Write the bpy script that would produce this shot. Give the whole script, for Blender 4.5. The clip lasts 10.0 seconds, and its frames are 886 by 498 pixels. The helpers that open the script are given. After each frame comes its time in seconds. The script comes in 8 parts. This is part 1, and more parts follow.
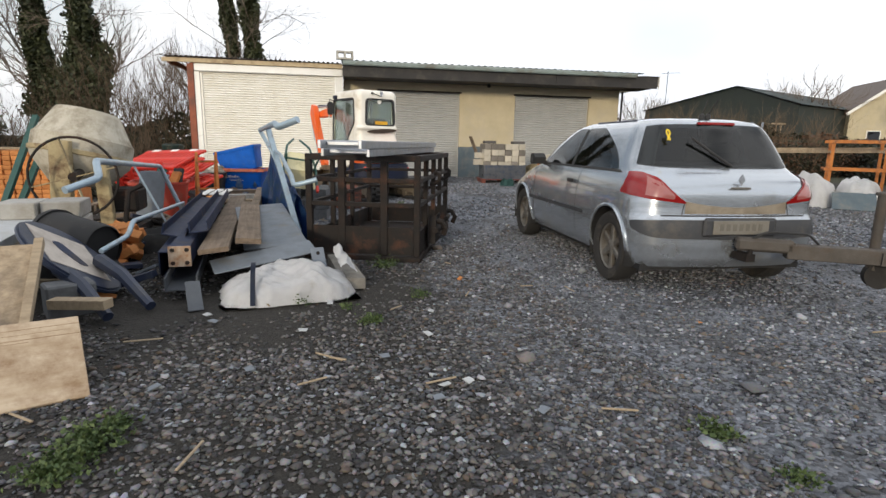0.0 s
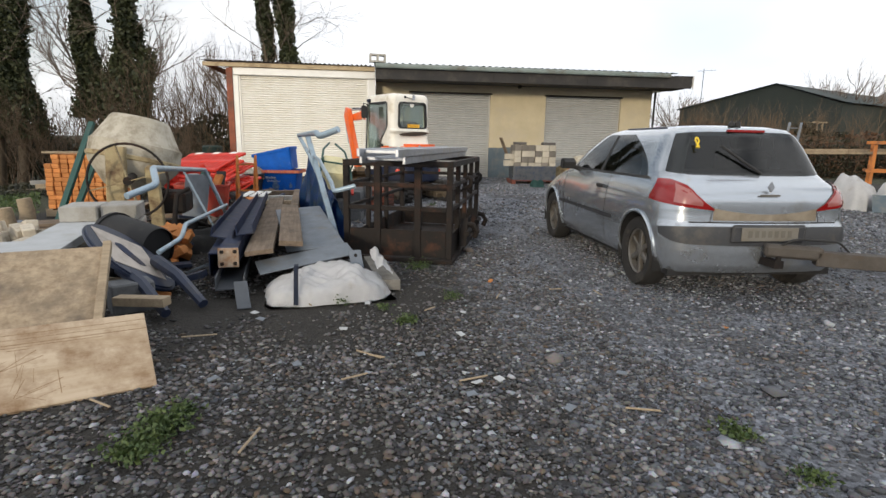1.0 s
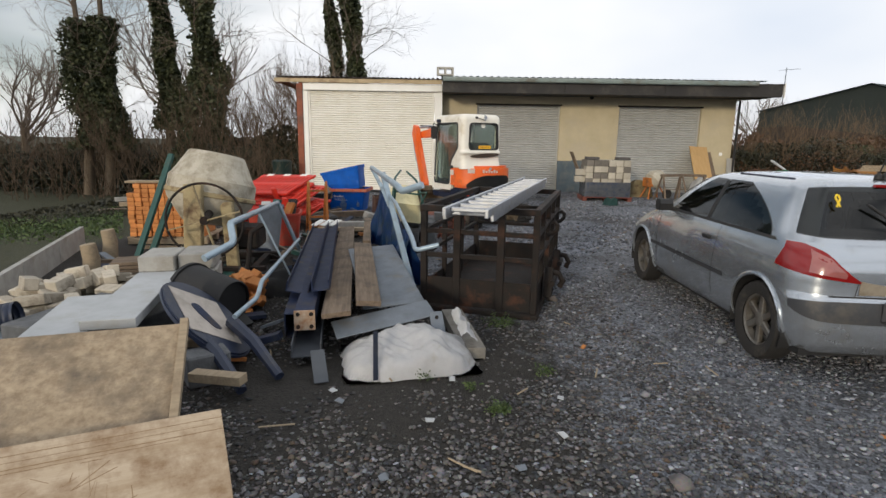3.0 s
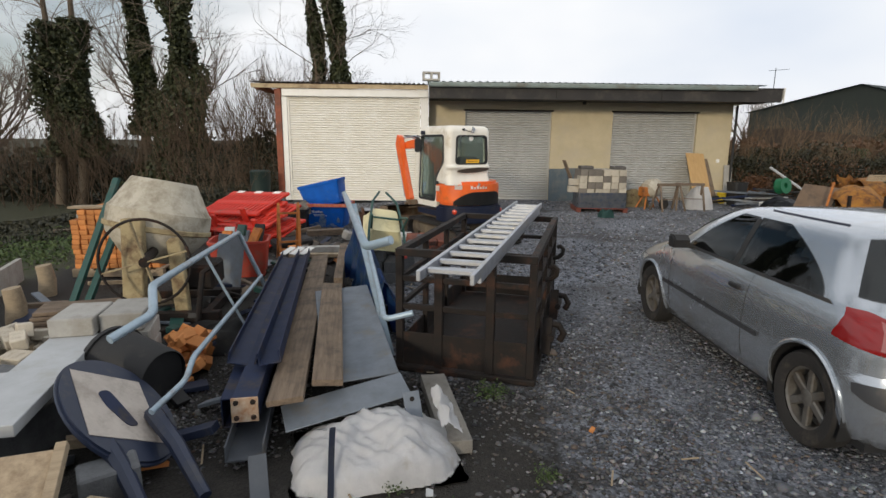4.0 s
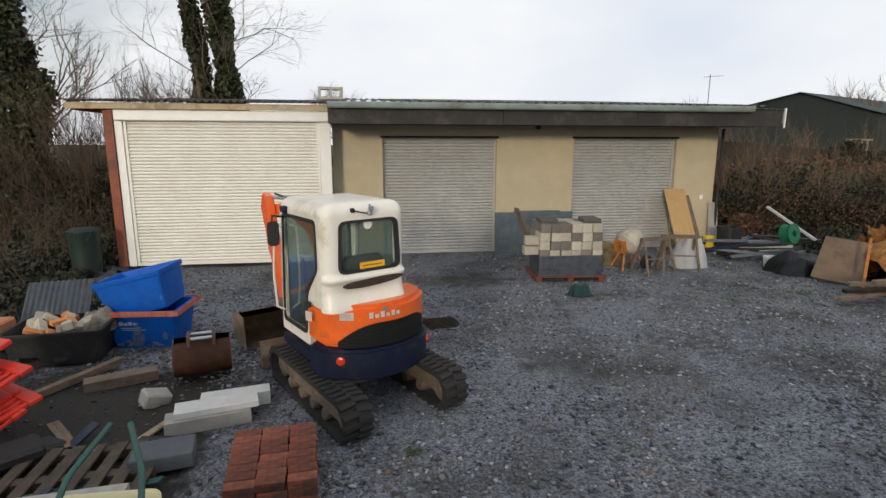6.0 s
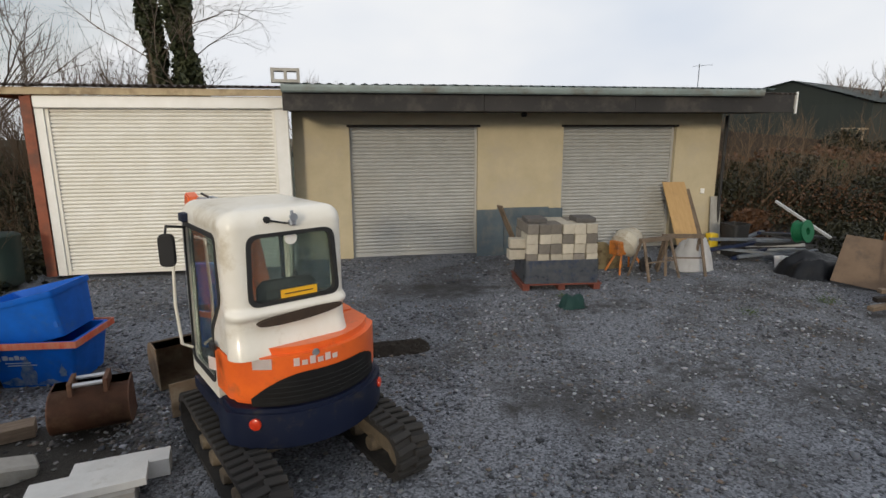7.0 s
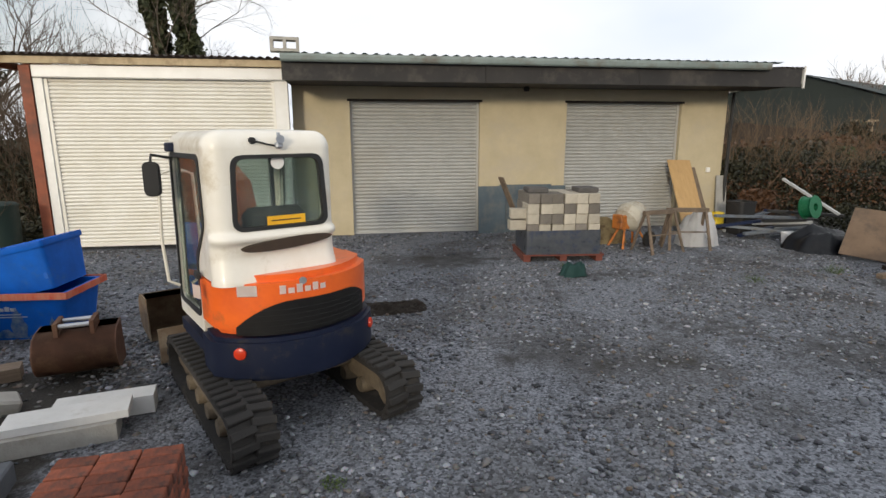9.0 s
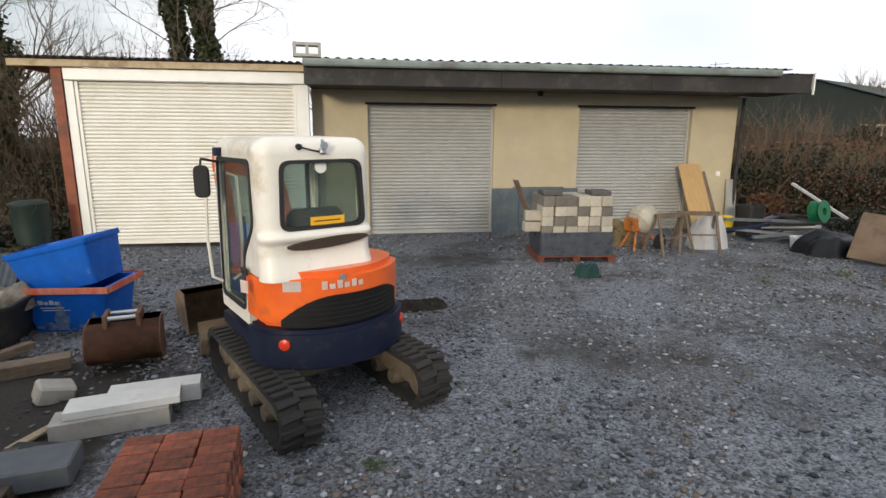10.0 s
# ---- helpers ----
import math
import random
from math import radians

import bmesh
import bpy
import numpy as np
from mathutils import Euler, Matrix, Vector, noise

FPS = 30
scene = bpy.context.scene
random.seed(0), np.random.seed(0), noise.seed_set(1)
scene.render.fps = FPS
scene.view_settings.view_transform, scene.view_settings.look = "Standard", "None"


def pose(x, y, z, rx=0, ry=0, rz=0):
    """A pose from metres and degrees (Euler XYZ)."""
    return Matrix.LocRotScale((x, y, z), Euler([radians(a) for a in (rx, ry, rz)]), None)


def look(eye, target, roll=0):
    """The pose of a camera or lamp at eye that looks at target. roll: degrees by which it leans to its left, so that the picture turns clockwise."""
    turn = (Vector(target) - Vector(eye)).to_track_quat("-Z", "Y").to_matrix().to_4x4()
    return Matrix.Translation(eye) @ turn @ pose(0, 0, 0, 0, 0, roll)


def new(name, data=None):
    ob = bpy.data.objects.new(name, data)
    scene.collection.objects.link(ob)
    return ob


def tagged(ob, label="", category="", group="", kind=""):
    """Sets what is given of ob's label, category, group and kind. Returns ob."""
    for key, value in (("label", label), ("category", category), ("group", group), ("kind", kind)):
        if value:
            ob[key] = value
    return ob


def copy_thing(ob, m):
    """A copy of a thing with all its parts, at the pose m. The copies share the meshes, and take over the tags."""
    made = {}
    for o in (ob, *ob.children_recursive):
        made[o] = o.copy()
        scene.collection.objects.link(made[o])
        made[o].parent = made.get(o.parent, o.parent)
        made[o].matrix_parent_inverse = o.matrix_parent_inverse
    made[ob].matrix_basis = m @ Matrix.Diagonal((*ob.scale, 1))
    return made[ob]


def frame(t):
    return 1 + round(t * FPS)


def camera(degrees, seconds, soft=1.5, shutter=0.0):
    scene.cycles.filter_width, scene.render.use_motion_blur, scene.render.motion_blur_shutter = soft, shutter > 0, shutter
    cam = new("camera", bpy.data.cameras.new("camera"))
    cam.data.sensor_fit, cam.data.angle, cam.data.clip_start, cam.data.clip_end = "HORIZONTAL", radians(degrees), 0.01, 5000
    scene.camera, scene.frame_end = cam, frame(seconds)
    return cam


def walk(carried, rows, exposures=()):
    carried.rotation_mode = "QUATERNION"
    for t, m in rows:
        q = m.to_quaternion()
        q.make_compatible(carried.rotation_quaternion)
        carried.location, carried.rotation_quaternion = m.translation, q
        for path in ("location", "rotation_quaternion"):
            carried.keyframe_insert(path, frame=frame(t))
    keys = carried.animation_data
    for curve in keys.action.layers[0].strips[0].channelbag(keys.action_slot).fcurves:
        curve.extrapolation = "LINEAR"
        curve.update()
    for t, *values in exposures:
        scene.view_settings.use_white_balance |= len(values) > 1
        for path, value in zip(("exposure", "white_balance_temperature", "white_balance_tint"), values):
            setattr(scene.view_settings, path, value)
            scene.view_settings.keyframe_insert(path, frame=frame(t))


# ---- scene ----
cam = camera(79.1, 10.0)
PATH = [
    (0, (-1.871, 0.506, 1.17), (-1.532, 2.439, 0.785), 1.2),
    (0.5, (-1.908, 0.443, 1.212), (-1.621, 2.384, 0.824), 1.2),
    (1, (-1.927, 0.337, 1.244), (-1.694, 2.284, 0.853), 1.1),
    (1.5, (-1.97, 0.244, 1.442), (-1.802, 2.198, 1.051), 1.1),
    (2, (-2.046, 0.156, 1.658), (-1.95, 2.115, 1.265), 0.9),
    (2.5, (-2.116, 0.354, 1.658), (-2.082, 2.315, 1.267), 0.9),
    (2.7, (-2.14, 0.56, 1.64), (-2.122, 2.521, 1.25), 0.9),
    (4, (-2.037, 1.727, 1.904), (-1.983, 3.688, 1.514), 0.6),
    (4.5, (-1.92, 2.525, 2.208), (-1.814, 4.484, 1.822), 0.5),
    (5, (-1.795, 3.522, 2.411), (-1.627, 5.476, 2.02), 0.3),
    (5.5, (-1.578, 4.836, 2.558), (-1.34, 6.782, 2.165), 0.2),
    (6, (-1.259, 6.443, 2.777), (-0.982, 8.387, 2.395), 0.1),
    (6.2, (-1.131, 6.989, 2.797), (-0.847, 8.933, 2.423), -0.1),
    (7.3, (-0.707, 7.833, 2.623), (-0.384, 9.762, 2.208), -0.2),
    (7.5, (-0.683, 7.833, 2.542), (-0.362, 9.765, 2.134), -0.3),
    (8, (-0.629, 7.84, 2.334), (-0.305, 9.771, 1.927), -0.4),
    (8.5, (-0.613, 7.823, 2.18), (-0.301, 9.756, 1.773), -0.3),
    (9, (-0.666, 7.818, 2.152), (-0.369, 9.754, 1.747), -0.1),
    (9.5, (-0.766, 7.743, 2.155), (-0.484, 9.681, 1.751), 0.1),
    (10, (-0.904, 7.577, 2.203), (-0.627, 9.517, 1.8), 0.3),
]
walk(cam, [(t, look(eye, target, roll)) for t, eye, target, roll in PATH], exposures=[(0, -0.35), (1.5, -0.44), (2.5, -0.56), (4, -0.66), (4.5, -0.66), (5.5, -0.60), (6.2, -0.76), (7.5, -0.80), (8.5, -0.60), (9.5, -0.45), (10, -0.41)])

# ---- daylight: a low, veiled sun behind the camera under broken cloud ----
SUN_EL, SUN_AZ = 11.0, 205.0      # degrees; azimuth clockwise from +y
world = bpy.data.worlds.new("world")
scene.world = world
world.use_nodes = True
wn, wl = world.node_tree.nodes, world.node_tree.links
wn.clear()
w_out = wn.new("ShaderNodeOutputWorld")
w_sky = wn.new("ShaderNodeTexSky")
w_sky.sky_type, w_sky.sun_disc = "NISHITA", False
w_sky.sun_elevation, w_sky.sun_rotation = radians(SUN_EL), radians(SUN_AZ)
w_sky.air_density, w_sky.dust_density, w_sky.ozone_density = 1.0, 1.5, 1.5
w_bg = wn.new("ShaderNodeBackground")
w_bg.inputs["Strength"].default_value = 0.14
w_cl = wn.new("ShaderNodeBackground")          # cloud deck
w_cl.inputs["Strength"].default_value = 1.6
w_mix = wn.new("ShaderNodeMixShader")
w_co = wn.new("ShaderNodeTexCoord")
w_map = wn.new("ShaderNodeMapping")
w_map.inputs["Scale"].default_value = (-1.0, 1.0, 2.2)
w_map.inputs["Location"].default_value = (0.35, 0.1, 0.2)
w_no = wn.new("ShaderNodeTexNoise")
w_no.inputs["Scale"].default_value, w_no.inputs["Detail"].default_value, w_no.inputs["Roughness"].default_value = 1.7, 4.0, 0.48
w_ra = wn.new("ShaderNodeValToRGB")
w_ra.color_ramp.elements[0].position, w_ra.color_ramp.elements[1].position = 0.30, 0.48
w_cr = wn.new("ShaderNodeValToRGB")            # thin cloud is white, thick cloud grey
w_cr.color_ramp.elements[0].position, w_cr.color_ramp.elements[1].position = 0.46, 0.80
w_cr.color_ramp.elements[0].color, w_cr.color_ramp.elements[1].color = (0.975, 0.985, 1.0, 1), (0.72, 0.79, 0.90, 1)
wl.new(w_co.outputs["Generated"], w_map.inputs["Vector"])
wl.new(w_map.outputs["Vector"], w_no.inputs["Vector"])
wl.new(w_no.outputs["Fac"], w_ra.inputs["Fac"])
wl.new(w_no.outputs["Fac"], w_cr.inputs["Fac"])
wl.new(w_cr.outputs["Color"], w_cl.inputs["Color"])
wl.new(w_sky.outputs["Color"], w_bg.inputs["Color"])
wl.new(w_ra.outputs["Color"], w_mix.inputs["Fac"])
wl.new(w_bg.outputs["Background"], w_mix.inputs[1])
wl.new(w_cl.outputs["Background"], w_mix.inputs[2])
wl.new(w_mix.outputs["Shader"], w_out.inputs["Surface"])
sun_data = bpy.data.lights.new("sun", "SUN")
sun_data.energy, sun_data.angle, sun_data.color = 2.5, radians(7), (1.0, 0.87, 0.67)
_az, _el = radians(SUN_AZ), radians(SUN_EL)
sun_ob = new("sun", sun_data)
sun_ob.matrix_world = look((0, 0, 30), (-math.sin(_az) * math.cos(_el), -math.cos(_az) * math.cos(_el), 30 - math.sin(_el)))

# ---- materials ----
def mat(name, c1, c2=None, scale=6.0, rough=0.7, metal=0.0, bump=0.0, bscale=60.0, dirt=None, dscale=1.5, damount=0.4,
        stretch=(1, 1, 1), coat=0.0, objvar=0.0, transmission=0.0, spec=0.5, alpha=1.0, world_space=False):
    """A surface with colour variation at two scales, optional dirt patches, grain and relief, in object metres."""
    m = bpy.data.materials.new(name)
    m.use_nodes = True
    n, l = m.node_tree.nodes, m.node_tree.links
    b = n["Principled BSDF"]
    c2 = c2 or tuple(v * 0.75 for v in c1)
    co = n.new("ShaderNodeTexCoord")
    mp = n.new("ShaderNodeMapping")
    mp.inputs["Scale"].default_value = stretch
    place = n.new("ShaderNodeNewGeometry").outputs["Position"] if world_space else co.outputs["Object"]
    l.new(place, mp.inputs["Vector"])
    n1 = n.new("ShaderNodeTexNoise")
    n1.inputs["Scale"].default_value, n1.inputs["Detail"].default_value, n1.inputs["Roughness"].default_value = scale, 8, 0.65
    l.new(mp.outputs["Vector"], n1.inputs["Vector"])
    r1 = n.new("ShaderNodeValToRGB")
    r1.color_ramp.elements[0].position, r1.color_ramp.elements[1].position = 0.35, 0.65
    r1.color_ramp.elements[0].color, r1.color_ramp.elements[1].color = (*c1, 1), (*c2, 1)
    l.new(n1.outputs["Fac"], r1.inputs["Fac"])
    col = r1.outputs["Color"]
    if dirt:
        n2 = n.new("ShaderNodeTexNoise")
        n2.inputs["Scale"].default_value, n2.inputs["Detail"].default_value, n2.inputs["Roughness"].default_value = dscale, 6, 0.7
        l.new(place, n2.inputs["Vector"])
        r2 = n.new("ShaderNodeValToRGB")
        r2.color_ramp.elements[0].position, r2.color_ramp.elements[1].position = 0.62 - damount * 0.35, 0.75 - damount * 0.2
        l.new(n2.outputs["Fac"], r2.inputs["Fac"])
        mx = n.new("ShaderNodeMix")
        mx.data_type = "RGBA"
        mx.inputs[7].default_value = (*dirt, 1)
        l.new(r2.outputs["Color"], mx.inputs[0])
        l.new(col, mx.inputs[6])
        col = mx.outputs[2]
    if objvar:
        oi = n.new("ShaderNodeObjectInfo")
        mr = n.new("ShaderNodeMapRange")
        mr.inputs[3].default_value, mr.inputs[4].default_value = 1 - objvar, 1 + objvar
        l.new(oi.outputs["Random"], mr.inputs[0])
        hs = n.new("ShaderNodeHueSaturation")
        l.new(mr.outputs[0], hs.inputs["Value"])
        l.new(col, hs.inputs["Color"])
        col = hs.outputs["Color"]
    l.new(col, b.inputs["Base Color"])
    rr = n.new("ShaderNodeMapRange")
    rr.inputs[3].default_value, rr.inputs[4].default_value = max(0.02, rough - 0.12), min(1, rough + 0.12)
    l.new(n1.outputs["Fac"], rr.inputs[0])
    l.new(rr.outputs[0], b.inputs["Roughness"])
    b.inputs["Metallic"].default_value = metal
    b.inputs["Coat Weight"].default_value = coat
    b.inputs["Transmission Weight"].default_value = transmission
    b.inputs["Specular IOR Level"].default_value = spec
    b.inputs["Alpha"].default_value = alpha
    if bump:
        n3 = n.new("ShaderNodeTexNoise")
        n3.inputs["Scale"].default_value, n3.inputs["Detail"].default_value = bscale, 5
        l.new(mp.outputs["Vector"], n3.inputs["Vector"])
        bp = n.new("ShaderNodeBump")
        bp.inputs["Strength"].default_value, bp.inputs["Distance"].default_value = min(1.0, bump), 0.01
        l.new(n3.outputs["Fac"], bp.inputs["Height"])
        l.new(bp.outputs["Normal"], b.inputs["Normal"])
    return m


MUD = (0.09, 0.07, 0.05)
RUSTC = (0.13, 0.055, 0.025)
M_RENDER = mat("cream_render", (0.53, 0.455, 0.31), (0.455, 0.39, 0.26), 1.6, 0.9, bump=0.5, bscale=45, dirt=(0.46, 0.40, 0.30), dscale=0.9, damount=0.35)
M_SHUTTER = mat("grey_shutter", (0.44, 0.44, 0.425), (0.39, 0.395, 0.385), 3, 0.5, 0.1, dirt=(0.40, 0.39, 0.36), dscale=0.5, damount=0.2, world_space=True)
M_WSHUTTER = mat("white_shutter", (0.80, 0.78, 0.72), (0.74, 0.71, 0.63), 2, 0.4, 0.0, bump=0.06, dirt=(0.70, 0.66, 0.56), dscale=0.6, damount=0.15, world_space=True)
M_WHITE = mat("white_painted_steel", (0.86, 0.85, 0.82), (0.80, 0.79, 0.75), 4, 0.4)
M_FASCIA = mat("black_fascia", (0.020, 0.019, 0.019), (0.036, 0.033, 0.032), 1.2, 0.75, dirt=(0.075, 0.066, 0.057), dscale=1.4, damount=0.35, bump=0.3)
M_BEAM = mat("cream_beam", (0.55, 0.44, 0.28), (0.45, 0.35, 0.22), 3, 0.8, bump=0.2, dirt=(0.25, 0.18, 0.11))
M_REDPOST = mat("red_oxide_steel", (0.30, 0.085, 0.04), (0.22, 0.06, 0.03), 5, 0.7, bump=0.2, dirt=(0.14, 0.06, 0.04))
M_ROOF = mat("green_grey_roofing", (0.16, 0.21, 0.20), (0.11, 0.15, 0.145), 1.5, 0.6, bump=0.2, dirt=(0.22, 0.21, 0.18), dscale=1.2)
M_ROOFDK = mat("dark_roof_sheet", (0.10, 0.075, 0.065), (0.14, 0.11, 0.09), 2, 0.7, bump=0.2)
M_BLOCK = mat("concrete_block", (0.45, 0.43, 0.39), (0.34, 0.33, 0.30), 9, 0.92, bump=0.6, bscale=90, objvar=0.12)
M_CAR = mat("silver_paint", (0.46, 0.50, 0.55), (0.43, 0.46, 0.50), 0.5, 0.26, 0.75, coat=0.9, dirt=(0.36, 0.345, 0.31), dscale=1.6, damount=0.18)
M_RUSTY = mat("rusty_brown_steel", (0.011, 0.0095, 0.009), (0.022, 0.015, 0.012), 7, 0.75, 0.0, bump=0.4, bscale=80, dirt=(0.075, 0.032, 0.018), dscale=3.4, damount=0.22, spec=0.3)
M_ALU = mat("aluminium", (0.46, 0.48, 0.52), (0.38, 0.40, 0.44), 12, 0.42, 0.8, dirt=(0.42, 0.41, 0.38), dscale=5, damount=0.25)
M_ORANGE = mat("orange_paint", (0.85, 0.15, 0.02), (0.75, 0.12, 0.018), 5, 0.35, coat=0.3, dirt=(0.45, 0.12, 0.04), dscale=3, damount=0.15)
M_CABWHITE = mat("cream_white_paint", (0.82, 0.79, 0.72), (0.76, 0.72, 0.63), 3, 0.35, coat=0.3, dirt=(0.55, 0.48, 0.36), dscale=2, damount=0.2)
M_NAVY = mat("navy_paint", (0.005, 0.009, 0.028), (0.008, 0.013, 0.034), 5, 0.5, dirt=(0.04, 0.036, 0.032), dscale=5, damount=0.12, spec=0.3)
M_RUBBER = mat("rubber", (0.018, 0.017, 0.0165), (0.024, 0.022, 0.021), 9, 0.85, bump=0.3, dirt=(0.06, 0.05, 0.04), dscale=6, damount=0.25)
M_BLUE = mat("blue_plastic", (0.003, 0.115, 0.55), (0.004, 0.09, 0.42), 4, 0.5, dirt=(0.03, 0.11, 0.35), dscale=3, damount=0.15, spec=0.22)


# ---- building tools ----
class Shape:
    """Collects solid pieces into one bmesh."""

    def __init__(self):
        self.bm = bmesh.new()

    def _place(self, verts, m):
        if m is not None:
            bmesh.ops.transform(self.bm, matrix=m, verts=verts)
        return verts

    def box(self, x0, y0, z0, x1, y1, z1, m=None, bevel=0.0):
        vs = [self.bm.verts.new(p) for p in ((x0, y0, z0), (x1, y0, z0), (x1, y1, z0), (x0, y1, z0), (x0, y0, z1), (x1, y0, z1), (x1, y1, z1), (x0, y1, z1))]
        fs = [self.bm.faces.new([vs[i] for i in q]) for q in ((3, 2, 1, 0), (4, 5, 6, 7), (0, 1, 5, 4), (1, 2, 6, 5), (2, 3, 7, 6), (3, 0, 4, 7))]
        if bevel:
            es = list({e for f in fs for e in f.edges})
            r = bmesh.ops.bevel(self.bm, geom=es, offset=bevel, segments=1, affect="EDGES")
            vs = list({v for f in r["faces"] for v in f.verts} | {v for v in vs if v.is_valid})
        self._place(vs, m)
        return self

    def bar(self, a, b, w, h=None, bevel=0.0, up=(0, 0, 1)):
        """A rectangular bar from a to b, w wide and h deep."""
        a, b, h = Vector(a), Vector(b), h or w
        d = b - a
        z = d.normalized()
        u = Vector(up)
        if abs(z.dot(u)) > 0.98:
            u = Vector((0, 1, 0))
        x = u.cross(z).normalized()
        y = z.cross(x)
        m = Matrix((x, y, z)).transposed().to_4x4()
        m.translation = a
        return self.box(-w / 2, -h / 2, 0, w / 2, h / 2, d.length, m, bevel)

    def rod(self, pts, r, seg=10, caps=True, r2=None):
        """A round tube along points."""
        pts = [Vector(p) for p in pts]
        rings = []
        ref = None
        for i, p in enumerate(pts):
            t = (pts[min(i + 1, len(pts) - 1)] - pts[max(i - 1, 0)]).normalized()
            if ref is None:
                ref = Vector((0, 0, 1)) if abs(t.z) < 0.9 else Vector((1, 0, 0))
            x = (ref - t * ref.dot(t))
            if x.length < 1e-4:
                x = t.orthogonal()
            x.normalize()
            ref = x
            y = t.cross(x)
            rr = r if r2 is None else r + (r2 - r) * i / (len(pts) - 1)
            rings.append([self.bm.verts.new(p + (x * math.cos(k * math.tau / seg) + y * math.sin(k * math.tau / seg)) * rr) for k in range(seg)])
        for a, b in zip(rings, rings[1:]):
            for k in range(seg):
                self.bm.faces.new((a[k], a[(k + 1) % seg], b[(k + 1) % seg], b[k]))
        if caps:
            self.bm.faces.new(rings[0][::-1])
            self.bm.faces.new(rings[-1])
        return self

    def prism(self, outline, d0, d1, axis="x", m=None, bevel=0.0):
        """A solid with the given 2D outline, from d0 to d1 along the axis (x: outline in y,z; y: in x,z; z: in x,y)."""
        def P(u, v, d):
            return {"x": (d, u, v), "y": (u, d, v), "z": (u, v, d)}[axis]
        a = [self.bm.verts.new(P(u, v, d0)) for u, v in outline]
        b = [self.bm.verts.new(P(u, v, d1)) for u, v in outline]
        k = len(outline)
        fs = [self.bm.faces.new(a), self.bm.faces.new(b[::-1])]
        fs += [self.bm.faces.new((a[i], b[i], b[(i + 1) % k], a[(i + 1) % k])) for i in range(k)]
        bmesh.ops.recalc_face_normals(self.bm, faces=fs)
        vs = a + b
        if bevel:
            es = [e for f in fs[:2] for e in f.edges]
            r = bmesh.ops.bevel(self.bm, geom=es, offset=bevel, segments=2, affect="EDGES")
            vs = list({v for f in r["faces"] for v in f.verts} | {v for v in vs if v.is_valid})
        self._place(vs, m)
        return self

    def lathe(self, profile, seg=24, m=None, caps=True):
        """Turns (radius, height) points round z."""
        rings = [[self.bm.verts.new((r * math.cos(k * math.tau / seg), r * math.sin(k * math.tau / seg), z)) for k in range(seg)] for r, z in profile]
        for a, b in zip(rings, rings[1:]):
            for k in range(seg):
                self.bm.faces.new((a[k], a[(k + 1) % seg], b[(k + 1) % seg], b[k]))
        if caps:
            self.bm.faces.new(rings[0][::-1])
            self.bm.faces.new(rings[-1])
        self._place([v for r in rings for v in r], m)
        return self

    def grid(self, nu, nv, f, thick=0.0):
        """A sheet of nu x nv cells; f(u, v) gives the place."""
        g = [[self.bm.verts.new(f(i / nu, j / nv)) for j in range(nv + 1)] for i in range(nu + 1)]
        fs = [self.bm.faces.new((g[i][j], g[i + 1][j], g[i + 1][j + 1], g[i][j + 1])) for i in range(nu) for j in range(nv)]
        if thick:
            bmesh.ops.solidify(self.bm, geom=fs, thickness=thick)
        return self


def part(name, shape, material, parent=None, label="", smooth=False, loc=None):
    """Links a Shape as one mesh object."""
    bm = shape.bm if isinstance(shape, Shape) else shape
    bmesh.ops.recalc_face_normals(bm, faces=bm.faces)
    me = bpy.data.meshes.new(name)
    bm.to_mesh(me)
    bm.free()
    if smooth:
        me.shade_smooth()
        me.set_sharp_from_angle(angle=radians(40 if smooth is True else smooth))
    me.materials.append(material)
    ob = new(name, me)
    if parent is not None:
        ob.parent = parent
    if loc is not None:
        ob.matrix_basis = loc
    if label:
        tagged(ob, label)
    return ob


def thing(name, m, label, category, group="", kind=""):
    """An Empty at the base of a thing, to hold its parts."""
    ob = new(name)
    ob.empty_display_size = 0.2
    ob.matrix_basis = m
    return tagged(ob, label, category, group, kind)


def solid(name, shape, material, label, category, m=None, group="", kind="", smooth=False):
    """A thing that is one mesh."""
    return tagged(part(name, shape, material, None, "", smooth, m), label, category, group, kind)

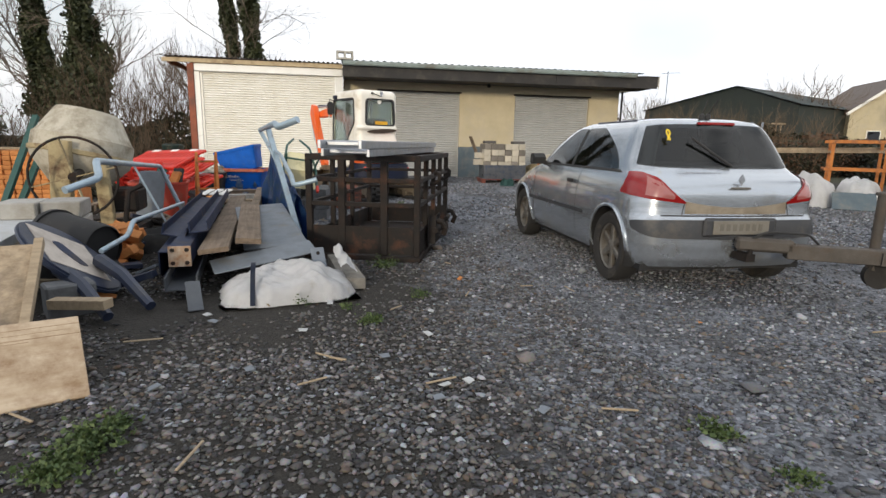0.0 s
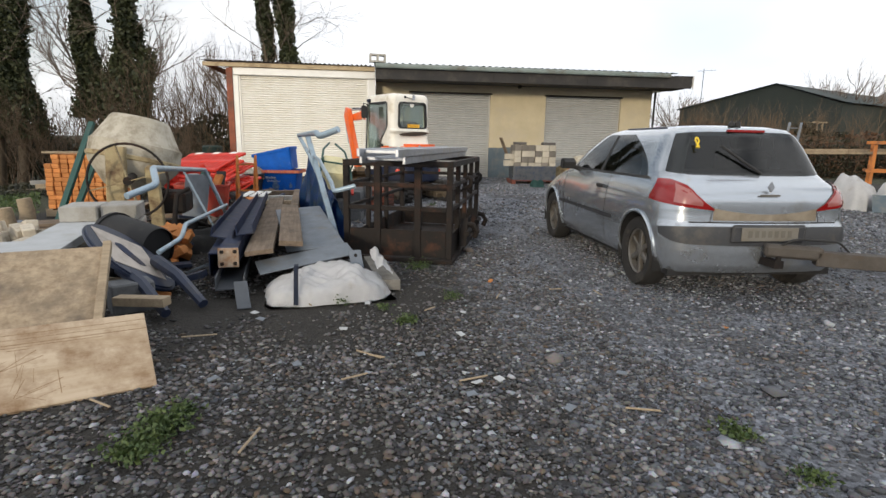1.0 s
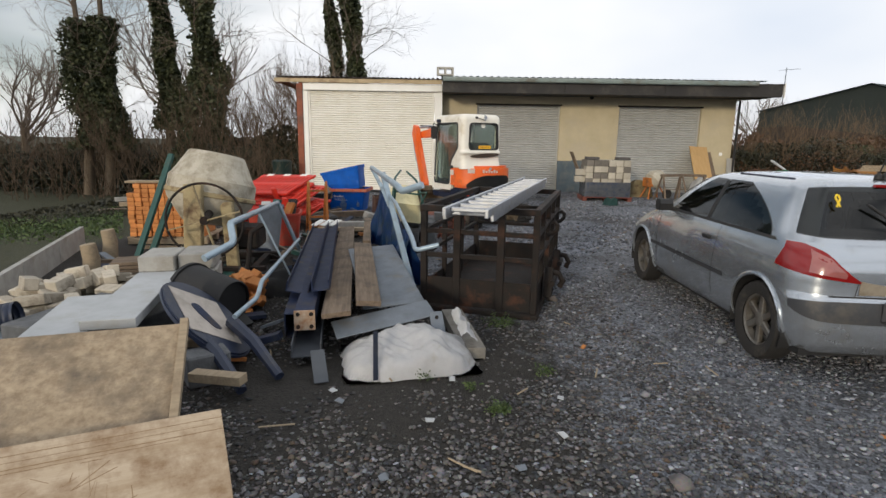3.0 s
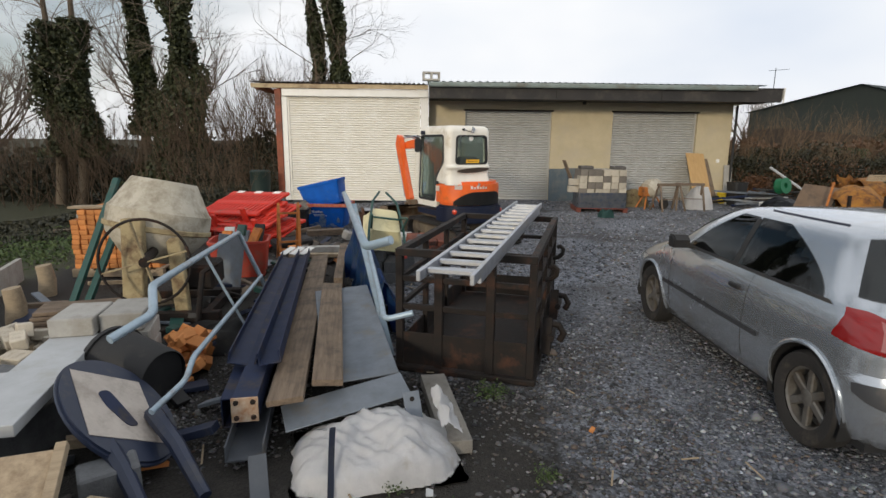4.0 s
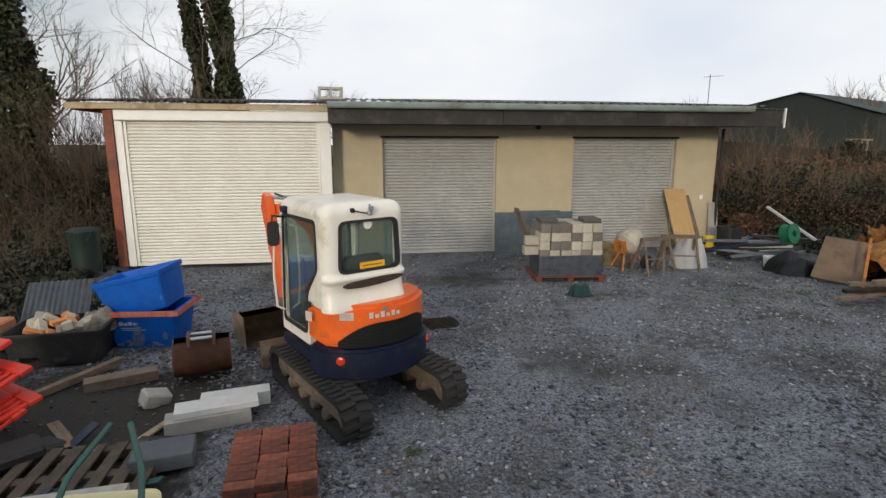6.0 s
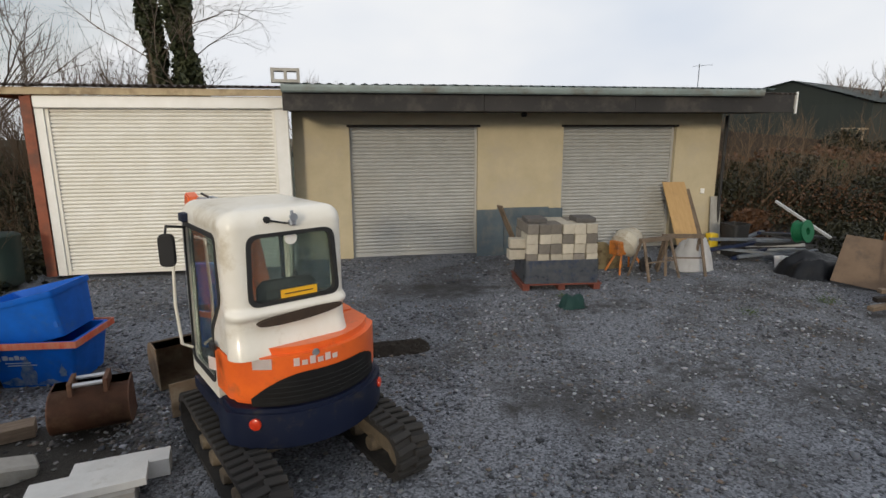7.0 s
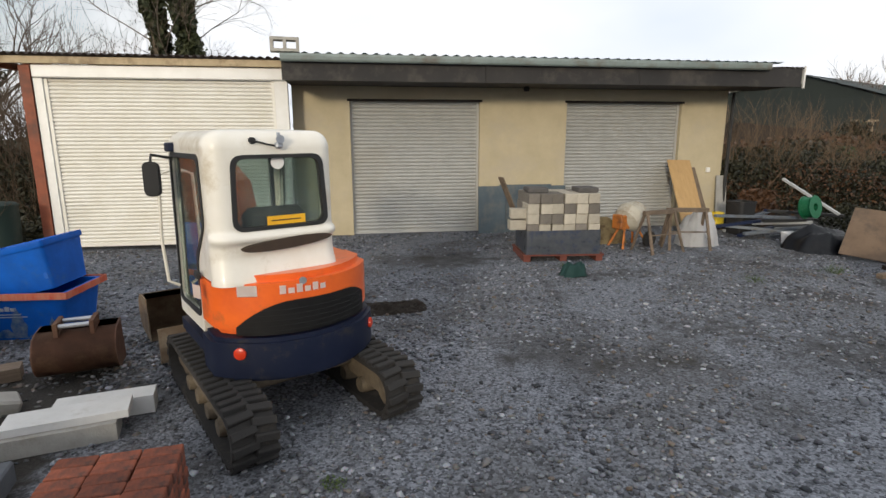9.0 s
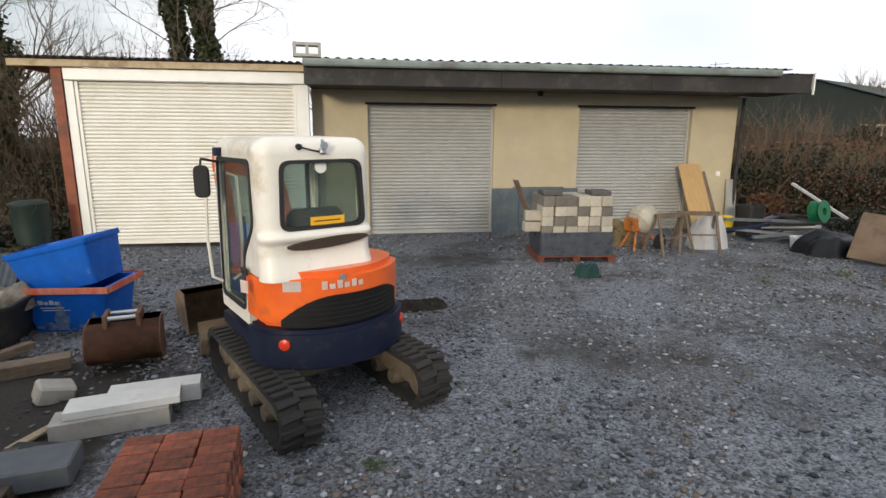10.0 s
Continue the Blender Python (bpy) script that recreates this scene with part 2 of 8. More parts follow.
# ---- ground ----
def gravel_material():
    m = bpy.data.materials.new("gravel_yard")
    m.use_nodes = True
    n, l = m.node_tree.nodes, m.node_tree.links
    b = n["Principled BSDF"]
    b.inputs["Roughness"].default_value = 0.9
    co = n.new("ShaderNodeTexCoord")
    vo = n.new("ShaderNodeTexVoronoi")
    vo.inputs["Scale"].default_value = 52
    l.new(co.outputs["Object"], vo.inputs["Vector"])
    vo2 = n.new("ShaderNodeTexVoronoi")
    vo2.inputs["Scale"].default_value = 130
    l.new(co.outputs["Object"], vo2.inputs["Vector"])
    st = n.new("ShaderNodeValToRGB")      # each stone its own grey
    st.color_ramp.elements[0].color, st.color_ramp.elements[1].color = (0.040, 0.044, 0.054, 1), (0.245, 0.262, 0.300, 1)
    sep = n.new("ShaderNodeSeparateColor")
    l.new(vo.outputs["Color"], sep.inputs[0])
    l.new(sep.outputs[0], st.inputs["Fac"])
    big = n.new("ShaderNodeTexNoise")     # trodden, muddy patches
    big.inputs["Scale"].default_value, big.inputs["Detail"].default_value, big.inputs["Roughness"].default_value = 0.45, 9, 0.68
    l.new(co.outputs["Object"], big.inputs["Vector"])
    br = n.new("ShaderNodeValToRGB")
    br.color_ramp.elements[0].position, br.color_ramp.elements[1].position = 0.47, 0.66
    l.new(big.outputs["Fac"], br.inputs["Fac"])
    mud = n.new("ShaderNodeMix")
    mud.data_type = "RGBA"
    mud.inputs[7].default_value = (0.032, 0.029, 0.026, 1)
    l.new(br.outputs["Color"], mud.inputs[0])
    l.new(st.outputs["Color"], mud.inputs[6])
    # where the yard ends: soil under the heaps, then grass
    at = n.new("ShaderNodeAttribute")
    at.attribute_name = "cover"
    sc = n.new("ShaderNodeSeparateColor")
    l.new(at.outputs["Color"], sc.inputs[0])
    fine = n.new("ShaderNodeTexNoise")
    fine.inputs["Scale"].default_value, fine.inputs["Detail"].default_value = 5, 8
    l.new(co.outputs["Object"], fine.inputs["Vector"])

    def edge(channel):
        ad = n.new("ShaderNodeMath")
        ad.operation = "ADD"
        l.new(sc.outputs[channel], ad.inputs[0])
        l.new(fine.outputs["Fac"], ad.inputs[1])
        mr = n.new("ShaderNodeMapRange")
        mr.inputs[1].default_value, mr.inputs[2].default_value = 0.85, 1.15
        l.new(ad.outputs[0], mr.inputs[0])
        return mr.outputs[0]
    soilc = n.new("ShaderNodeValToRGB")
    soilc.color_ramp.elements[0].color, soilc.color_ramp.elements[1].color = (0.008, 0.0072, 0.0062, 1), (0.042, 0.037, 0.031, 1)
    clod = n.new("ShaderNodeTexNoise")
    clod.inputs["Scale"].default_value, clod.inputs["Detail"].default_value, clod.inputs["Roughness"].default_value = 34, 9, 0.75
    l.new(co.outputs["Object"], clod.inputs["Vector"])
    soilc.color_ramp.elements[0].position, soilc.color_ramp.elements[1].position = 0.34, 0.72
    l.new(clod.outputs["Fac"], soilc.inputs["Fac"])
    m1 = n.new("ShaderNodeMix")
    m1.data_type = "RGBA"
    l.new(edge(0), m1.inputs[0])
    l.new(mud.outputs[2], m1.inputs[6])
    l.new(soilc.outputs["Color"], m1.inputs[7])
    gr = n.new("ShaderNodeValToRGB")
    gr.color_ramp.elements[0].color, gr.color_ramp.elements[1].color = (0.018, 0.024, 0.008, 1), (0.055, 0.052, 0.022, 1)
    l.new(fine.outputs["Fac"], gr.inputs["Fac"])
    m2 = n.new("ShaderNodeMix")
    m2.data_type = "RGBA"
    l.new(edge(1), m2.inputs[0])
    l.new(m1.outputs[2], m2.inputs[6])
    l.new(gr.outputs["Color"], m2.inputs[7])
    m3 = n.new("ShaderNodeMix")           # stained and damp patches, and darker ground by the cage and the car
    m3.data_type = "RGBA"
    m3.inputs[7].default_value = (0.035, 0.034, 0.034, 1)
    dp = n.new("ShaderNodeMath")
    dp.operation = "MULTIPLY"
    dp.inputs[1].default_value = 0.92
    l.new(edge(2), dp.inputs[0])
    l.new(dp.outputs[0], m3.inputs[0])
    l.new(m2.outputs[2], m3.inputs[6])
    l.new(m3.outputs[2], b.inputs["Base Color"])
    b1 = n.new("ShaderNodeBump")
    b1.inputs["Strength"].default_value, b1.inputs["Distance"].default_value = 0.6, 0.012
    b1.invert = True
    l.new(vo.outputs["Distance"], b1.inputs["Height"])
    b2 = n.new("ShaderNodeBump")
    b2.inputs["Strength"].default_value, b2.inputs["Distance"].default_value = 0.5, 0.008
    b2.invert = True
    l.new(vo2.outputs["Distance"], b2.inputs["Height"])
    l.new(b1.outputs["Normal"], b2.inputs["Normal"])
    l.new(b2.outputs["Normal"], b.inputs["Normal"])
    return m


def smooth01(a, b, v):
    t = min(1, max(0, (v - a) / (b - a)))
    return t * t * (3 - 2 * t)


def ground_cover(x, y):
    """How much bare soil, grass and dark patch there is at a place."""
    soil = smooth01(-2.2, -3.4, x) * smooth01(19.2, 17.5, y) * smooth01(-3.5, 0.5, y) * max(smooth01(-5.6, -7.0, x), smooth01(14.6, 12.2, y))
    soil = max(soil, 0.85 * smooth01(-0.2, -1.8, x) * smooth01(7.0, 5.2, y) * smooth01(-3.5, 0.5, y))
    soil = max(soil, smooth01(8.0, 9.5, x) * smooth01(8.0, 11.0, y))
    grass = max(smooth01(-6.6, -8.4, x), smooth01(22, 27, y), smooth01(-9, -16, y), smooth01(15.0, 18.0, x) )
    damp = 0.0
    # dark patches (centre, radii), two of them at the cage and the car's rear
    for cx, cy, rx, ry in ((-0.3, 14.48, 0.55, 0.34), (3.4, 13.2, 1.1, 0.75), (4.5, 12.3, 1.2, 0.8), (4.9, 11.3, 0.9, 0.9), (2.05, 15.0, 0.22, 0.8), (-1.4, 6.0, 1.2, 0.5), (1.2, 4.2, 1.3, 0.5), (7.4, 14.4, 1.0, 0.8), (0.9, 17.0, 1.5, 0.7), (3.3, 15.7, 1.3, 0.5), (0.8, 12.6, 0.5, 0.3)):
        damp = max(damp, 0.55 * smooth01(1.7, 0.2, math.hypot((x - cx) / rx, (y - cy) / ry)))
    return soil, grass, damp


def ground_height(x, y):
    d = max(0.0, -8 - x, x - 14, y - 26, -12 - y)
    fall = -1.25 * smooth01(-8.5, -19.5, x) - 0.08 * smooth01(-2.6, -4.0, x) * smooth01(12.0, 14.0, y)
    return fall + 0.012 * noise.noise((x * 0.9, y * 0.9, 0)) + 0.02 * noise.noise((x * 0.25, y * 0.25, 3)) * (1 + min(d, 20) * 0.5)


def build_ground():
    def axis(lo, hi, step, far):
        inner = list(np.arange(lo, hi + 1e-6, step))
        out, v, s = [], inner[-1], step
        while v < far:
            s *= 1.35
            v += s
            out.append(v)
        low, v, s = [], inner[0], step
        while v > -far:
            s *= 1.35
            v -= s
            low.append(v)
        return low[::-1] + inner + out
    xs, ys = axis(-12, 14, 0.25, 2500), axis(-2, 24, 0.25, 2500)
    verts = [(x, y, ground_height(x, y)) for y in ys for x in xs]
    w = len(xs)
    faces = [(j * w + i, j * w + i + 1, (j + 1) * w + i + 1, (j + 1) * w + i) for j in range(len(ys) - 1) for i in range(w - 1)]
    me = bpy.data.meshes.new("ground")
    me.from_pydata(verts, [], faces)
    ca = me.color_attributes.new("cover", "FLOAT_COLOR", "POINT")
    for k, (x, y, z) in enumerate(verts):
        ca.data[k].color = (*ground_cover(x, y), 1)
    me.shade_smooth()
    me.materials.append(gravel_material())
    tagged(new("ground", me), "grey gravel yard with muddy soil and grass edges", "ground", kind="structure")


build_ground()

# ---- the garage block ----
WX0, WX1, WY = -2.05, 8.15, 20.0          # front wall of the rendered block
DOORS = ((-0.84, 2.05), (4.10, 6.97))
DOOR_H = 2.96


def roof_z(y):
    return 3.68 + 0.085 * (y - 18.5)


def front_wall():
    s = Shape()
    xs = [WX0, DOORS[0][0], DOORS[0][1], DOORS[1][0], DOORS[1][1], WX1]
    for i in (0, 2, 4):
        s.box(xs[i], WY, -0.1, xs[i + 1], WY + 0.3, 3.62)
    for a, b in DOORS:
        s.box(a, WY, DOOR_H, b, WY + 0.3, 3.62)
    solid("wall_front", s, M_RENDER, "cream rendered garage wall with two door openings", "wall", kind="structure")
    for nm, box in (("wall_side", (WX1 - 0.3, WY + 0.3, WX1, 27.0)), ("wall_left", (WX0, WY + 0.3, WX0 + 0.3, 27.0)), ("wall_back", (WX0 + 0.3, 26.7, WX1 - 0.3, 27.0))):
        x0, y0, x1, y1 = box
        solid(nm, Shape().box(x0, y0, -0.1, x1, y1, 3.75), M_RENDER, "cream rendered outer garage wall", "wall", kind="structure")


def shutter(name, x0, x1, y, h, material, label, pitch=0.078):
    """A roller shutter: curved slats, side guides and bottom rail."""
    t = thing(name, pose(0, 0, 0), label, "roller door", kind="structure")
    n = int(h / pitch)
    p = h / n
    me = bpy.data.meshes.new("slat")
    s = Shape()
    k = 8
    prof = [(-0.34 * p * math.sin(math.pi * i / k), p * i / k) for i in range(k + 1)] + [(0.02, p), (0.02, 0.0)]
    s.prism(prof, x0, x1, "x")
    bmesh.ops.recalc_face_normals(s.bm, faces=s.bm.faces)
    s.bm.to_mesh(me)
    s.bm.free()
    me.shade_smooth()
    me.set_sharp_from_angle(angle=radians(50))
    me.materials.append(material)
    for i in range(n):
        o = new("slat", me)
        o.parent = t
        o.matrix_basis = pose(0, y, i * p + 0.004)
    for xa, xb in ((x0 - 0.002, x0 + 0.06), (x1 - 0.06, x1 + 0.002)):
        part("guide", Shape().box(xa, y - 0.05, 0, xb, y - 0.022, h), material, t)
    part("bottom_rail", Shape().box(x0 + 0.062, y - 0.045, 0.0, x1 - 0.062, y - 0.02, 0.07), material, t)
    return t


def corrugated(x0, x1, y0, y1, z0, z1, pitch, amp, thick=0.012):
    """A wavy roof sheet running from front edge (y0, z0) to back (y1, z1)."""
    n = int((x1 - x0) / pitch * 8)
    return Shape().grid(n, 1, lambda u, v: (x0 + (x1 - x0) * u, y0 + (y1 - y0) * v, z0 + (z1 - z0) * v + amp * math.sin(math.tau * (x1 - x0) * u / pitch)), thick)


def hollow_block(m):
    m = m @ Matrix.Diagonal((1.2, 1.2, 1.2, 1))
    s = Shape()
    s.box(-0.22, -0.1, 0, 0.22, 0.1, 0.045)
    s.box(-0.22, -0.1, 0.17, 0.22, 0.1, 0.215)
    for x in (-0.22, -0.025, 0.17):
        s.box(x, -0.1, 0.045, x + 0.05, 0.1, 0.17)
    return solid("hollow_block", s, M_BLOCK, "grey hollow concrete block lying on the roof edge", "block", m)


M_GUTTER = mat("pale_green_grey_steel", (0.24, 0.29, 0.28), (0.18, 0.22, 0.21), 1.8, 0.55, dirt=(0.15, 0.14, 0.12), dscale=1.6, damount=0.35)
front_wall()
for i, (a, b) in enumerate(DOORS):
    shutter("door_%d" % (i + 1), a, b, WY + 0.16, DOOR_H, M_SHUTTER, "closed grey ribbed roller shutter in the rendered wall")
    s = Shape()
    s.box(a - 0.05, WY - 0.02, DOOR_H - 0.02, b + 0.05, WY - 0.002, DOOR_H + 0.03)
    part("trim", s, M_RUSTY)
    tagged(bpy.data.objects["trim" if i == 0 else "trim.001"], "thin rusty steel lintel edge above the shutter", "trim", kind="structure")
# deep eaves: fascia boards, soffit, gutter, roof
for i, (a, b) in enumerate(((-2.05, 1.85), (1.856, 5.1), (5.106, 8.86))):
    part("fascia", Shape().box(a, 18.62, 3.22, b, 18.66, 3.61, bevel=0.004), M_FASCIA)
for o in [o for o in bpy.data.objects if o.name.startswith("fascia")]:
    tagged(o, "weathered black fascia board under the garage eaves", "fascia", kind="structure")
solid("soffit", Shape().box(-2.05, 18.66, 3.25, 8.86, 19.998, 3.29), M_FASCIA, "dark boarded soffit under the deep eaves", "soffit", kind="structure")
solid("gutter", Shape().prism([(18.50, 3.55), (18.475, 3.58), (18.465, 3.64), (18.47, 3.685), (18.49, 3.69), (18.58, 3.69), (18.60, 3.55)], -2.05, 8.0, "x"), M_GUTTER, "grey green metal gutter along the eaves", "gutter", kind="structure")
solid("roof", corrugated(-2.1, 8.3, 18.5, 27.2, 3.70, roof_z(27.2) + 0.02, 0.22, 0.022), M_ROOF, "grey green corrugated roof sheeting", "roof", kind="structure")
solid("roof_edge", corrugated(8.32, 8.95, 18.6, 27.2, 3.62, roof_z(27.2) - 0.05, 0.12, 0.02), M_ROOFDK, "dark corrugated sheet at the roof's end", "roof", kind="structure")
solid("bargeboard", Shape().box(8.9, 18.6, 3.2, 8.93, 18.64, 3.66).box(8.9, 18.64, 3.3, 8.93, 27.0, 3.6), M_WHITE, "narrow pale end board of the eaves", "trim", kind="structure")

# ---- the lean-to with the white shutter ----
SX0, SX1, SY = -6.85, -2.06, 19.5
shutter("door_3", -6.55, -2.32, SY + 0.02, 3.28, M_WSHUTTER, "large closed white ribbed roller shutter", 0.074)
solid("shutter_box", Shape().box(-6.7, SY - 0.13, 3.285, -2.06, SY + 0.2, 3.52, bevel=0.02), M_WHITE, "white steel housing above the roller shutter", "housing", kind="structure")
solid("frame_left", Shape().box(-6.72, SY - 0.06, 0, -6.56, SY + 0.1, 3.28), M_WHITE, "white shutter frame post", "frame", kind="structure")
solid("frame_right", Shape().box(-2.31, SY - 0.06, 0, -2.06, SY + 0.1, 3.28), M_WHITE, "white shutter frame post", "frame", kind="structure")
s = Shape()
s.box(-6.92, SY - 0.1, 0, -6.73, SY - 0.085, 3.5).box(-6.92, SY + 0.07, 0, -6.73, SY + 0.085, 3.5).box(-6.835, SY - 0.085, 0, -6.815, SY + 0.07, 3.5)
solid("steel_column", s, M_REDPOST, "red oxide steel column at the corner of the lean-to", "column", kind="structure")
solid("eaves_beam", Shape().box(-7.62, SY - 0.2, 3.53, -2.07, SY - 0.1, 3.66, bevel=0.005), M_BEAM, "cream painted timber eaves beam", "beam", kind="structure")
s = Shape()
for x in (-7.5, -6.83):
    s.box(x, SY - 0.1, 3.5, x + 0.12, 27, 3.62)
solid("rafter", s, M_REDPOST, "red oxide steel rafters of the lean-to", "rafter", kind="structure")
solid("roof_left", corrugated(-7.66, -2.1, SY - 0.28, 27.2, 3.70, 4.35, 0.15, 0.025), M_ROOFDK, "dark corrugated roof of the lean-to", "roof", kind="structure")
solid("wall_lean_to", Shape().box(-6.83, SY + 0.12, 0, -6.7, 27, 3.5), M_RENDER, "plain side wall of the lean-to", "wall", kind="structure")
hollow_block(pose(-1.98, 18.75, 3.735, 0, 0, 5))

# ---- silver hatchback ----
M_GLASS = mat("tinted_glass", (0.012, 0.016, 0.017), (0.011, 0.014, 0.015), 2, -0.08, transmission=0.92, spec=0.9)
M_BLACKPL = mat("black_plastic", (0.018, 0.018, 0.019), (0.024, 0.024, 0.025), 6, 0.6, dirt=(0.055, 0.05, 0.043), dscale=2.5, damount=0.2, spec=0.35)
M_GREYPL = mat("dark_grey_bumper", (0.034, 0.036, 0.042), (0.045, 0.046, 0.05), 5, 0.6, dirt=(0.085, 0.077, 0.067), dscale=2.5, damount=0.2)
M_REDLENS = mat("red_lamp_lens", (0.24, 0.006, 0.006), (0.20, 0.005, 0.005), 6, 0.2, coat=0.3)
M_CLEARLENS = mat("clear_lamp_lens", (0.33, 0.11, 0.10), (0.28, 0.09, 0.085), 20, 0.18, coat=0.8)
M_CLEARHEAD = mat("clear_headlamp", (0.42, 0.44, 0.46), (0.34, 0.36, 0.38), 12, 0.15, 0.3, coat=1.0)
M_ALLOY = mat("dirty_alloy", (0.22, 0.21, 0.195), (0.15, 0.14, 0.125), 8, 0.5, 0.6, dirt=(0.14, 0.115, 0.09), dscale=6, damount=0.4)
M_PLATE = mat("plain_plate", (0.17, 0.16, 0.14), (0.18, 0.17, 0.15), 5, 0.6, dirt=(0.16, 0.14, 0.11), dscale=6)
M_PLATEBAR = mat("faded_plate_print", (0.12, 0.11, 0.095), (0.14, 0.13, 0.11), 8, 0.7)
M_YELLOW = mat("yellow_sticker", (0.85, 0.62, 0.03), (0.8, 0.55, 0.03), 5, 0.5)
M_GRIME = mat("road_grime", (0.20, 0.165, 0.12), (0.26, 0.225, 0.175), 9, 0.6, dirt=(0.15, 0.12, 0.085), dscale=5)
M_NAVYTRIM = mat("dark_roof_strip", (0.02, 0.025, 0.05), (0.03, 0.035, 0.06), 6, 0.5)
M_SEAT = mat("dark_seat_cloth", (0.03, 0.03, 0.032), (0.045, 0.045, 0.048), 20, 0.9)

# horizontal slices of the body: height, rear, front, half width, rear and front corner reach
CAR = np.array([
    (0.225, -0.68, 3.20, 0.80, 0.22, 0.45), (0.30, -0.745, 3.28, 0.845, 0.26, 0.55), (0.42, -0.775, 3.31, 0.875, 0.28, 0.62),
    (0.52, -0.775, 3.31, 0.885, 0.28, 0.64), (0.60, -0.765, 3.29, 0.888, 0.29, 0.66), (0.66, -0.735, 3.26, 0.886, 0.30, 0.68),
    (0.74, -0.728, 3.14, 0.882, 0.30, 0.72), (0.82, -0.735, 2.92, 0.872, 0.30, 0.68), (0.90, -0.715, 2.62, 0.852, 0.30, 0.58),
    (0.95, -0.665, 2.38, 0.832, 0.30, 0.50), (0.99, -0.565, 2.24, 0.812, 0.30, 0.45), (1.04, -0.495, 2.14, 0.792, 0.30, 0.42), (1.08, -0.475, 2.07, 0.775, 0.30, 0.40),
    (1.18, -0.425, 1.92, 0.730, 0.29, 0.38), (1.28, -0.375, 1.72, 0.682, 0.28, 0.36), (1.35, -0.335, 1.56, 0.645, 0.28, 0.34),
    (1.385, -0.31, 1.44, 0.615, 0.28, 0.32), (1.415, -0.28, 1.28, 0.57, 0.27, 0.30), (1.44, -0.18, 1.05, 0.45, 0.25, 0.30), (1.457, 0.12, 0.75, 0.20, 0.15, 0.15)])
CU = (0.0, 0.16, 0.26, 0.80, 0.90, 1.0)      # where rear, rear corner, side, front corner and front begin along an outline


def car_point(u, z, side=1, off=0.0):
    """A place on the body: u runs from the rear's middle round the side to the front's middle."""
    def at(u, z):
        r, f, w, cr, cf = (float(np.interp(z, CAR[:, 0], CAR[:, k])) for k in range(1, 6))
        if u < CU[1]:
            x, y = (w - cr * 0.75) * u / CU[1], r + 0.05 * (u / CU[1]) ** 2
        elif u < CU[2]:
            a = (u - CU[1]) / (CU[2] - CU[1]) * math.pi / 2
            x, y = w - cr * 0.75 + cr * 0.75 * math.sin(a), r + 0.05 + (cr) * (1 - math.cos(a))
        elif u < CU[3]:
            s = (u - CU[2]) / (CU[3] - CU[2])
            y0, y1 = r + 0.05 + cr, f - cf - 0.04
            x, y = w + 0.012 * math.sin(math.pi * s) , y0 + (y1 - y0) * s
        elif u < CU[4]:
            a = (u - CU[3]) / (CU[4] - CU[3]) * math.pi / 2
            x, y = w - cf * 0.55 * (1 - math.cos(a)), f - cf - 0.04 + cf * math.sin(a)
        else:
            s = (u - CU[4]) / (CU[5] - CU[4])
            x, y = (w - cf * 0.55) * (1 - s), f - 0.04 + 0.04 * s
        return Vector((x, y, z))
    p = at(u, z)
    if off:
        e = 0.004
        du, dz = at(min(1, u + e), z) - at(max(0, u - e), z), at(u, z + e) - at(u, z - e)
        n = du.cross(dz)
        n = n.normalized() if n.length > 1e-9 else Vector((0, -1, 0))
        if n.x < 0 and u < 0.9 and abs(n.x) > 0.2:
            n = -n
        if u < 0.1 and n.y > 0 or u > 0.95 and n.y < 0:
            n = -n
        p = p + n * off
    return Vector((p.x * side, p.y, p.z))


def car_u(y, z):
    """u of the side at length y."""
    r, f, w, cr, cf = (float(np.interp(z, CAR[:, 0], CAR[:, k])) for k in range(1, 6))
    y0, y1 = r + 0.05 + cr, f - cf - 0.04
    return CU[2] + (CU[3] - CU[2]) * (y - y0) / (y1 - y0)


def car_patch(u0, u1, zlo, zhi, side, off, nu=10, nv=4):
    """A piece of trim that follows the body; zlo and zhi may be functions of 0..1."""
    s = Shape()
    lo = zlo if callable(zlo) else (lambda a: zlo)
    hi = zhi if callable(zhi) else (lambda a: zhi)
    s.grid(nu, nv, lambda a, b: car_point(u0 + (u1 - u0) * a, lo(a) + (hi(a) - lo(a)) * b, side, off))
    return s


def pane_pair(u0, u1, zlo, zhi, off):
    """A pane across the car's middle, from both halves."""
    s = Shape()
    for sd in (1, -1):
        s.grid(12, 8, lambda a, b: car_point(u0 + (u1 - u0) * a, zlo(a) + (zhi(a) - zlo(a)) * b, sd, off))
    bmesh.ops.remove_doubles(s.bm, verts=s.bm.verts, dist=0.002)
    return s


def side_pane(ub, uf, sd):
    def at(a, b):
        z = 0.988 + 0.375 * b
        return car_point(ub(z) + (uf(z) - ub(z)) * a, z, sd, 0.005)
    return Shape().grid(14, 10, at)


def pane(name, shape, car):
    part(name, shape, M_GLASS, car, "dark tinted glass", smooth=True).visible_shadow = False


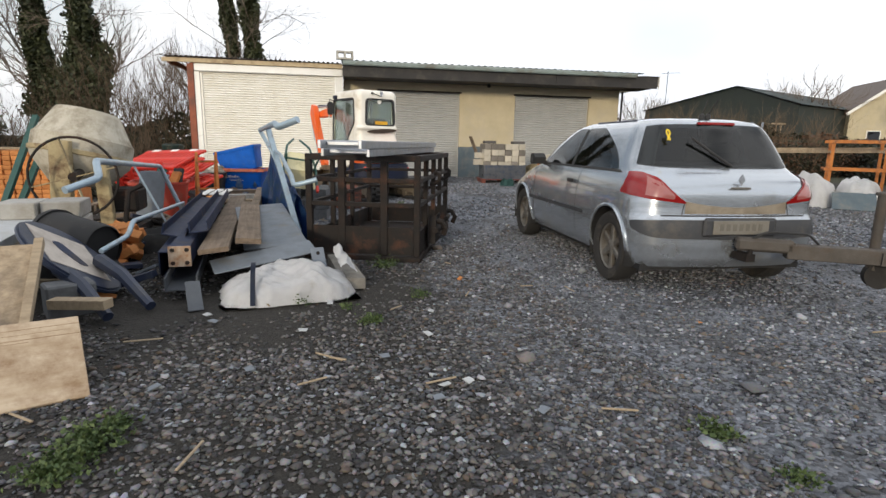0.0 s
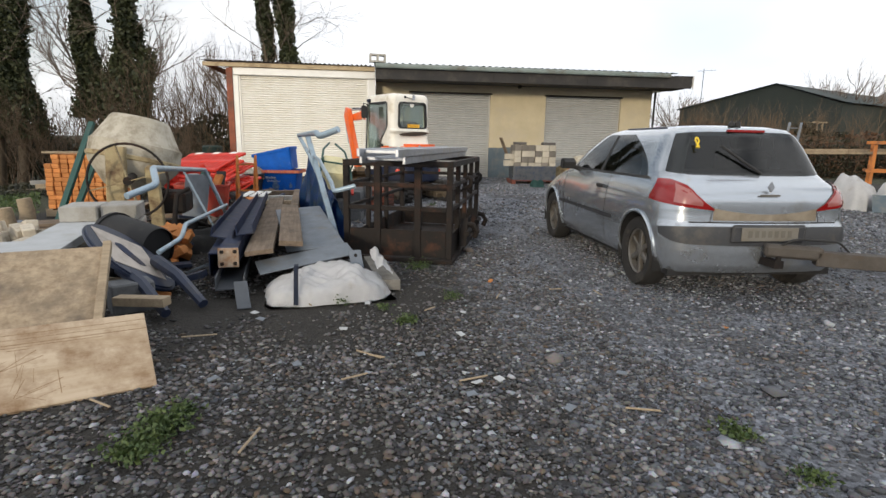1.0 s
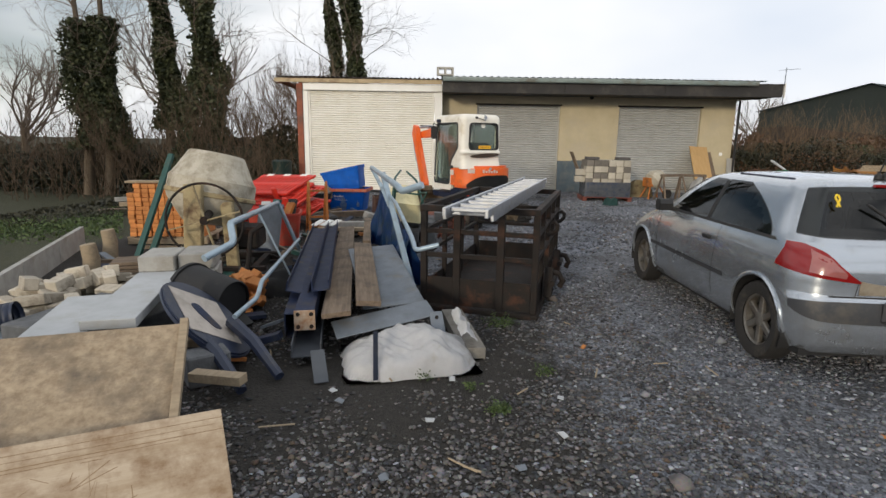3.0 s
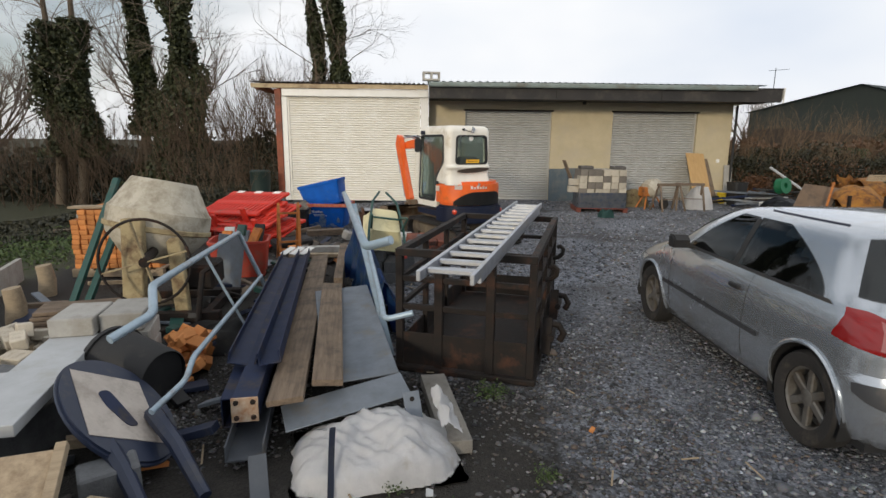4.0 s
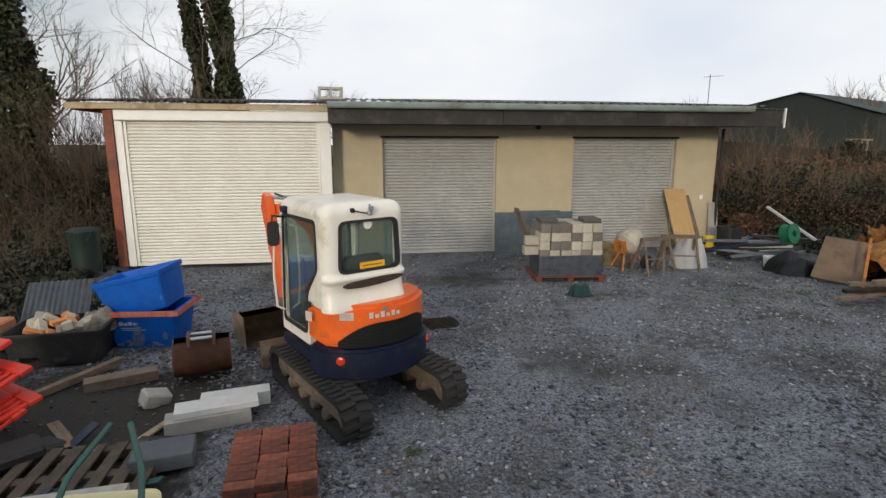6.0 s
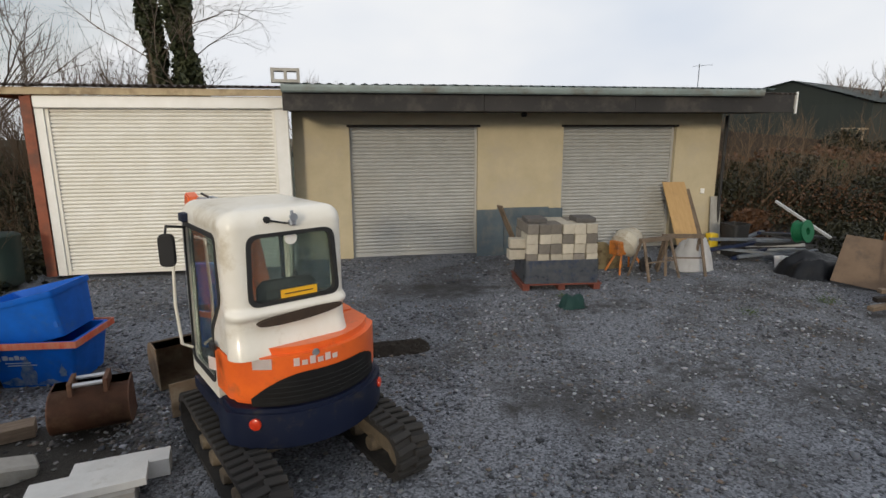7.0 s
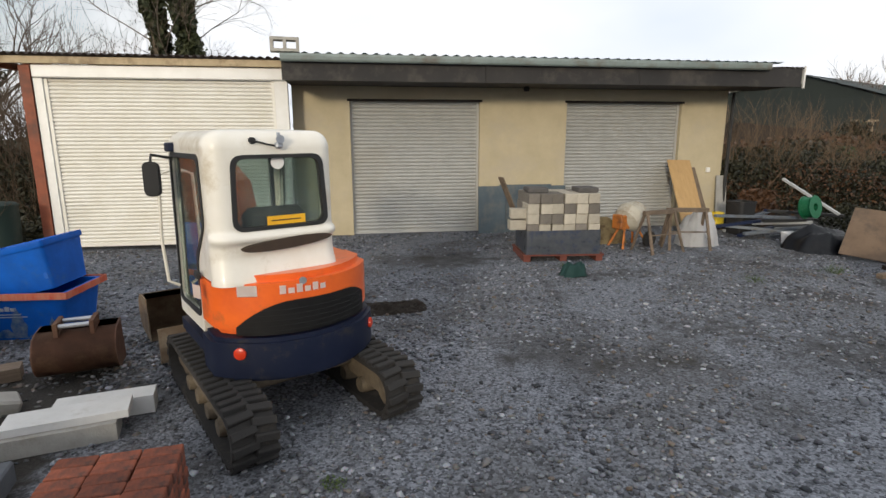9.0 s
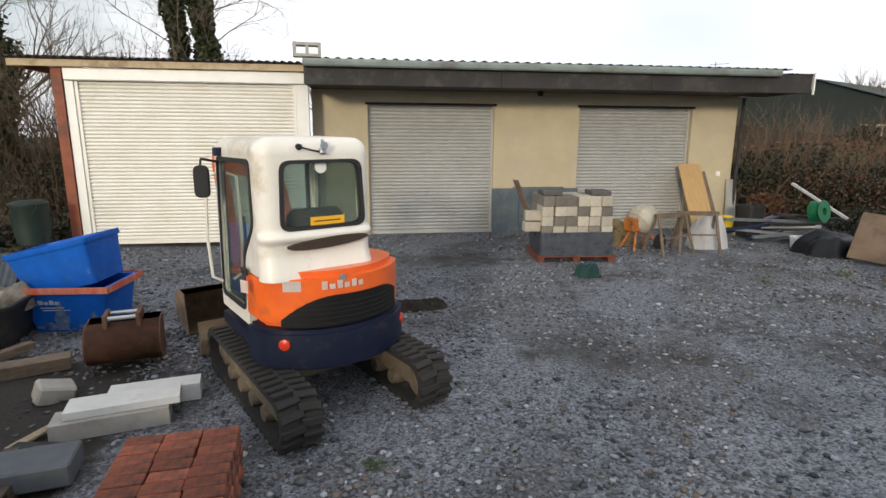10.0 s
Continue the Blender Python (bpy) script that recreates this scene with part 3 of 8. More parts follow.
def wheel(car, m):
    w = thing("wheel", m, "", "")
    w.parent = car
    R, B = 0.315, 0.098
    ty = Shape().lathe([(0.205, -B * 0.8), (0.25, -B), (0.295, -B), (0.312, -B * 0.7), (R, 0), (0.312, B * 0.7), (0.295, B), (0.25, B), (0.205, B * 0.8)], 36, pose(0, 0, 0, 0, 90, 0), False)
    part("tyre", ty, M_RUBBER, w, smooth=True)
    rim = Shape().lathe([(0.205, -0.08), (0.212, 0.05), (0.205, 0.07), (0.19, 0.06), (0.185, -0.03), (0.02, -0.035)], 36, pose(0, 0, 0, 0, 90, 0), False)
    for k in range(6):
        a = k * math.tau / 6
        rim.box(0.012, -0.028, 0.03, 0.055, 0.028, 0.2, pose(0, 0, 0, math.degrees(a), 0, 0), 0.008)
    rim.lathe([(0.05, 0.02), (0.055, 0.06), (0.03, 0.068)], 16, pose(0, 0, 0, 0, 90, 0))
    part("rim", rim, M_ALLOY, w, smooth=30)


def hatchback(m):
    car = thing("car", m, "muddy silver three-door hatchback parked on gravel", "car")
    zs = sorted(set([round(v, 3) for v in CAR[:, 0]] + [round(v, 3) for v in np.arange(0.225, 0.74, 0.04)] + [1.0, 1.04, 1.13, 1.23, 1.43]))
    us = sorted(set([0, 0.04, 0.08, 0.12, 0.16, 0.18, 0.2, 0.22, 0.24, 0.26] + [round(0.26 + 0.54 * i / 60, 4) for i in range(61)] + [0.81, 0.82, 0.83, 0.84, 0.85, 0.86, 0.87, 0.88, 0.89, 0.9, 0.92, 0.94, 0.96, 0.98, 1.0]))
    arches = ((-0.14, 0.365), (2.47, 0.365))

    def glass(u, z):
        if not (1.0 <= z <= 1.33):
            return None
        if u < 0.185 and z > 1.04:
            return "rear_window"
        if u > 0.86 and z > 1.0:
            return "windscreen"
        y = car_point(u, z).y
        if u > 0.25:
            back = 0.0 + 0.62 * max(0, (z - 0.99) / 0.37) ** 1.7
            front = 1.86 - 1.05 * max(0, z - 1.0)
            if u < 0.80 and (back < y < 0.83 or 0.97 < y < front):
                return "side"
        return None
    body = Shape()
    for side in (1, -1):
        vs = {}
        for i, u in enumerate(us):
            for j, z in enumerate(zs):
                p = car_point(u, z, side)
                for ya, ra in arches:
                    d = math.hypot(p.y - ya, p.z - 0.315)
                    if abs(p.x) > 0.7 and abs(d - ra) < 0.028 and 0.26 < u < 0.86:
                        k = ra / max(d, 1e-6)
                        p.y, p.z = ya + (p.y - ya) * k, 0.315 + (p.z - 0.315) * k
                vs[i, j] = p
        cache = {}

        def vert(sh, i, j, tag):
            key = (tag, i, j)
            if key not in cache:
                cache[key] = sh.bm.verts.new(vs[i, j])
            return cache[key]
        for i in range(len(us) - 1):
            for j in range(len(zs) - 1):
                u, z = (us[i] + us[i + 1]) / 2, (zs[j] + zs[j + 1]) / 2
                c = (vs[i, j] + vs[i + 1, j] + vs[i + 1, j + 1] + vs[i, j + 1]) / 4
                if 0.26 < u < 0.86 and any(math.hypot(c.y - ya, c.z - 0.315) < ra for ya, ra in arches):
                    continue
                if glass(u, z):
                    continue
                tag, sh = "body", body
                q = [vert(sh, a, b, tag + str(side)) for a, b in ((i, j), (i + 1, j), (i + 1, j + 1), (i, j + 1))]
                sh.bm.faces.new(q if side > 0 else q[::-1])
    top = [car_point(u, 1.457, 1) for u in us] + [car_point(u, 1.457, -1) for u in us[::-1]]
    body.bm.faces.new([body.bm.verts.new(p) for p in top])
    bmesh.ops.remove_doubles(body.bm, verts=body.bm.verts, dist=0.0015)
    part("body", body, M_CAR, car, smooth=50)
    pane("rear_window", pane_pair(0.0, 0.218, lambda a: 1.028 + 0.02 * a ** 6, lambda a: 1.385 - 0.02 * a ** 6, 0.006), car)
    pane("windscreen", pane_pair(1.0, 0.855, lambda a: 0.992, lambda a: 1.372, 0.006), car)
    for sd in (1, -1):
        ub, uf = (lambda z: car_u(-0.13 + 0.66 * max(0, (z - 0.985) / 0.385) ** 1.6, z)), (lambda z: car_u(0.885, z))
        pane("quarter_window", side_pane(ub, uf, sd), car)
        pane("door_window", side_pane(lambda z: car_u(0.915, z), lambda z: min(0.803, car_u(1.90 - 0.95 * max(0, z - 0.985), z)), sd), car)
    # floor, wheel wells and cabin
    part("underside", Shape().box(-0.78, -0.6, 0.19, 0.78, 3.1, 0.24), M_BLACKPL, car)
    for ya, ra in arches:
        for sd in (-1, 1):
            wl_ = Shape().grid(14, 1, lambda a, b: (sd * (0.62 + 0.255 * b), ya + (ra + 0.004) * math.cos(math.pi * 1.2 * a - 0.31), 0.315 + (ra + 0.004) * math.sin(math.pi * 1.2 * a - 0.31)))
            wl_.box(sd * 0.62 - 0.005, ya - ra, 0.2, sd * 0.62 + 0.005, ya + ra, 0.7)
            part("wheel_well", wl_, M_BLACKPL, car)
    part("dashboard", Shape().box(-0.72, 1.75, 0.5, 0.72, 2.1, 0.94, bevel=0.05), M_BLACKPL, car)
    for x in (-0.36, 0.36):
        st = Shape().box(x - 0.24, 0.75, 0.35, x + 0.24, 1.25, 0.52, bevel=0.04).box(x - 0.24, -0.08, 0, x + 0.24, 0.08, 0.62, pose(0, 0.72, 0.45, 15, 0, 0), 0.05).box(x - 0.13, -0.05, 0.64, x + 0.13, 0.05, 0.83, pose(0, 0.72, 0.45, 15, 0, 0), 0.03)
        part("seat", st, M_SEAT, car)
    part("rear_seat", Shape().box(-0.65, -0.08, 0, 0.65, 0.06, 0.6, pose(0, 0.02, 0.42, 15, 0, 0), 0.05).box(-0.65, 0.0, 0.35, 0.65, 0.45, 0.5), M_SEAT, car)
    part("parcel_shelf", Shape().box(-0.68, -0.5, 0.93, 0.68, 0.0, 0.95), M_BLACKPL, car)
    for ya in (-0.14, 2.47):
        for sd in (-1, 1):
            wheel(car, pose(sd * 0.772, ya, 0.315, 0, 0, 0 if sd > 0 else 180))
    # lamps and trim
    for sd in (-1, 1):
        lamp = part("tail_light", car_patch(0.116, 0.272, lambda a: 0.752 + 0.065 * a, lambda a: float(np.interp(a, (0, 0.12, 0.42, 0.6, 0.8, 0.93, 1), (0.765, 0.81, 0.945, 0.985, 0.985, 0.91, 0.84))), sd, 0.008, 24, 6), M_REDLENS, car, "red and clear tail lamp", smooth=True)
        part("lens", car_patch(0.142, 0.205, lambda a: 0.785 + 0.03 * a, lambda a: float(np.interp(a, (0, 0.5, 1), (0.815, 0.905, 0.955))), sd, 0.011, 10, 3), M_CLEARLENS, lamp, "pale pinkish clear lens", smooth=True)
        part("headlight", car_patch(0.815, 0.90, lambda a: 0.60 + 0.03 * (1 - a), lambda a: 0.66 + 0.06 * (1 - a), sd, 0.006, 8, 3), M_CLEARHEAD, car, "clear headlamp lens", smooth=True)
        part("side_moulding", car_patch(car_u(0.38, 0.57), car_u(2.12, 0.57), 0.548, 0.585, sd, 0.012, 20, 2), M_GREYPL, car)
        for yb, yt in ((0.62, 0.60), (1.98, 1.98)):
            gap = Shape().rod([car_point(car_u(yb + (yt - yb) * k / 8, 0.28 + 0.68 * k / 8), 0.28 + 0.68 * k / 8, sd, 0.0005) for k in range(9)], 0.004, 4)
            part("door_gap", gap, M_BLACKPL, car)
        hd = Shape().box(-0.02, -0.075, -0.02, 0.008, 0.075, 0.02, pose(*car_point(car_u(0.75, 0.84), 0.84, sd, 0.02)), 0.01)
        part("door_handle", hd, M_BLACKPL, car, "black door handle")
        part("pillar_trim", Shape().grid(2, 10, lambda a, b: car_point(car_u(0.865 + 0.07 * a, 0.995 + 0.355 * b), 0.995 + 0.355 * b, sd, 0.007)), M_BLACKPL, car)
        sill = car_patch(car_u(-0.2, 0.985), car_u(1.9, 0.985), 0.972, 0.994, sd, 0.006, 24, 1)
        part("window_trim", sill, M_BLACKPL, car)
        mp = car_point(car_u(1.72, 1.0), 1.0, sd, 0.0)
        mir = part("door_mirror", Shape().prism([(-0.06, -0.05), (0.07, -0.045), (0.09, 0.03), (0.03, 0.075), (-0.06, 0.07)], 0.06, 0.22, "x", pose(mp.x, mp.y, mp.z + 0.02, 0, 0, 0 if sd > 0 else 180), 0.012), M_BLACKPL, car, smooth=30)
        part("arm", Shape().rod([(mp.x - sd * 0.03, mp.y, mp.z - 0.03), (mp.x + sd * 0.09, mp.y, mp.z + 0.0)], 0.025, 8), M_BLACKPL, mir)
    # rear bumper: dark band, plate recess, plate
    for sd in (-1, 1):
        part("bumper_band", car_patch(0.0, 0.235, lambda a: 0.468 + 0.012 * a + 0.07 * a ** 8, lambda a: 0.622 - 0.02 * a ** 6, sd, 0.008, 20, 4), M_GREYPL, car, "dark grey plastic bumper insert", smooth=True)
    part("plate_recess", Shape().box(-0.34, -0.792, 0.49, 0.34, -0.76, 0.645, bevel=0.02), M_GREYPL, car)
    plate = part("number_plate", Shape().box(-0.26, -0.801, 0.515, 0.26, -0.793, 0.625, bevel=0.003), M_PLATE, car, "worn pale number plate with plain bars")
    for k in range(7):
        part("bar", Shape().box(-0.20 + 0.06 * k, -0.804, 0.545, -0.165 + 0.06 * k, -0.8015, 0.60), M_PLATEBAR, plate)
    part("tailgate_edge", Shape().rod([car_point(u, 0.655, sd, 0.001) for sd, uu in ((-1, np.linspace(0.165, 0, 8)), (1, np.linspace(0.01, 0.165, 8))) for u in uu], 0.006, 5), M_BLACKPL, car)
    for sd in (-1, 1):
        part("panel_gap", Shape().rod([car_point(0.122 - 0.004 * k / 5, 0.655 + 0.1 * k / 5, sd, 0.0) for k in range(6)], 0.004, 4), M_BLACKPL, car)
        part("road_grime", car_patch(0.0, 0.116, lambda a: 0.672, lambda a: 0.725 + 0.045 * a ** 2, sd, 0.003, 14, 2), M_GRIME, car, "dried brown road dirt on the tailgate", smooth=True)
        part("roof_trim", Shape().rod([car_point(u, 1.418, sd, 0.003) for u in np.linspace(0.27, 0.79, 20)], 0.009, 5), M_NAVYTRIM, car, "dark rubber roof strip")
        for ya in (-0.14, 2.47):
            lip = [(ya + 0.374 * math.cos(a), 0.315 + 0.374 * math.sin(a)) for a in np.linspace(-0.15, math.pi + 0.15, 24)]
            part("arch_lip", Shape().rod([car_point(car_u(y, z), z, sd, 0.004) if car_u(y, z) < 0.8 else car_point(0.8 + (car_u(y, z) - 0.8) * 0.5, z, sd, 0.004) for y, z in lip], 0.016, 6), M_CAR, car, smooth=True)
    part("badge", Shape().prism([(0, -0.045), (0.03, 0), (0, 0.045), (-0.03, 0)], -0.742, -0.722, "y", pose(0, 0, 0.945), 0.004), M_ALU, car, "plain diamond-shaped emblem")
    part("badge_bar", Shape().box(-0.09, -0.741, 0.872, 0.09, -0.732, 0.888), M_ALLOY, car)
    part("brake_light", Shape().box(-0.18, -0.325, 1.386, 0.18, -0.29, 1.408, bevel=0.004), M_REDLENS, car, "red high brake lamp strip")
    wi = Shape().rod([(0.05, -0.52, 1.045), (-0.12, -0.48, 1.15), (-0.30, -0.43, 1.27)], 0.011, 6)
    part("wiper", wi, M_BLACKPL, car)
    rib = Shape().rod([(-0.515, -0.405, 1.25), (-0.485, -0.385, 1.305), (-0.495, -0.375, 1.33), (-0.51, -0.375, 1.335), (-0.52, -0.38, 1.315), (-0.485, -0.40, 1.25)], 0.008, 5)
    part("sticker", rib, M_YELLOW, car, "small yellow ribbon sticker on the glass")
    for x in (-0.06, 0.0):
        a = Shape().lathe([(0.03, 0), (0.025, 0.03), (0.008, 0.05)], 10, pose(x, -0.18, 1.44)).rod([(x, -0.18, 1.47), (x + 0.03, -0.26 - x, 1.60)], 0.006, 5)
        part("aerial", a, M_BLACKPL, car)
    bar_ = Shape().box(-0.04, -0.95, 0.32, 0.04, -0.6, 0.38).rod([(0, -0.93, 0.36), (0, -0.93, 0.43)], 0.022, 8)
    part("tow_bar", bar_, M_RUSTY, car)
    return car


hatchback(pose(1.19, 5.00, 0.0, 0, 0, -0.5) @ Matrix.Diagonal((0.94, 0.94, 0.99, 1)))

# ---- mini excavator ----
M_EXGLASS = mat("cab_glass", (0.50, 0.58, 0.56), (0.46, 0.54, 0.52), 2, -0.08, transmission=0.96, spec=0.5)
M_TRACKMUD = mat("muddy_steel", (0.16, 0.125, 0.085), (0.10, 0.08, 0.058), 9, 0.8, bump=0.3, dirt=(0.20, 0.16, 0.11), dscale=5)
M_BLACKGR = mat("black_grille", (0.012, 0.012, 0.013), (0.02, 0.02, 0.02), 8, 0.6)
M_REDPL2 = mat("red_reflector", (0.70, 0.05, 0.015), (0.60, 0.04, 0.012), 9, 0.3, coat=0.5)
M_LOGO = mat("white_mark", (0.85, 0.84, 0.82), (0.80, 0.79, 0.77), 10, 0.5)
M_STICKER = mat("white_sticker", (0.84, 0.83, 0.80), (0.78, 0.76, 0.72), 10, 0.5)
M_BUCKET = mat("worn_bucket_steel", (0.20, 0.145, 0.095), (0.14, 0.095, 0.06), 6, 0.75, 0.2, bump=0.3, dirt=(0.26, 0.21, 0.15), dscale=4)


def rounded(pts, r, n=4):
    """A 2D outline with rounded corners."""
    out = []
    k = len(pts)
    for i in range(k):
        p0, p1, p2 = Vector(pts[i - 1]), Vector(pts[i]), Vector(pts[(i + 1) % k])
        a, b = (p0 - p1), (p2 - p1)
        rr = min(r, a.length * 0.45, b.length * 0.45)
        a, b = p1 + a.normalized() * rr, p1 + b.normalized() * rr
        for j in range(n + 1):
            t = j / n
            q = a * (1 - t) ** 2 + p1 * 2 * t * (1 - t) + b * t * t
            out.append((q.x, q.y))
    return out


def ring_panel(outer, hole, d0, d1, axis):
    """A flat panel with a hole: two outlines with the same number of points."""
    s = Shape()
    def P(u, v, d):
        return {"x": (d, u, v), "y": (u, d, v)}[axis]
    k = len(outer)
    lay = [[s.bm.verts.new(P(u, v, d)) for u, v in o] for o, d in ((outer, d0), (hole, d0), (hole, d1), (outer, d1))]
    for q in range(4):
        a, b = lay[q], lay[(q + 1) % 4]
        for i in range(k):
            s.bm.faces.new((a[i], a[(i + 1) % k], b[(i + 1) % k], b[i]))
    return s


def fill_bucket(parent, w, depth, h, material, m, name="shell"):
    """A digging bucket, open towards +y: rolled shell, side plates and teeth."""
    prof = [(depth * 0.45, h)] + [(-depth * 0.5 * math.sin(a), h * 0.5 + h * 0.5 * math.cos(a)) for a in np.linspace(0.0, math.pi, 12)] + [(depth * 0.6, -0.02)]
    k = len(prof) - 1

    def f(u, v):
        i = min(k - 1, int(u * k + 1e-6))
        t = u * k - i
        y, z = (prof[i][n] + (prof[i + 1][n] - prof[i][n]) * t for n in (0, 1))
        return m @ Vector(((v - 0.5) * w, y, z))
    shell = part(name, Shape().grid(k, 2, f, 0.016), material, parent, smooth=50)
    holder = shell if name == "bucket" else parent
    for x in (-w / 2 - 0.012, w / 2):
        part("side_plate", Shape().prism(prof, x, x + 0.012, "x", m), material, holder)
    for q in range(4):
        x = -w / 2 + w * (q + 0.5) / 4
        part("tooth", Shape().box(x - 0.025, depth * 0.55, -0.045, x + 0.025, depth * 0.55 + 0.11, -0.012, m, 0.006), material, holder)
    return shell


def crawler_track(exc, x, m):
    L, R, W = 0.80, 0.20, 0.29          # half wheelbase, end radius, belt width
    t = thing("track", m @ pose(x, 0, 0), "", "")
    t.parent = exc

    def loop(r, zoff=0.0, n=10):
        o = [(L + r * math.cos(a), R + r * math.sin(a)) for a in np.linspace(-math.pi / 2, math.pi / 2, n)]
        o += [(-L + r * math.cos(a), R + r * math.sin(a)) for a in np.linspace(math.pi / 2, math.pi * 1.5, n)]
        return o
    o1, o2 = loop(R - 0.012), loop(R - 0.05)
    part("belt", ring_panel(o1, o2, -W / 2, W / 2, "x"), M_RUBBER, t, "worn muddy rubber crawler belt")
    lug = bpy.data.meshes.new("tread_lug")
    s = Shape().box(-W / 2 - 0.004, -0.028, -0.012, 0.02, 0.028, 0.03, pose(0, 0, 0, 0, 0, 8), 0.006).box(-0.01, -0.028 + 0.04, -0.012, W / 2 + 0.004, 0.028 + 0.04, 0.03, pose(0, 0, 0, 0, 0, -8), 0.006)
    bmesh.ops.recalc_face_normals(s.bm, faces=s.bm.faces)
    s.bm.to_mesh(lug)
    s.bm.free()
    lug.materials.append(M_RUBBER)
    per = 4 * L + math.tau * R
    n = 44
    for k in range(n):
        d = per * k / n
        if d < 2 * L:
            y, z, a = -L + d, 2 * R - 0.012, 0
        elif d < 2 * L + math.pi * R:
            q = (d - 2 * L) / R
            y, z, a = L + (R - 0.012) * math.sin(q), R + (R - 0.012) * math.cos(q), -math.degrees(q)
        elif d < 4 * L + math.pi * R:
            y, z, a = L - (d - 2 * L - math.pi * R), 0.012, 180
        else:
            q = (d - 4 * L - math.pi * R) / R
            y, z, a = -L - (R - 0.012) * math.sin(q), R - (R - 0.012) * math.cos(q), 180 - math.degrees(q)
        ob = new("tread_lug", lug)
        ob.parent = t
        ob.matrix_basis = pose(0, y, z, a, 0, 0)
    fr = Shape().box(-0.07, -L + 0.05, 0.12, 0.07, L - 0.05, 0.30, None, 0.02)
    part("track_frame", fr, M_TRACKMUD, t, "mud-caked steel track frame", smooth=30)
    for y, r in ((-L, 0.15), (L, 0.15)):
        w = Shape().lathe([(r, -0.05), (r, 0.05), (r * 0.7, 0.06), (r * 0.35, 0.06), (r * 0.3, 0.085), (0.02, 0.09)], 20, pose(0, y, R, 0, 90, 0)).lathe([(r * 0.7, -0.06), (r * 0.3, -0.085), (0.02, -0.09)], 20, pose(0, y, R, 0, 90, 0))
        part("sprocket" if y < 0 else "idler", w, M_TRACKMUD, t, smooth=30)
    for y in (-0.45, -0.15, 0.15, 0.45):
        part("roller", Shape().lathe([(0.06, -0.1), (0.075, -0.06), (0.075, 0.06), (0.06, 0.1)], 14, pose(0, y, 0.105, 0, 90, 0)), M_TRACKMUD, t, smooth=30)


def inside(p, poly):
    """Whether a 2D point lies within an outline."""
    hit = False
    for (ax, ay), (bx, by) in zip(poly, poly[1:] + poly[:1]):
        if (ay > p[1]) != (by > p[1]) and p[0] < ax + (p[1] - ay) / (by - ay) * (bx - ax):
            hit = not hit
    return hit


def cab_shell(x0, x1, y0, y1, z0, z1, r, window):
    """Pressed cab shell: rear and rounded corners down to z0, a domed roof, and an opening for the rear window."""
    ring = []                                     # plan points with their outward directions
    for (cx, cy), a0 in (((x0 + r, y0 + r), 180), ((x1 - r, y0 + r), 270), ((x1 - r, y1 - r), 0), ((x0 + r, y1 - r), 90)):
        ring += [((cx, cy), (math.cos(radians(a)), math.sin(radians(a)))) for a in np.linspace(a0, a0 + 90, 13)]
    full = []
    for (c, n), (c2, n2) in zip(ring, ring[1:] + ring[:1]):
        p = (c[0] + r * n[0], c[1] + r * n[1])
        q = (c2[0] + r * n2[0], c2[1] + r * n2[1])
        k = max(1, round(math.dist(p, q) / 0.016))
        full += [(p[0] + (q[0] - p[0]) * i / k, p[1] + (q[1] - p[1]) * i / k, n[0], n[1]) for i in range(k)]
    def swell(z):                                 # overhanging lip under the window, flare at the foot
        return 0.045 * smooth01(1.47, 1.43, z) * smooth01(1.36, 1.41, z) + 0.05 * smooth01(1.30, 1.10, z)
    levels = [(z, 0.0) for z in np.arange(z0, z1 - r, 0.015)]
    levels += [(z1 - r + r * math.sin(t), r * (1 - math.cos(t))) for t in np.linspace(0, math.pi / 2, 9)]
    s = Shape()
    rows = []
    for z, inset in levels:
        rows.append([s.bm.verts.new((x + nx * (swell(z) * max(0, -ny) - inset), y + ny * (swell(z) * max(0, -ny) - inset), z)) for x, y, nx, ny in full])
    n = len(full)
    for a, b in zip(rows, rows[1:]):
        for i in range(n):
            q = (a[i], a[(i + 1) % n], b[(i + 1) % n], b[i])
            c = sum((v.co for v in q), Vector()) / 4
            if c.z < z1 - r - 0.01 and (c.y > y0 + r + 0.006 or (c.y < y0 + 0.06 and inside((c.x, c.z), window))):
                continue
            s.bm.faces.new(q)
    mid = [s.bm.verts.new(v.co.lerp(Vector(((x0 + x1) / 2, (y0 + y1) / 2, z1)), 0.5) + Vector((0, 0, 0.012))) for v in rows[-1]]
    for i in range(n):
        s.bm.faces.new((rows[-1][i], rows[-1][(i + 1) % n], mid[(i + 1) % n], mid[i]))
    s.bm.faces.new(mid)
    bmesh.ops.delete(s.bm, geom=[v for v in s.bm.verts if not v.link_faces], context="VERTS")
    bmesh.ops.recalc_face_normals(s.bm, faces=s.bm.faces[:])
    bmesh.ops.solidify(s.bm, geom=s.bm.faces[:], thickness=0.012)
    return s


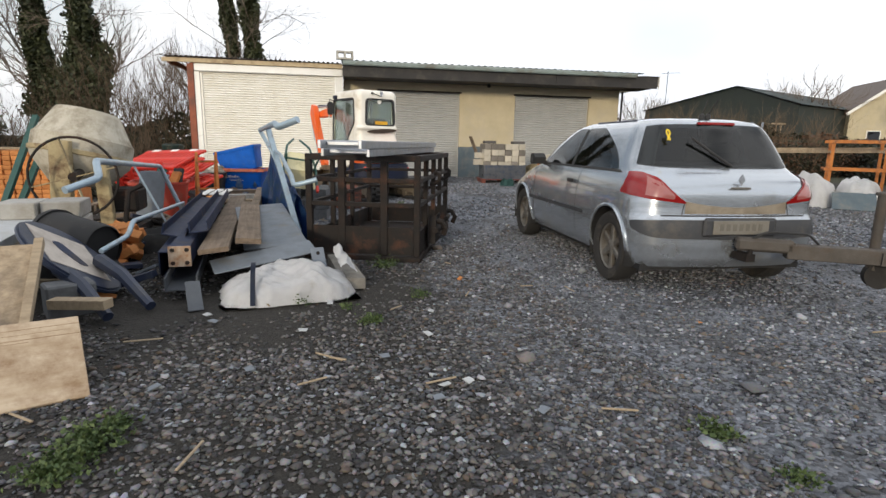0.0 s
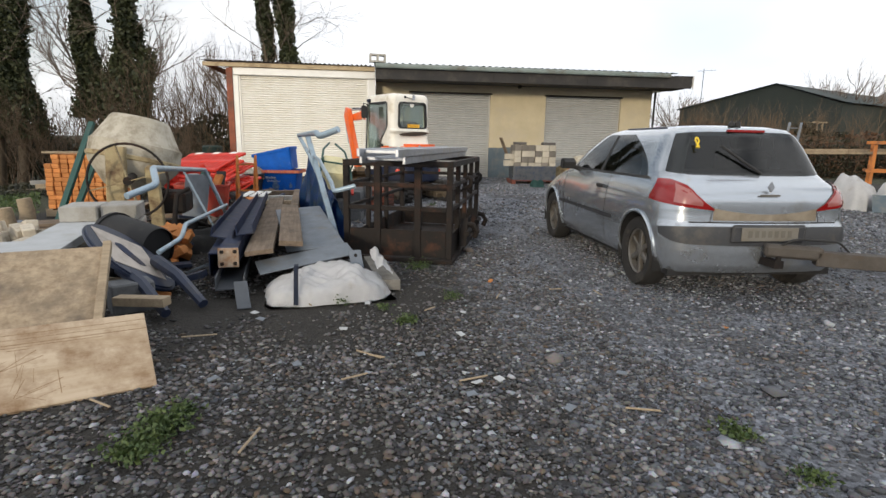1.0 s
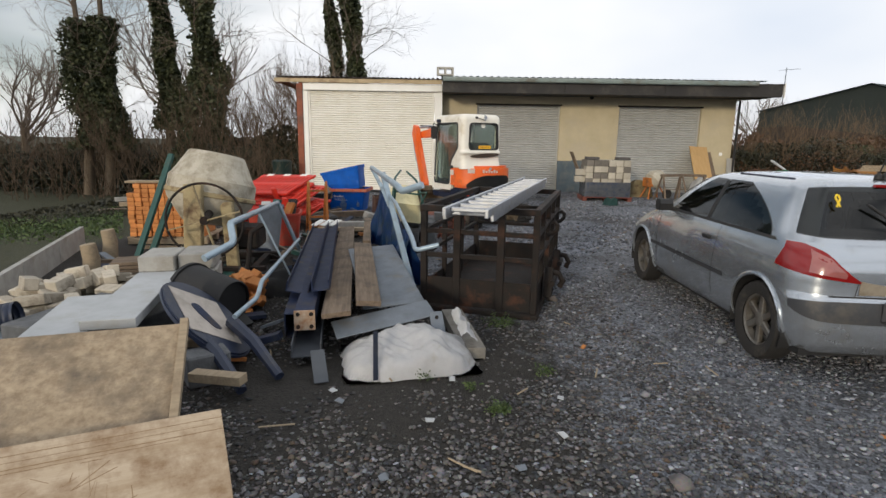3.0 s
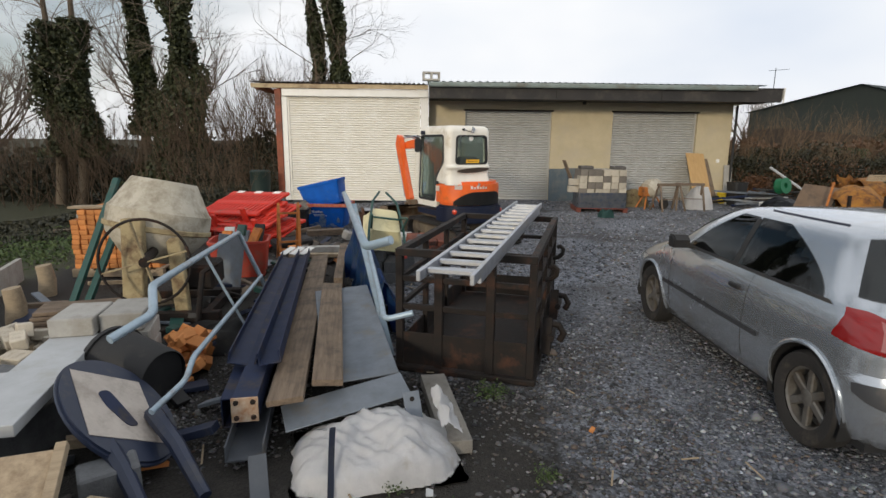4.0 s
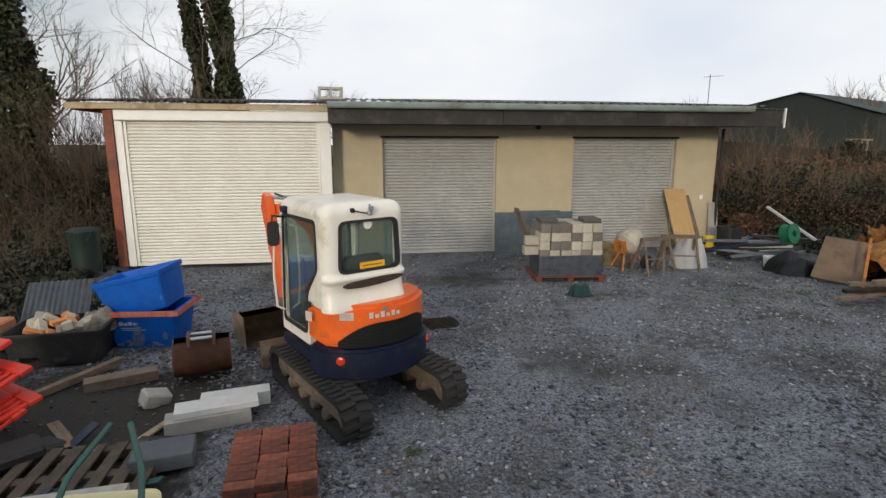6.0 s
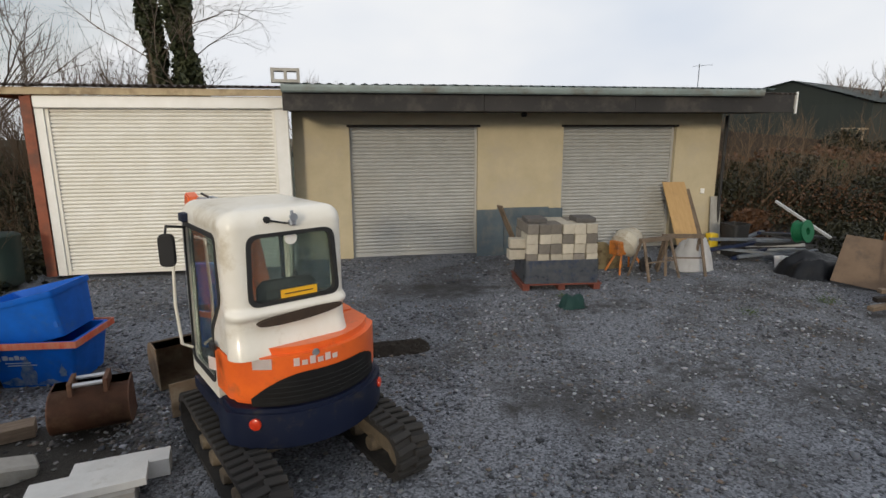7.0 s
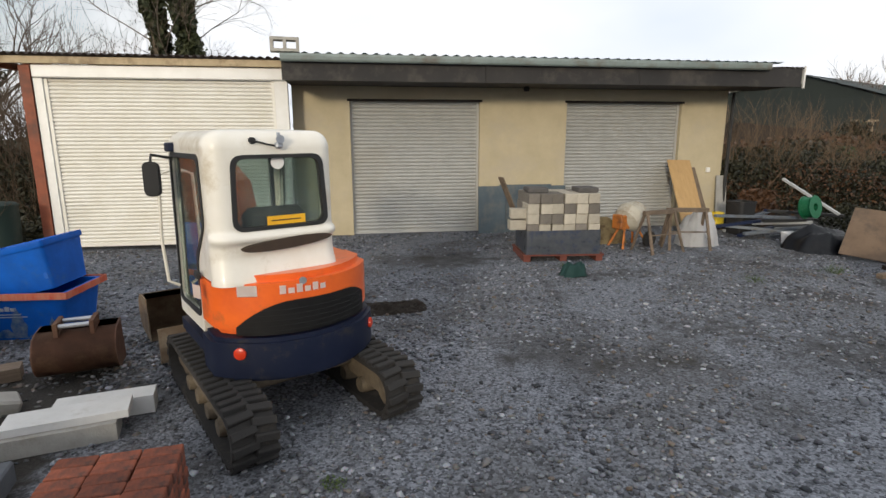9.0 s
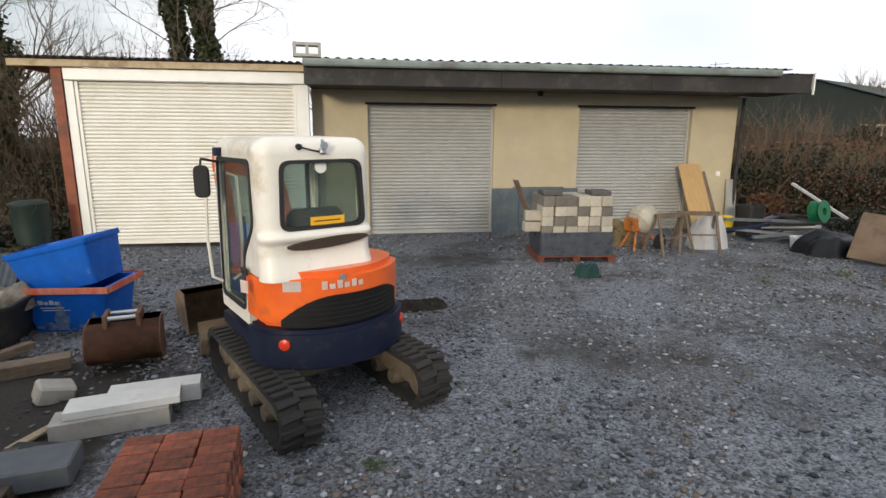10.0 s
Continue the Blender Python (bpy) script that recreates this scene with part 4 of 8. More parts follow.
def excavator(m):
    e = thing("mini_excavator", m, "orange and cream mini excavator with closed cab on rubber tracks", "excavator")
    under = pose(-0.10, -0.12, 0, 0, 0, -1)
    for x in (-0.56, 0.56):
        crawler_track(e, x, under)
    part("undercarriage", Shape().box(-0.5, -0.35, 0.22, 0.5, 0.35, 0.42, None, 0.03).lathe([(0.36, 0.42), (0.36, 0.54)], 24), M_TRACKMUD, e, smooth=30, loc=pose(-0.05, -0.05, 0))
    bl = Shape().prism([(1.15, 0.05), (1.22, 0.02), (1.2, 0.2), (1.24, 0.36), (1.2, 0.37), (1.15, 0.2)], -0.74, 0.74, "x")
    bl.box(-0.35, 0.3, 0.16, -0.27, 1.17, 0.26).box(0.27, 0.3, 0.16, 0.35, 1.17, 0.26)
    part("dozer_blade", bl, M_BUCKET, e, "worn earth-stained dozer blade", loc=under)

    HX = -0.07
    # turntable house: rear is an arc
    def house(rad, x1, yf, n=18, a0=-148, a1=-32):
        arc = [(rad * math.cos(radians(a)) + HX, rad * math.sin(radians(a))) for a in np.linspace(a0, a1, n)]
        return [(-x1 + HX, yf)] + arc + [(x1 + HX, yf)]
    base = house(0.74, 0.62, 0.62)
    part("deck", Shape().prism(base, 0.50, 0.60, "z"), M_NAVY, e)
    part("counterweight", Shape().prism([(x * 1.02, y * 1.03) for x, y in house(0.75, 0.63, -0.15)], 0.40, 0.72, "z", None, 0.03), M_NAVY, e, "chipped navy blue counterweight", smooth=40)
    part("engine_cover", Shape().prism(house(0.72, 0.615, -0.10), 0.725, 1.16, "z", None, 0.05), M_ORANGE, e, "bright orange engine cover", smooth=40)
    part("side_cover", Shape().prism(rounded([(0.28, 0.02), (0.63, 0.02), (0.63, 0.60), (0.28, 0.60)], 0.1), 0.60, 1.10, "z", None, 0.03), M_ORANGE, e, smooth=40)
    gr = Shape().grid(16, 3, lambda u, v: (HX + 0.728 * math.cos(radians(-134 + 88 * u)), 0.728 * math.sin(radians(-134 + 88 * u)), 0.735 + (0.245 * (1 - 0.75 * (1 - min(1, u * 2.6)) ** 2 - 0.35 * max(0, u * 4 - 3) ** 2)) * v), 0.016)
    grille = part("grille", gr, M_BLACKGR, e, "black louvred engine grille", smooth=40)
    for k in range(5):
        s = Shape().rod([(HX + 0.739 * math.cos(radians(a)), 0.739 * math.sin(radians(a)), 0.765 + 0.038 * k) for a in np.linspace(-132 + 3 * k, -50, 14)], 0.0018, 5)
        part("louvre", s, M_BLACKGR, grille)
    # cab: posts, panels and glass
    X0, X1, Y0, Y1, Z1 = -0.68, 0.24, -0.52, 0.66, 2.155
    rear_h = rounded([(-0.53, 1.475), (0.155, 1.475), (0.125, 1.985), (-0.515, 1.98)], 0.08, 5)
    cab = part("cab", cab_shell(X0, X1, Y0, Y1 - 0.03, 1.10, Z1, 0.12, rear_h), M_CABWHITE, e, "cream white closed cab with one-piece rounded shell", smooth=50)
    part("vent", Shape().prism([(-0.165 + 0.335 * math.cos(a), 1.365 + 0.040 * math.sin(a) + 0.02 * math.cos(a)) for a in np.linspace(0, math.tau, 28, endpoint=False)], Y0 - 0.05, Y0 + 0.01, "y"), mat("dark_brown_vent", (0.035, 0.022, 0.014), (0.055, 0.035, 0.022), 12, 0.7), cab, "long dark brown vent slot")
    def gasket(o, d0, d1, axis, w=0.02):
        c = Vector((sum(p[0] for p in o) / len(o), sum(p[1] for p in o) / len(o)))
        inner = [tuple(Vector(p) + (c - Vector(p)).normalized() * w) for p in o]
        return ring_panel([tuple(Vector(p) - (c - Vector(p)).normalized() * 0.013) for p in o], inner, d0, d1, axis)
    rw = part("rear_window", Shape().prism(rear_h, Y0 + 0.03, Y0 + 0.04, "y"), M_EXGLASS, cab)
    rw.visible_shadow = False
    part("rear_seal", gasket(rear_h, Y0 - 0.012, Y0 + 0.045, "y", 0.024), M_BLACKGR, cab)
    # left side with door, right side with big window
    for nm, x, xo in (("left", X0, -1), ("right", X1, 1)):
        xin = x + (0.06 if xo < 0 else -0.06)
        so = rounded([(Y0 + 0.12, 0.66), (Y1 - 0.02, 0.66), (Y1 - 0.09, Z1 - 0.125), (Y0 + 0.12, Z1 - 0.125)], 0.08, 5)
        if xo < 0:
            so = rounded([(Y0 + 0.12, 1.12), (Y0 + 0.36, 1.12), (Y0 + 0.42, 0.66), (Y1 - 0.02, 0.66), (Y1 - 0.09, Z1 - 0.125), (Y0 + 0.12, Z1 - 0.125)], 0.03, 5)
            sh = rounded([(Y0 + 0.17, 1.50), (Y0 + 0.42, 1.24), (Y0 + 0.47, 0.78), (Y1 - 0.08, 0.78), (Y1 - 0.17, 1.985), (Y0 + 0.18, 1.985)], 0.07, 5)
        else:
            sh = rounded([(Y0 + 0.17, 1.30), (Y1 - 0.10, 1.10), (Y1 - 0.17, 1.985), (Y0 + 0.17, 1.985)], 0.07, 5)
        part("side_panel", ring_panel(so, sh, min(x, xin), max(x, xin), "x"), M_CABWHITE, cab, smooth=40)
        g = part("side_window", Shape().prism(sh, (x + xin) / 2 - 0.005, (x + xin) / 2 + 0.005, "x"), M_EXGLASS, cab)
        g.visible_shadow = False
        part("side_seal", gasket(sh, min(x - 0.01 * (xo < 0), x), x + 0.01 * (xo > 0) + 0.004, "x", 0.03), M_BLACKGR, cab)
    fo = rounded([(X0 + 0.03, 0.66), (X1 - 0.03, 0.66), (X1 - 0.03, Z1 - 0.10), (X0 + 0.03, Z1 - 0.10)], 0.08, 5)
    fh = rounded([(X0 + 0.09, 0.85), (X1 - 0.09, 0.85), (X1 - 0.09, 1.99), (X0 + 0.09, 1.99)], 0.06, 5)
    part("front_frame", ring_panel(fo, fh, Y1 - 0.08, Y1 - 0.04, "y"), M_NAVY, cab)
    part("windscreen", Shape().prism(fh, Y1 - 0.065, Y1 - 0.055, "y"), M_EXGLASS, cab).visible_shadow = False
    part("seat", Shape().box(-0.45, -0.35, 0.95, 0.05, 0.15, 1.12, None, 0.05).box(-0.43, -0.08, 0, 0.03, 0.05, 0.52, pose(0, -0.3, 1.1, 8, 0, 0), 0.05), M_SEAT, cab, "dark operator seat", smooth=40)
    part("control_console", Shape().box(0.08, -0.2, 0.8, 0.22, 0.3, 1.25, None, 0.03).rod([(0.15, 0.2, 1.25), (0.13, 0.22, 1.5)], 0.015, 6).rod([(-0.55, 0.2, 0.9), (-0.56, 0.25, 1.5)], 0.015, 6), M_BLACKPL, cab)
    part("yellow_notice", Shape().box(-0.29, Y0 + 0.024, 1.492, -0.005, Y0 + 0.028, 1.555, pose(0, 0, 0)), mat("amber_notice", (0.90, 0.50, 0.02), (0.82, 0.42, 0.02), 9, 0.5), cab, "bright yellow safety notice stuck on the glass")
    part("notice_line", Shape().box(-0.26, Y0 + 0.021, 1.519, -0.04, Y0 + 0.0235, 1.527), M_BLACKPL, cab)
    part("round_notice", Shape().lathe([(0.048, 0), (0.048, 0.004)], 16, pose(-0.19, Y0 + 0.028, 1.935, 90, 0, 0)), M_STICKER, cab)
    # lamp, wiper motor, mirror, rails
    part("work_light", Shape().box(-0.215, Y0 - 0.045, 2.03, -0.165, Y0 + 0.01, 2.075, None, 0.012).lathe([(0.018, 0), (0.03, 0.04)], 12, pose(-0.19, Y0 - 0.015, 2.095, 90, 0, 0)).rod([(-0.19, Y0 - 0.02, 2.07), (-0.19, Y0 - 0.02, 2.14)], 0.012, 6), M_ALU, cab, "small weathered work lamp", smooth=30)
    part("wiper_arm", Shape().rod([(-0.367, Y0 - 0.01, 2.085), (-0.28, Y0 - 0.02, 2.062), (-0.22, Y0 - 0.02, 2.05)], 0.007, 6).lathe([(0.024, 0), (0.024, 0.03)], 10, pose(-0.367, Y0 + 0.02, 2.085, 90, 0, 0)), M_BLACKPL, cab)
    mir = part("mirror", Shape().prism(rounded([(-0.06, -0.13), (0.06, -0.13), (0.06, 0.13), (-0.06, 0.13)], 0.05), -0.02, 0.03, "y", pose(-0.86, 0.30, 1.80, 0, 0, -20), 0.012), M_BLACKPL, cab, "round-cornered black mirror", smooth=40)
    part("mirror_arm", Shape().rod([(-0.69, 0.42, 1.95), (-0.84, 0.36, 1.98), (-0.86, 0.33, 1.9)], 0.011, 6), M_BLACKPL, mir)
    part("grab_rail", Shape().rod([(-0.70, 0.50, 1.85), (-0.78, 0.50, 1.82), (-0.80, 0.52, 1.3), (-0.78, 0.52, 0.95), (-0.70, 0.52, 0.90)], 0.013, 8), M_CABWHITE, cab, smooth=True)
    part("door_lock", Shape().box(-0.73, -0.22, 1.10, -0.70, -0.12, 1.16, None, 0.01), M_BLACKPL, cab)
    part("beacon_bracket", Shape().box(-0.73, 0.34, 2.00, -0.67, 0.44, 2.07, None, 0.01), M_NAVY, cab)
    # lamps and stickers on the rear
    for a, z in ((-131, 0.62), (-42, 0.60)):
        p = pose(HX * 1.02 + 0.772 * math.cos(radians(a)), 0.772 * math.sin(radians(a)), z, 90, 0, a + 90)
        part("rear_lamp", Shape().lathe([(0.044, -0.01), (0.044, 0.012), (0.025, 0.02)], 16, p), M_REDPL2, e, "round red reflector", smooth=True)
    def curved(a0, a1, z0, z1, r=0.726):
        return Shape().grid(6, 1, lambda u, v: (HX + r * math.cos(radians(a0 + (a1 - a0) * u)), r * math.sin(radians(a0 + (a1 - a0) * u)), z0 + (z1 - z0) * v), 0.002)
    part("sticker", curved(-132, -121, 1.02, 1.10), M_STICKER, e, "white warning sticker")
    part("sticker", curved(-163, -156, 0.98, 1.08), M_STICKER, e, "white warning sticker")
    for k, h in enumerate((0.062, 0.040, 0.062, 0.040, 0.058, 0.040)):
        part("logo_bar", curved(-109 + 4.6 * k, -105.6 + 4.6 * k, 1.03, 1.03 + h, 0.730), M_LOGO, e, "plain white maker's mark")
    part("logo_dot", Shape().lathe([(0.028, 0), (0.028, 0.004)], 14, pose(HX + 0.722 * math.cos(radians(-96)), 0.722 * math.sin(radians(-96)), 1.11, 90, 0, -6)), M_ALU, e)
    # boom, dipper, bucket
    bm_ = Shape().prism([(0.62, 0.68), (0.86, 0.66), (1.35, 1.55), (1.95, 1.72), (2.62, 1.70), (2.66, 1.84), (1.85, 1.95), (1.15, 1.70)], -0.02, 0.16, "x", None, 0.02)
    part("boom", bm_, M_ORANGE, e, "orange boom", smooth=30)
    dp = Shape().prism([(2.52, 1.98), (2.66, 2.02), (2.74, 1.80), (2.20, 0.55), (2.08, 0.50), (2.02, 0.62), (2.46, 1.70)], -0.16, -0.03, "x", None, 0.015)
    dipper = part("dipper", dp, M_ORANGE, e, "orange dipper arm", smooth=30)
    part("hydraulic_ram", Shape().rod([(0.07, 1.55, 1.94), (0.02, 2.2, 1.97)], 0.04, 10).rod([(0.03, 2.15, 1.97), (-0.06, 2.58, 1.95)], 0.02, 8), M_ALU, e, smooth=True)
    part("bucket_ram", Shape().rod([(-0.10, 2.74, 1.75), (-0.10, 2.56, 1.15)], 0.035, 10).rod([(-0.10, 2.57, 1.2), (-0.10, 2.36, 0.62)], 0.018, 8), M_ALU, dipper, smooth=True)
    part("hose", Shape().rod([(0.02, 0.9, 1.2), (0.0, 1.3, 1.85), (0.0, 2.1, 1.98), (0.02, 2.6, 2.0)], 0.016, 6), M_BLACKPL, e, smooth=True)
    link = Shape().box(-0.20, 1.96, 0.40, 0.02, 2.12, 0.58, None, 0.01).rod([(-0.26, 2.05, 0.50), (0.08, 2.05, 0.50)], 0.03, 8)
    part("hitch", link, M_BUCKET, e)
    tagged(fill_bucket(e, 1.15, 0.5, 0.42, M_BUCKET, pose(-0.20, 2.08, 0.05, 0, 0, 180), "bucket"), "worn steel digging bucket resting on the ground")
    return e


excavator(pose(-1.332, 12.43, 0.0, 0, 0, 29.2) @ Matrix.Diagonal((1.025, 1.025, 1.025, 1)))

# ---- steel cage and the ladder on it ----
def steel_cage(m):
    W, D, H = 1.16, 2.40, 1.05
    c = thing("steel_cage", m, "rusty dark steel stillage cage with open bar sides", "cage")
    b = 0.06

    def post(x, y, h=H, w=b):
        part("post", Shape().box(x - w / 2, y - w / 2, 0.05, x + w / 2, y + w / 2, h - b, None, 0.004), M_RUSTY, c)

    def rail(p, q, w=b):
        part("rail", Shape().bar(p, q, w, w, 0.004), M_RUSTY, c)
    e = b / 2
    for x, y in ((e, e), (W - e, e), (e, D - e), (W - e, D - e)):
        post(x, y)
    for x in (0.37, 0.80):
        post(x, e, H, 0.07)
    for y in (0.57, 1.14, 1.71):
        post(W - e, y, H, 0.05)
    for y in (0.76, 1.52):
        post(e, y, H, 0.05)
    for y in (e, D - e):
        rail((0, y, H - e), (W, y, H - e))
    for x in (e, W - e):
        rail((x, b, H - e), (x, D - b, H - e))
    for z in (0.56, 0.80):
        for a, q in ((b, 0.335), (0.405, 0.765), (0.835, W - b)):
            rail((a, e, z), (q, e, z), 0.045)
        ys = (b, 0.57, 1.14, 1.71, D - b)
        for a, q in zip(ys, ys[1:]):
            rail((W - e, a + 0.025, z), (W - e, q - 0.025, z), 0.045)
        rail((e, b, z), (e, D - b, z), 0.04)
        rail((b, D - e, z), (W - b, D - e, z), 0.04)
    pl = Shape().box(0.065, 0.012, 0.06, W - 0.065, 0.024, 0.34)
    part("front_plate", pl, M_RUSTY, c, "solid rusty kick plate")
    part("side_plate", Shape().box(W - 0.024, 0.07, 0.06, W - 0.012, D - 0.07, 0.30), M_RUSTY, c)
    part("side_plate", Shape().box(0.012, 0.07, 0.06, 0.024, D - 0.07, 0.26), M_RUSTY, c)
    part("rear_plate", Shape().box(0.065, D - 0.024, 0.06, W - 0.065, D - 0.012, 0.30), M_RUSTY, c)
    fl = Shape().box(-0.02, -0.03, 0.0, W + 0.02, D + 0.02, 0.05, None, 0.008)
    part("base", fl, M_RUSTY, c, "flat rusty base tray")
    # lifting lugs and hooks on one side
    for y in (0.55, 1.50):
        lug = Shape().prism([(y - 0.14, 0.12), (y + 0.14, 0.12), (y + 0.10, 0.36), (y - 0.06, 0.42)], W + 0.02, W + 0.10, "x").rod([(W + 0.10, y - 0.14, 0.26), (W + 0.10, y + 0.14, 0.26)], 0.03, 10).rod([(W + 0.03, y, 0.36), (W + 0.16, y, 0.34), (W + 0.20, y, 0.27), (W + 0.17, y, 0.20)], 0.03, 8)
        part("lug", lug, M_RUSTY, c, "heavy rusty coupling lug")
        hook = Shape().rod([(W + 0.02, y, 0.74), (W + 0.07, y, 0.75), (W + 0.115, y, 0.79), (W + 0.12, y, 0.84), (W + 0.085, y, 0.87), (W + 0.06, y, 0.85)], 0.022, 8)
        part("hook", hook, M_RUSTY, c, smooth=True)
    return c


def ladder_section(name, x0, y0, z0, L, W, parent):
    sec = part(name, Shape().box(x0, y0, z0, x0 + 0.028, y0 + L, z0 + 0.064, None, 0.004), M_ALU, parent)
    part("stile", Shape().box(x0 + W - 0.028, y0, z0, x0 + W, y0 + L, z0 + 0.064, None, 0.004), M_ALU, sec)
    n = int(L / 0.255)
    for k in range(n):
        y = y0 + 0.14 + k * 0.255
        part("rung", Shape().box(x0 + 0.028, y - 0.02, z0 + 0.022, x0 + W - 0.028, y + 0.02, z0 + 0.055, None, 0.006), M_ALU, sec)
    return sec


def ladder(m):
    t = thing("ladder", m, "double section aluminium ladder lying across the cage", "ladder")
    ladder_section("stile", -0.43, 0.30, 0.0, 3.55, 0.41, t)
    ladder_section("stile", -0.345, 0.0, 0.066, 3.88, 0.345, t)
    part("hook", Shape().rod([(-0.32, 3.85, 0.1), (-0.32, 3.92, 0.13), (-0.32, 3.94, 0.06)], 0.012, 6), M_ALU, t)
    return t


steel_cage(pose(-2.31, 6.04, 0.0, 0, 0, -16.8))
ladder(pose(-1.78, 4.62, 1.052, 0.0, 0, -17.2))

# ---- the scrap heap on the open side of the yard ----
M_PINE = mat("raw_pine_board", (0.52, 0.42, 0.31), (0.38, 0.285, 0.185), 2.2, 0.75, bump=0.15, bscale=30, stretch=(0.35, 4, 4), dirt=(0.22, 0.135, 0.07), dscale=3.2, damount=0.55)
M_PLY = mat("dirty_plywood", (0.40, 0.315, 0.215), (0.235, 0.175, 0.115), 16, 0.85, bump=0.2, dirt=(0.125, 0.098, 0.072), dscale=2.3, damount=0.5)
M_WOOD = mat("weathered_plank", (0.21, 0.155, 0.11), (0.12, 0.088, 0.062), 6, 0.85, bump=0.35, bscale=25, stretch=(6, 0.5, 6), dirt=(0.075, 0.06, 0.045), dscale=3)
M_WOODPALE = mat("pale_timber", (0.36, 0.285, 0.195), (0.27, 0.21, 0.14), 6, 0.85, bump=0.3, bscale=25, stretch=(0.5, 6, 6), dirt=(0.2, 0.15, 0.1), dscale=3)
M_DAMPCONC = mat("damp_concrete", (0.24, 0.225, 0.20), (0.17, 0.16, 0.145), 7, 0.9, bump=0.5, bscale=70, dirt=(0.10, 0.09, 0.07), dscale=3, damount=0.3)
M_DKGALV = mat("dull_grey_steel", (0.060, 0.068, 0.082), (0.085, 0.095, 0.110), 5, 0.55, 0.15, bump=0.12, dirt=(0.10, 0.085, 0.07), dscale=2.4, damount=0.3)
M_WHCONC = mat("white_precast", (0.62, 0.62, 0.61), (0.54, 0.54, 0.53), 5, 0.85, bump=0.2, dirt=(0.42, 0.40, 0.36), dscale=3, damount=0.2)
M_RAIL = mat("pale_blue_grey_tube", (0.33, 0.42, 0.50), (0.27, 0.35, 0.42), 8, 0.4, 0.3, dirt=(0.22, 0.22, 0.21), dscale=5, damount=0.2)
M_GALV = mat("galvanised_plate", (0.17, 0.195, 0.23), (0.125, 0.145, 0.17), 5, 0.55, 0.15, bump=0.12, dirt=(0.17, 0.15, 0.125), dscale=2.4, damount=0.3)
M_BLUEST = mat("blue_black_steel", (0.010, 0.020, 0.060), (0.014, 0.022, 0.052), 6, 0.62, 0.0, dirt=(0.055, 0.043, 0.035), dscale=4, damount=0.25, spec=0.3)
M_BAG = mat("white_woven_bag", (0.76, 0.76, 0.77), (0.67, 0.67, 0.68), 7, 0.8, bump=0.5, bscale=14, dirt=(0.55, 0.52, 0.47), dscale=3, damount=0.1)
M_CONC = mat("pale_concrete", (0.37, 0.36, 0.335), (0.29, 0.28, 0.26), 6, 0.92, bump=0.45, bscale=70, dirt=(0.24, 0.22, 0.18), dscale=2.5, damount=0.25, objvar=0.1)
M_RUBBLE = mat("broken_block", (0.50, 0.45, 0.37), (0.38, 0.34, 0.28), 8, 0.95, bump=0.6, bscale=60, dirt=(0.2, 0.17, 0.13), dscale=4, objvar=0.22)
M_CLAY = mat("orange_clay_brick", (0.58, 0.24, 0.075), (0.48, 0.18, 0.055), 9, 0.9, bump=0.3, objvar=0.22)
M_REDBRICK = mat("red_brick", (0.23, 0.066, 0.034), (0.13, 0.038, 0.022), 12, 0.9, bump=0.4, dirt=(0.05, 0.038, 0.034), dscale=6, damount=0.5, objvar=0.35)
M_GREYBRICK = mat("grey_block", (0.135, 0.14, 0.148), (0.09, 0.094, 0.10), 10, 0.92, bump=0.5, objvar=0.18)
M_DRUM = mat("cement_crusted_drum", (0.50, 0.47, 0.40), (0.40, 0.37, 0.30), 4, 0.9, bump=0.5, bscale=35, dirt=(0.24, 0.19, 0.13), dscale=3.0, damount=0.35)
M_MIXFR = mat("crusted_yellow_frame", (0.40, 0.33, 0.19), (0.30, 0.235, 0.13), 7, 0.85, bump=0.5, dirt=(0.13, 0.08, 0.045), dscale=5)
M_GREENST = mat("dark_green_steel", (0.012, 0.06, 0.05), (0.02, 0.075, 0.065), 6, 0.5, dirt=(0.07, 0.07, 0.055), dscale=4, damount=0.2)
M_REDPL = mat("red_plastic", (0.62, 0.035, 0.018), (0.52, 0.028, 0.015), 5, 0.45, dirt=(0.30, 0.09, 0.06), dscale=3, damount=0.2)
M_REDTUB = mat("faded_red_tub", (0.42, 0.045, 0.025), (0.34, 0.038, 0.022), 5, 0.55, dirt=(0.2, 0.09, 0.06), dscale=3, damount=0.3)
M_ORST = mat("orange_rusty_steel", (0.50, 0.17, 0.025), (0.38, 0.12, 0.022), 7, 0.65, dirt=RUSTC, dscale=6, damount=0.35)
M_CREAM = mat("cream_plastic", (0.66, 0.60, 0.36), (0.58, 0.52, 0.30), 4, 0.5, dirt=(0.40, 0.35, 0.22), dscale=4, damount=0.2)
M_TARP = mat("blue_tarpaulin", (0.010, 0.050, 0.20), (0.014, 0.060, 0.16), 5, 0.5, bump=0.4, bscale=18, dirt=(0.06, 0.09, 0.10), dscale=4, damount=0.35)
M_BUCKETBR = mat("rusty_bucket", (0.10, 0.044, 0.025), (0.07, 0.032, 0.02), 7, 0.75, 0.2, bump=0.3, dirt=(0.13, 0.072, 0.042), dscale=4)
M_NAVYPL = mat("navy_plastic", (0.012, 0.02, 0.045), (0.018, 0.026, 0.055), 5, 0.5, dirt=(0.05, 0.05, 0.055), dscale=4, damount=0.2)
M_PALEPIC = mat("pale_panel", (0.50, 0.45, 0.40), (0.42, 0.37, 0.33), 7, 0.6, dirt=(0.3, 0.26, 0.22), dscale=5)
M_BLUEGREY0 = mat("blue_grey_slab", (0.075, 0.085, 0.10), (0.10, 0.11, 0.125), 8, 0.85, bump=0.4)
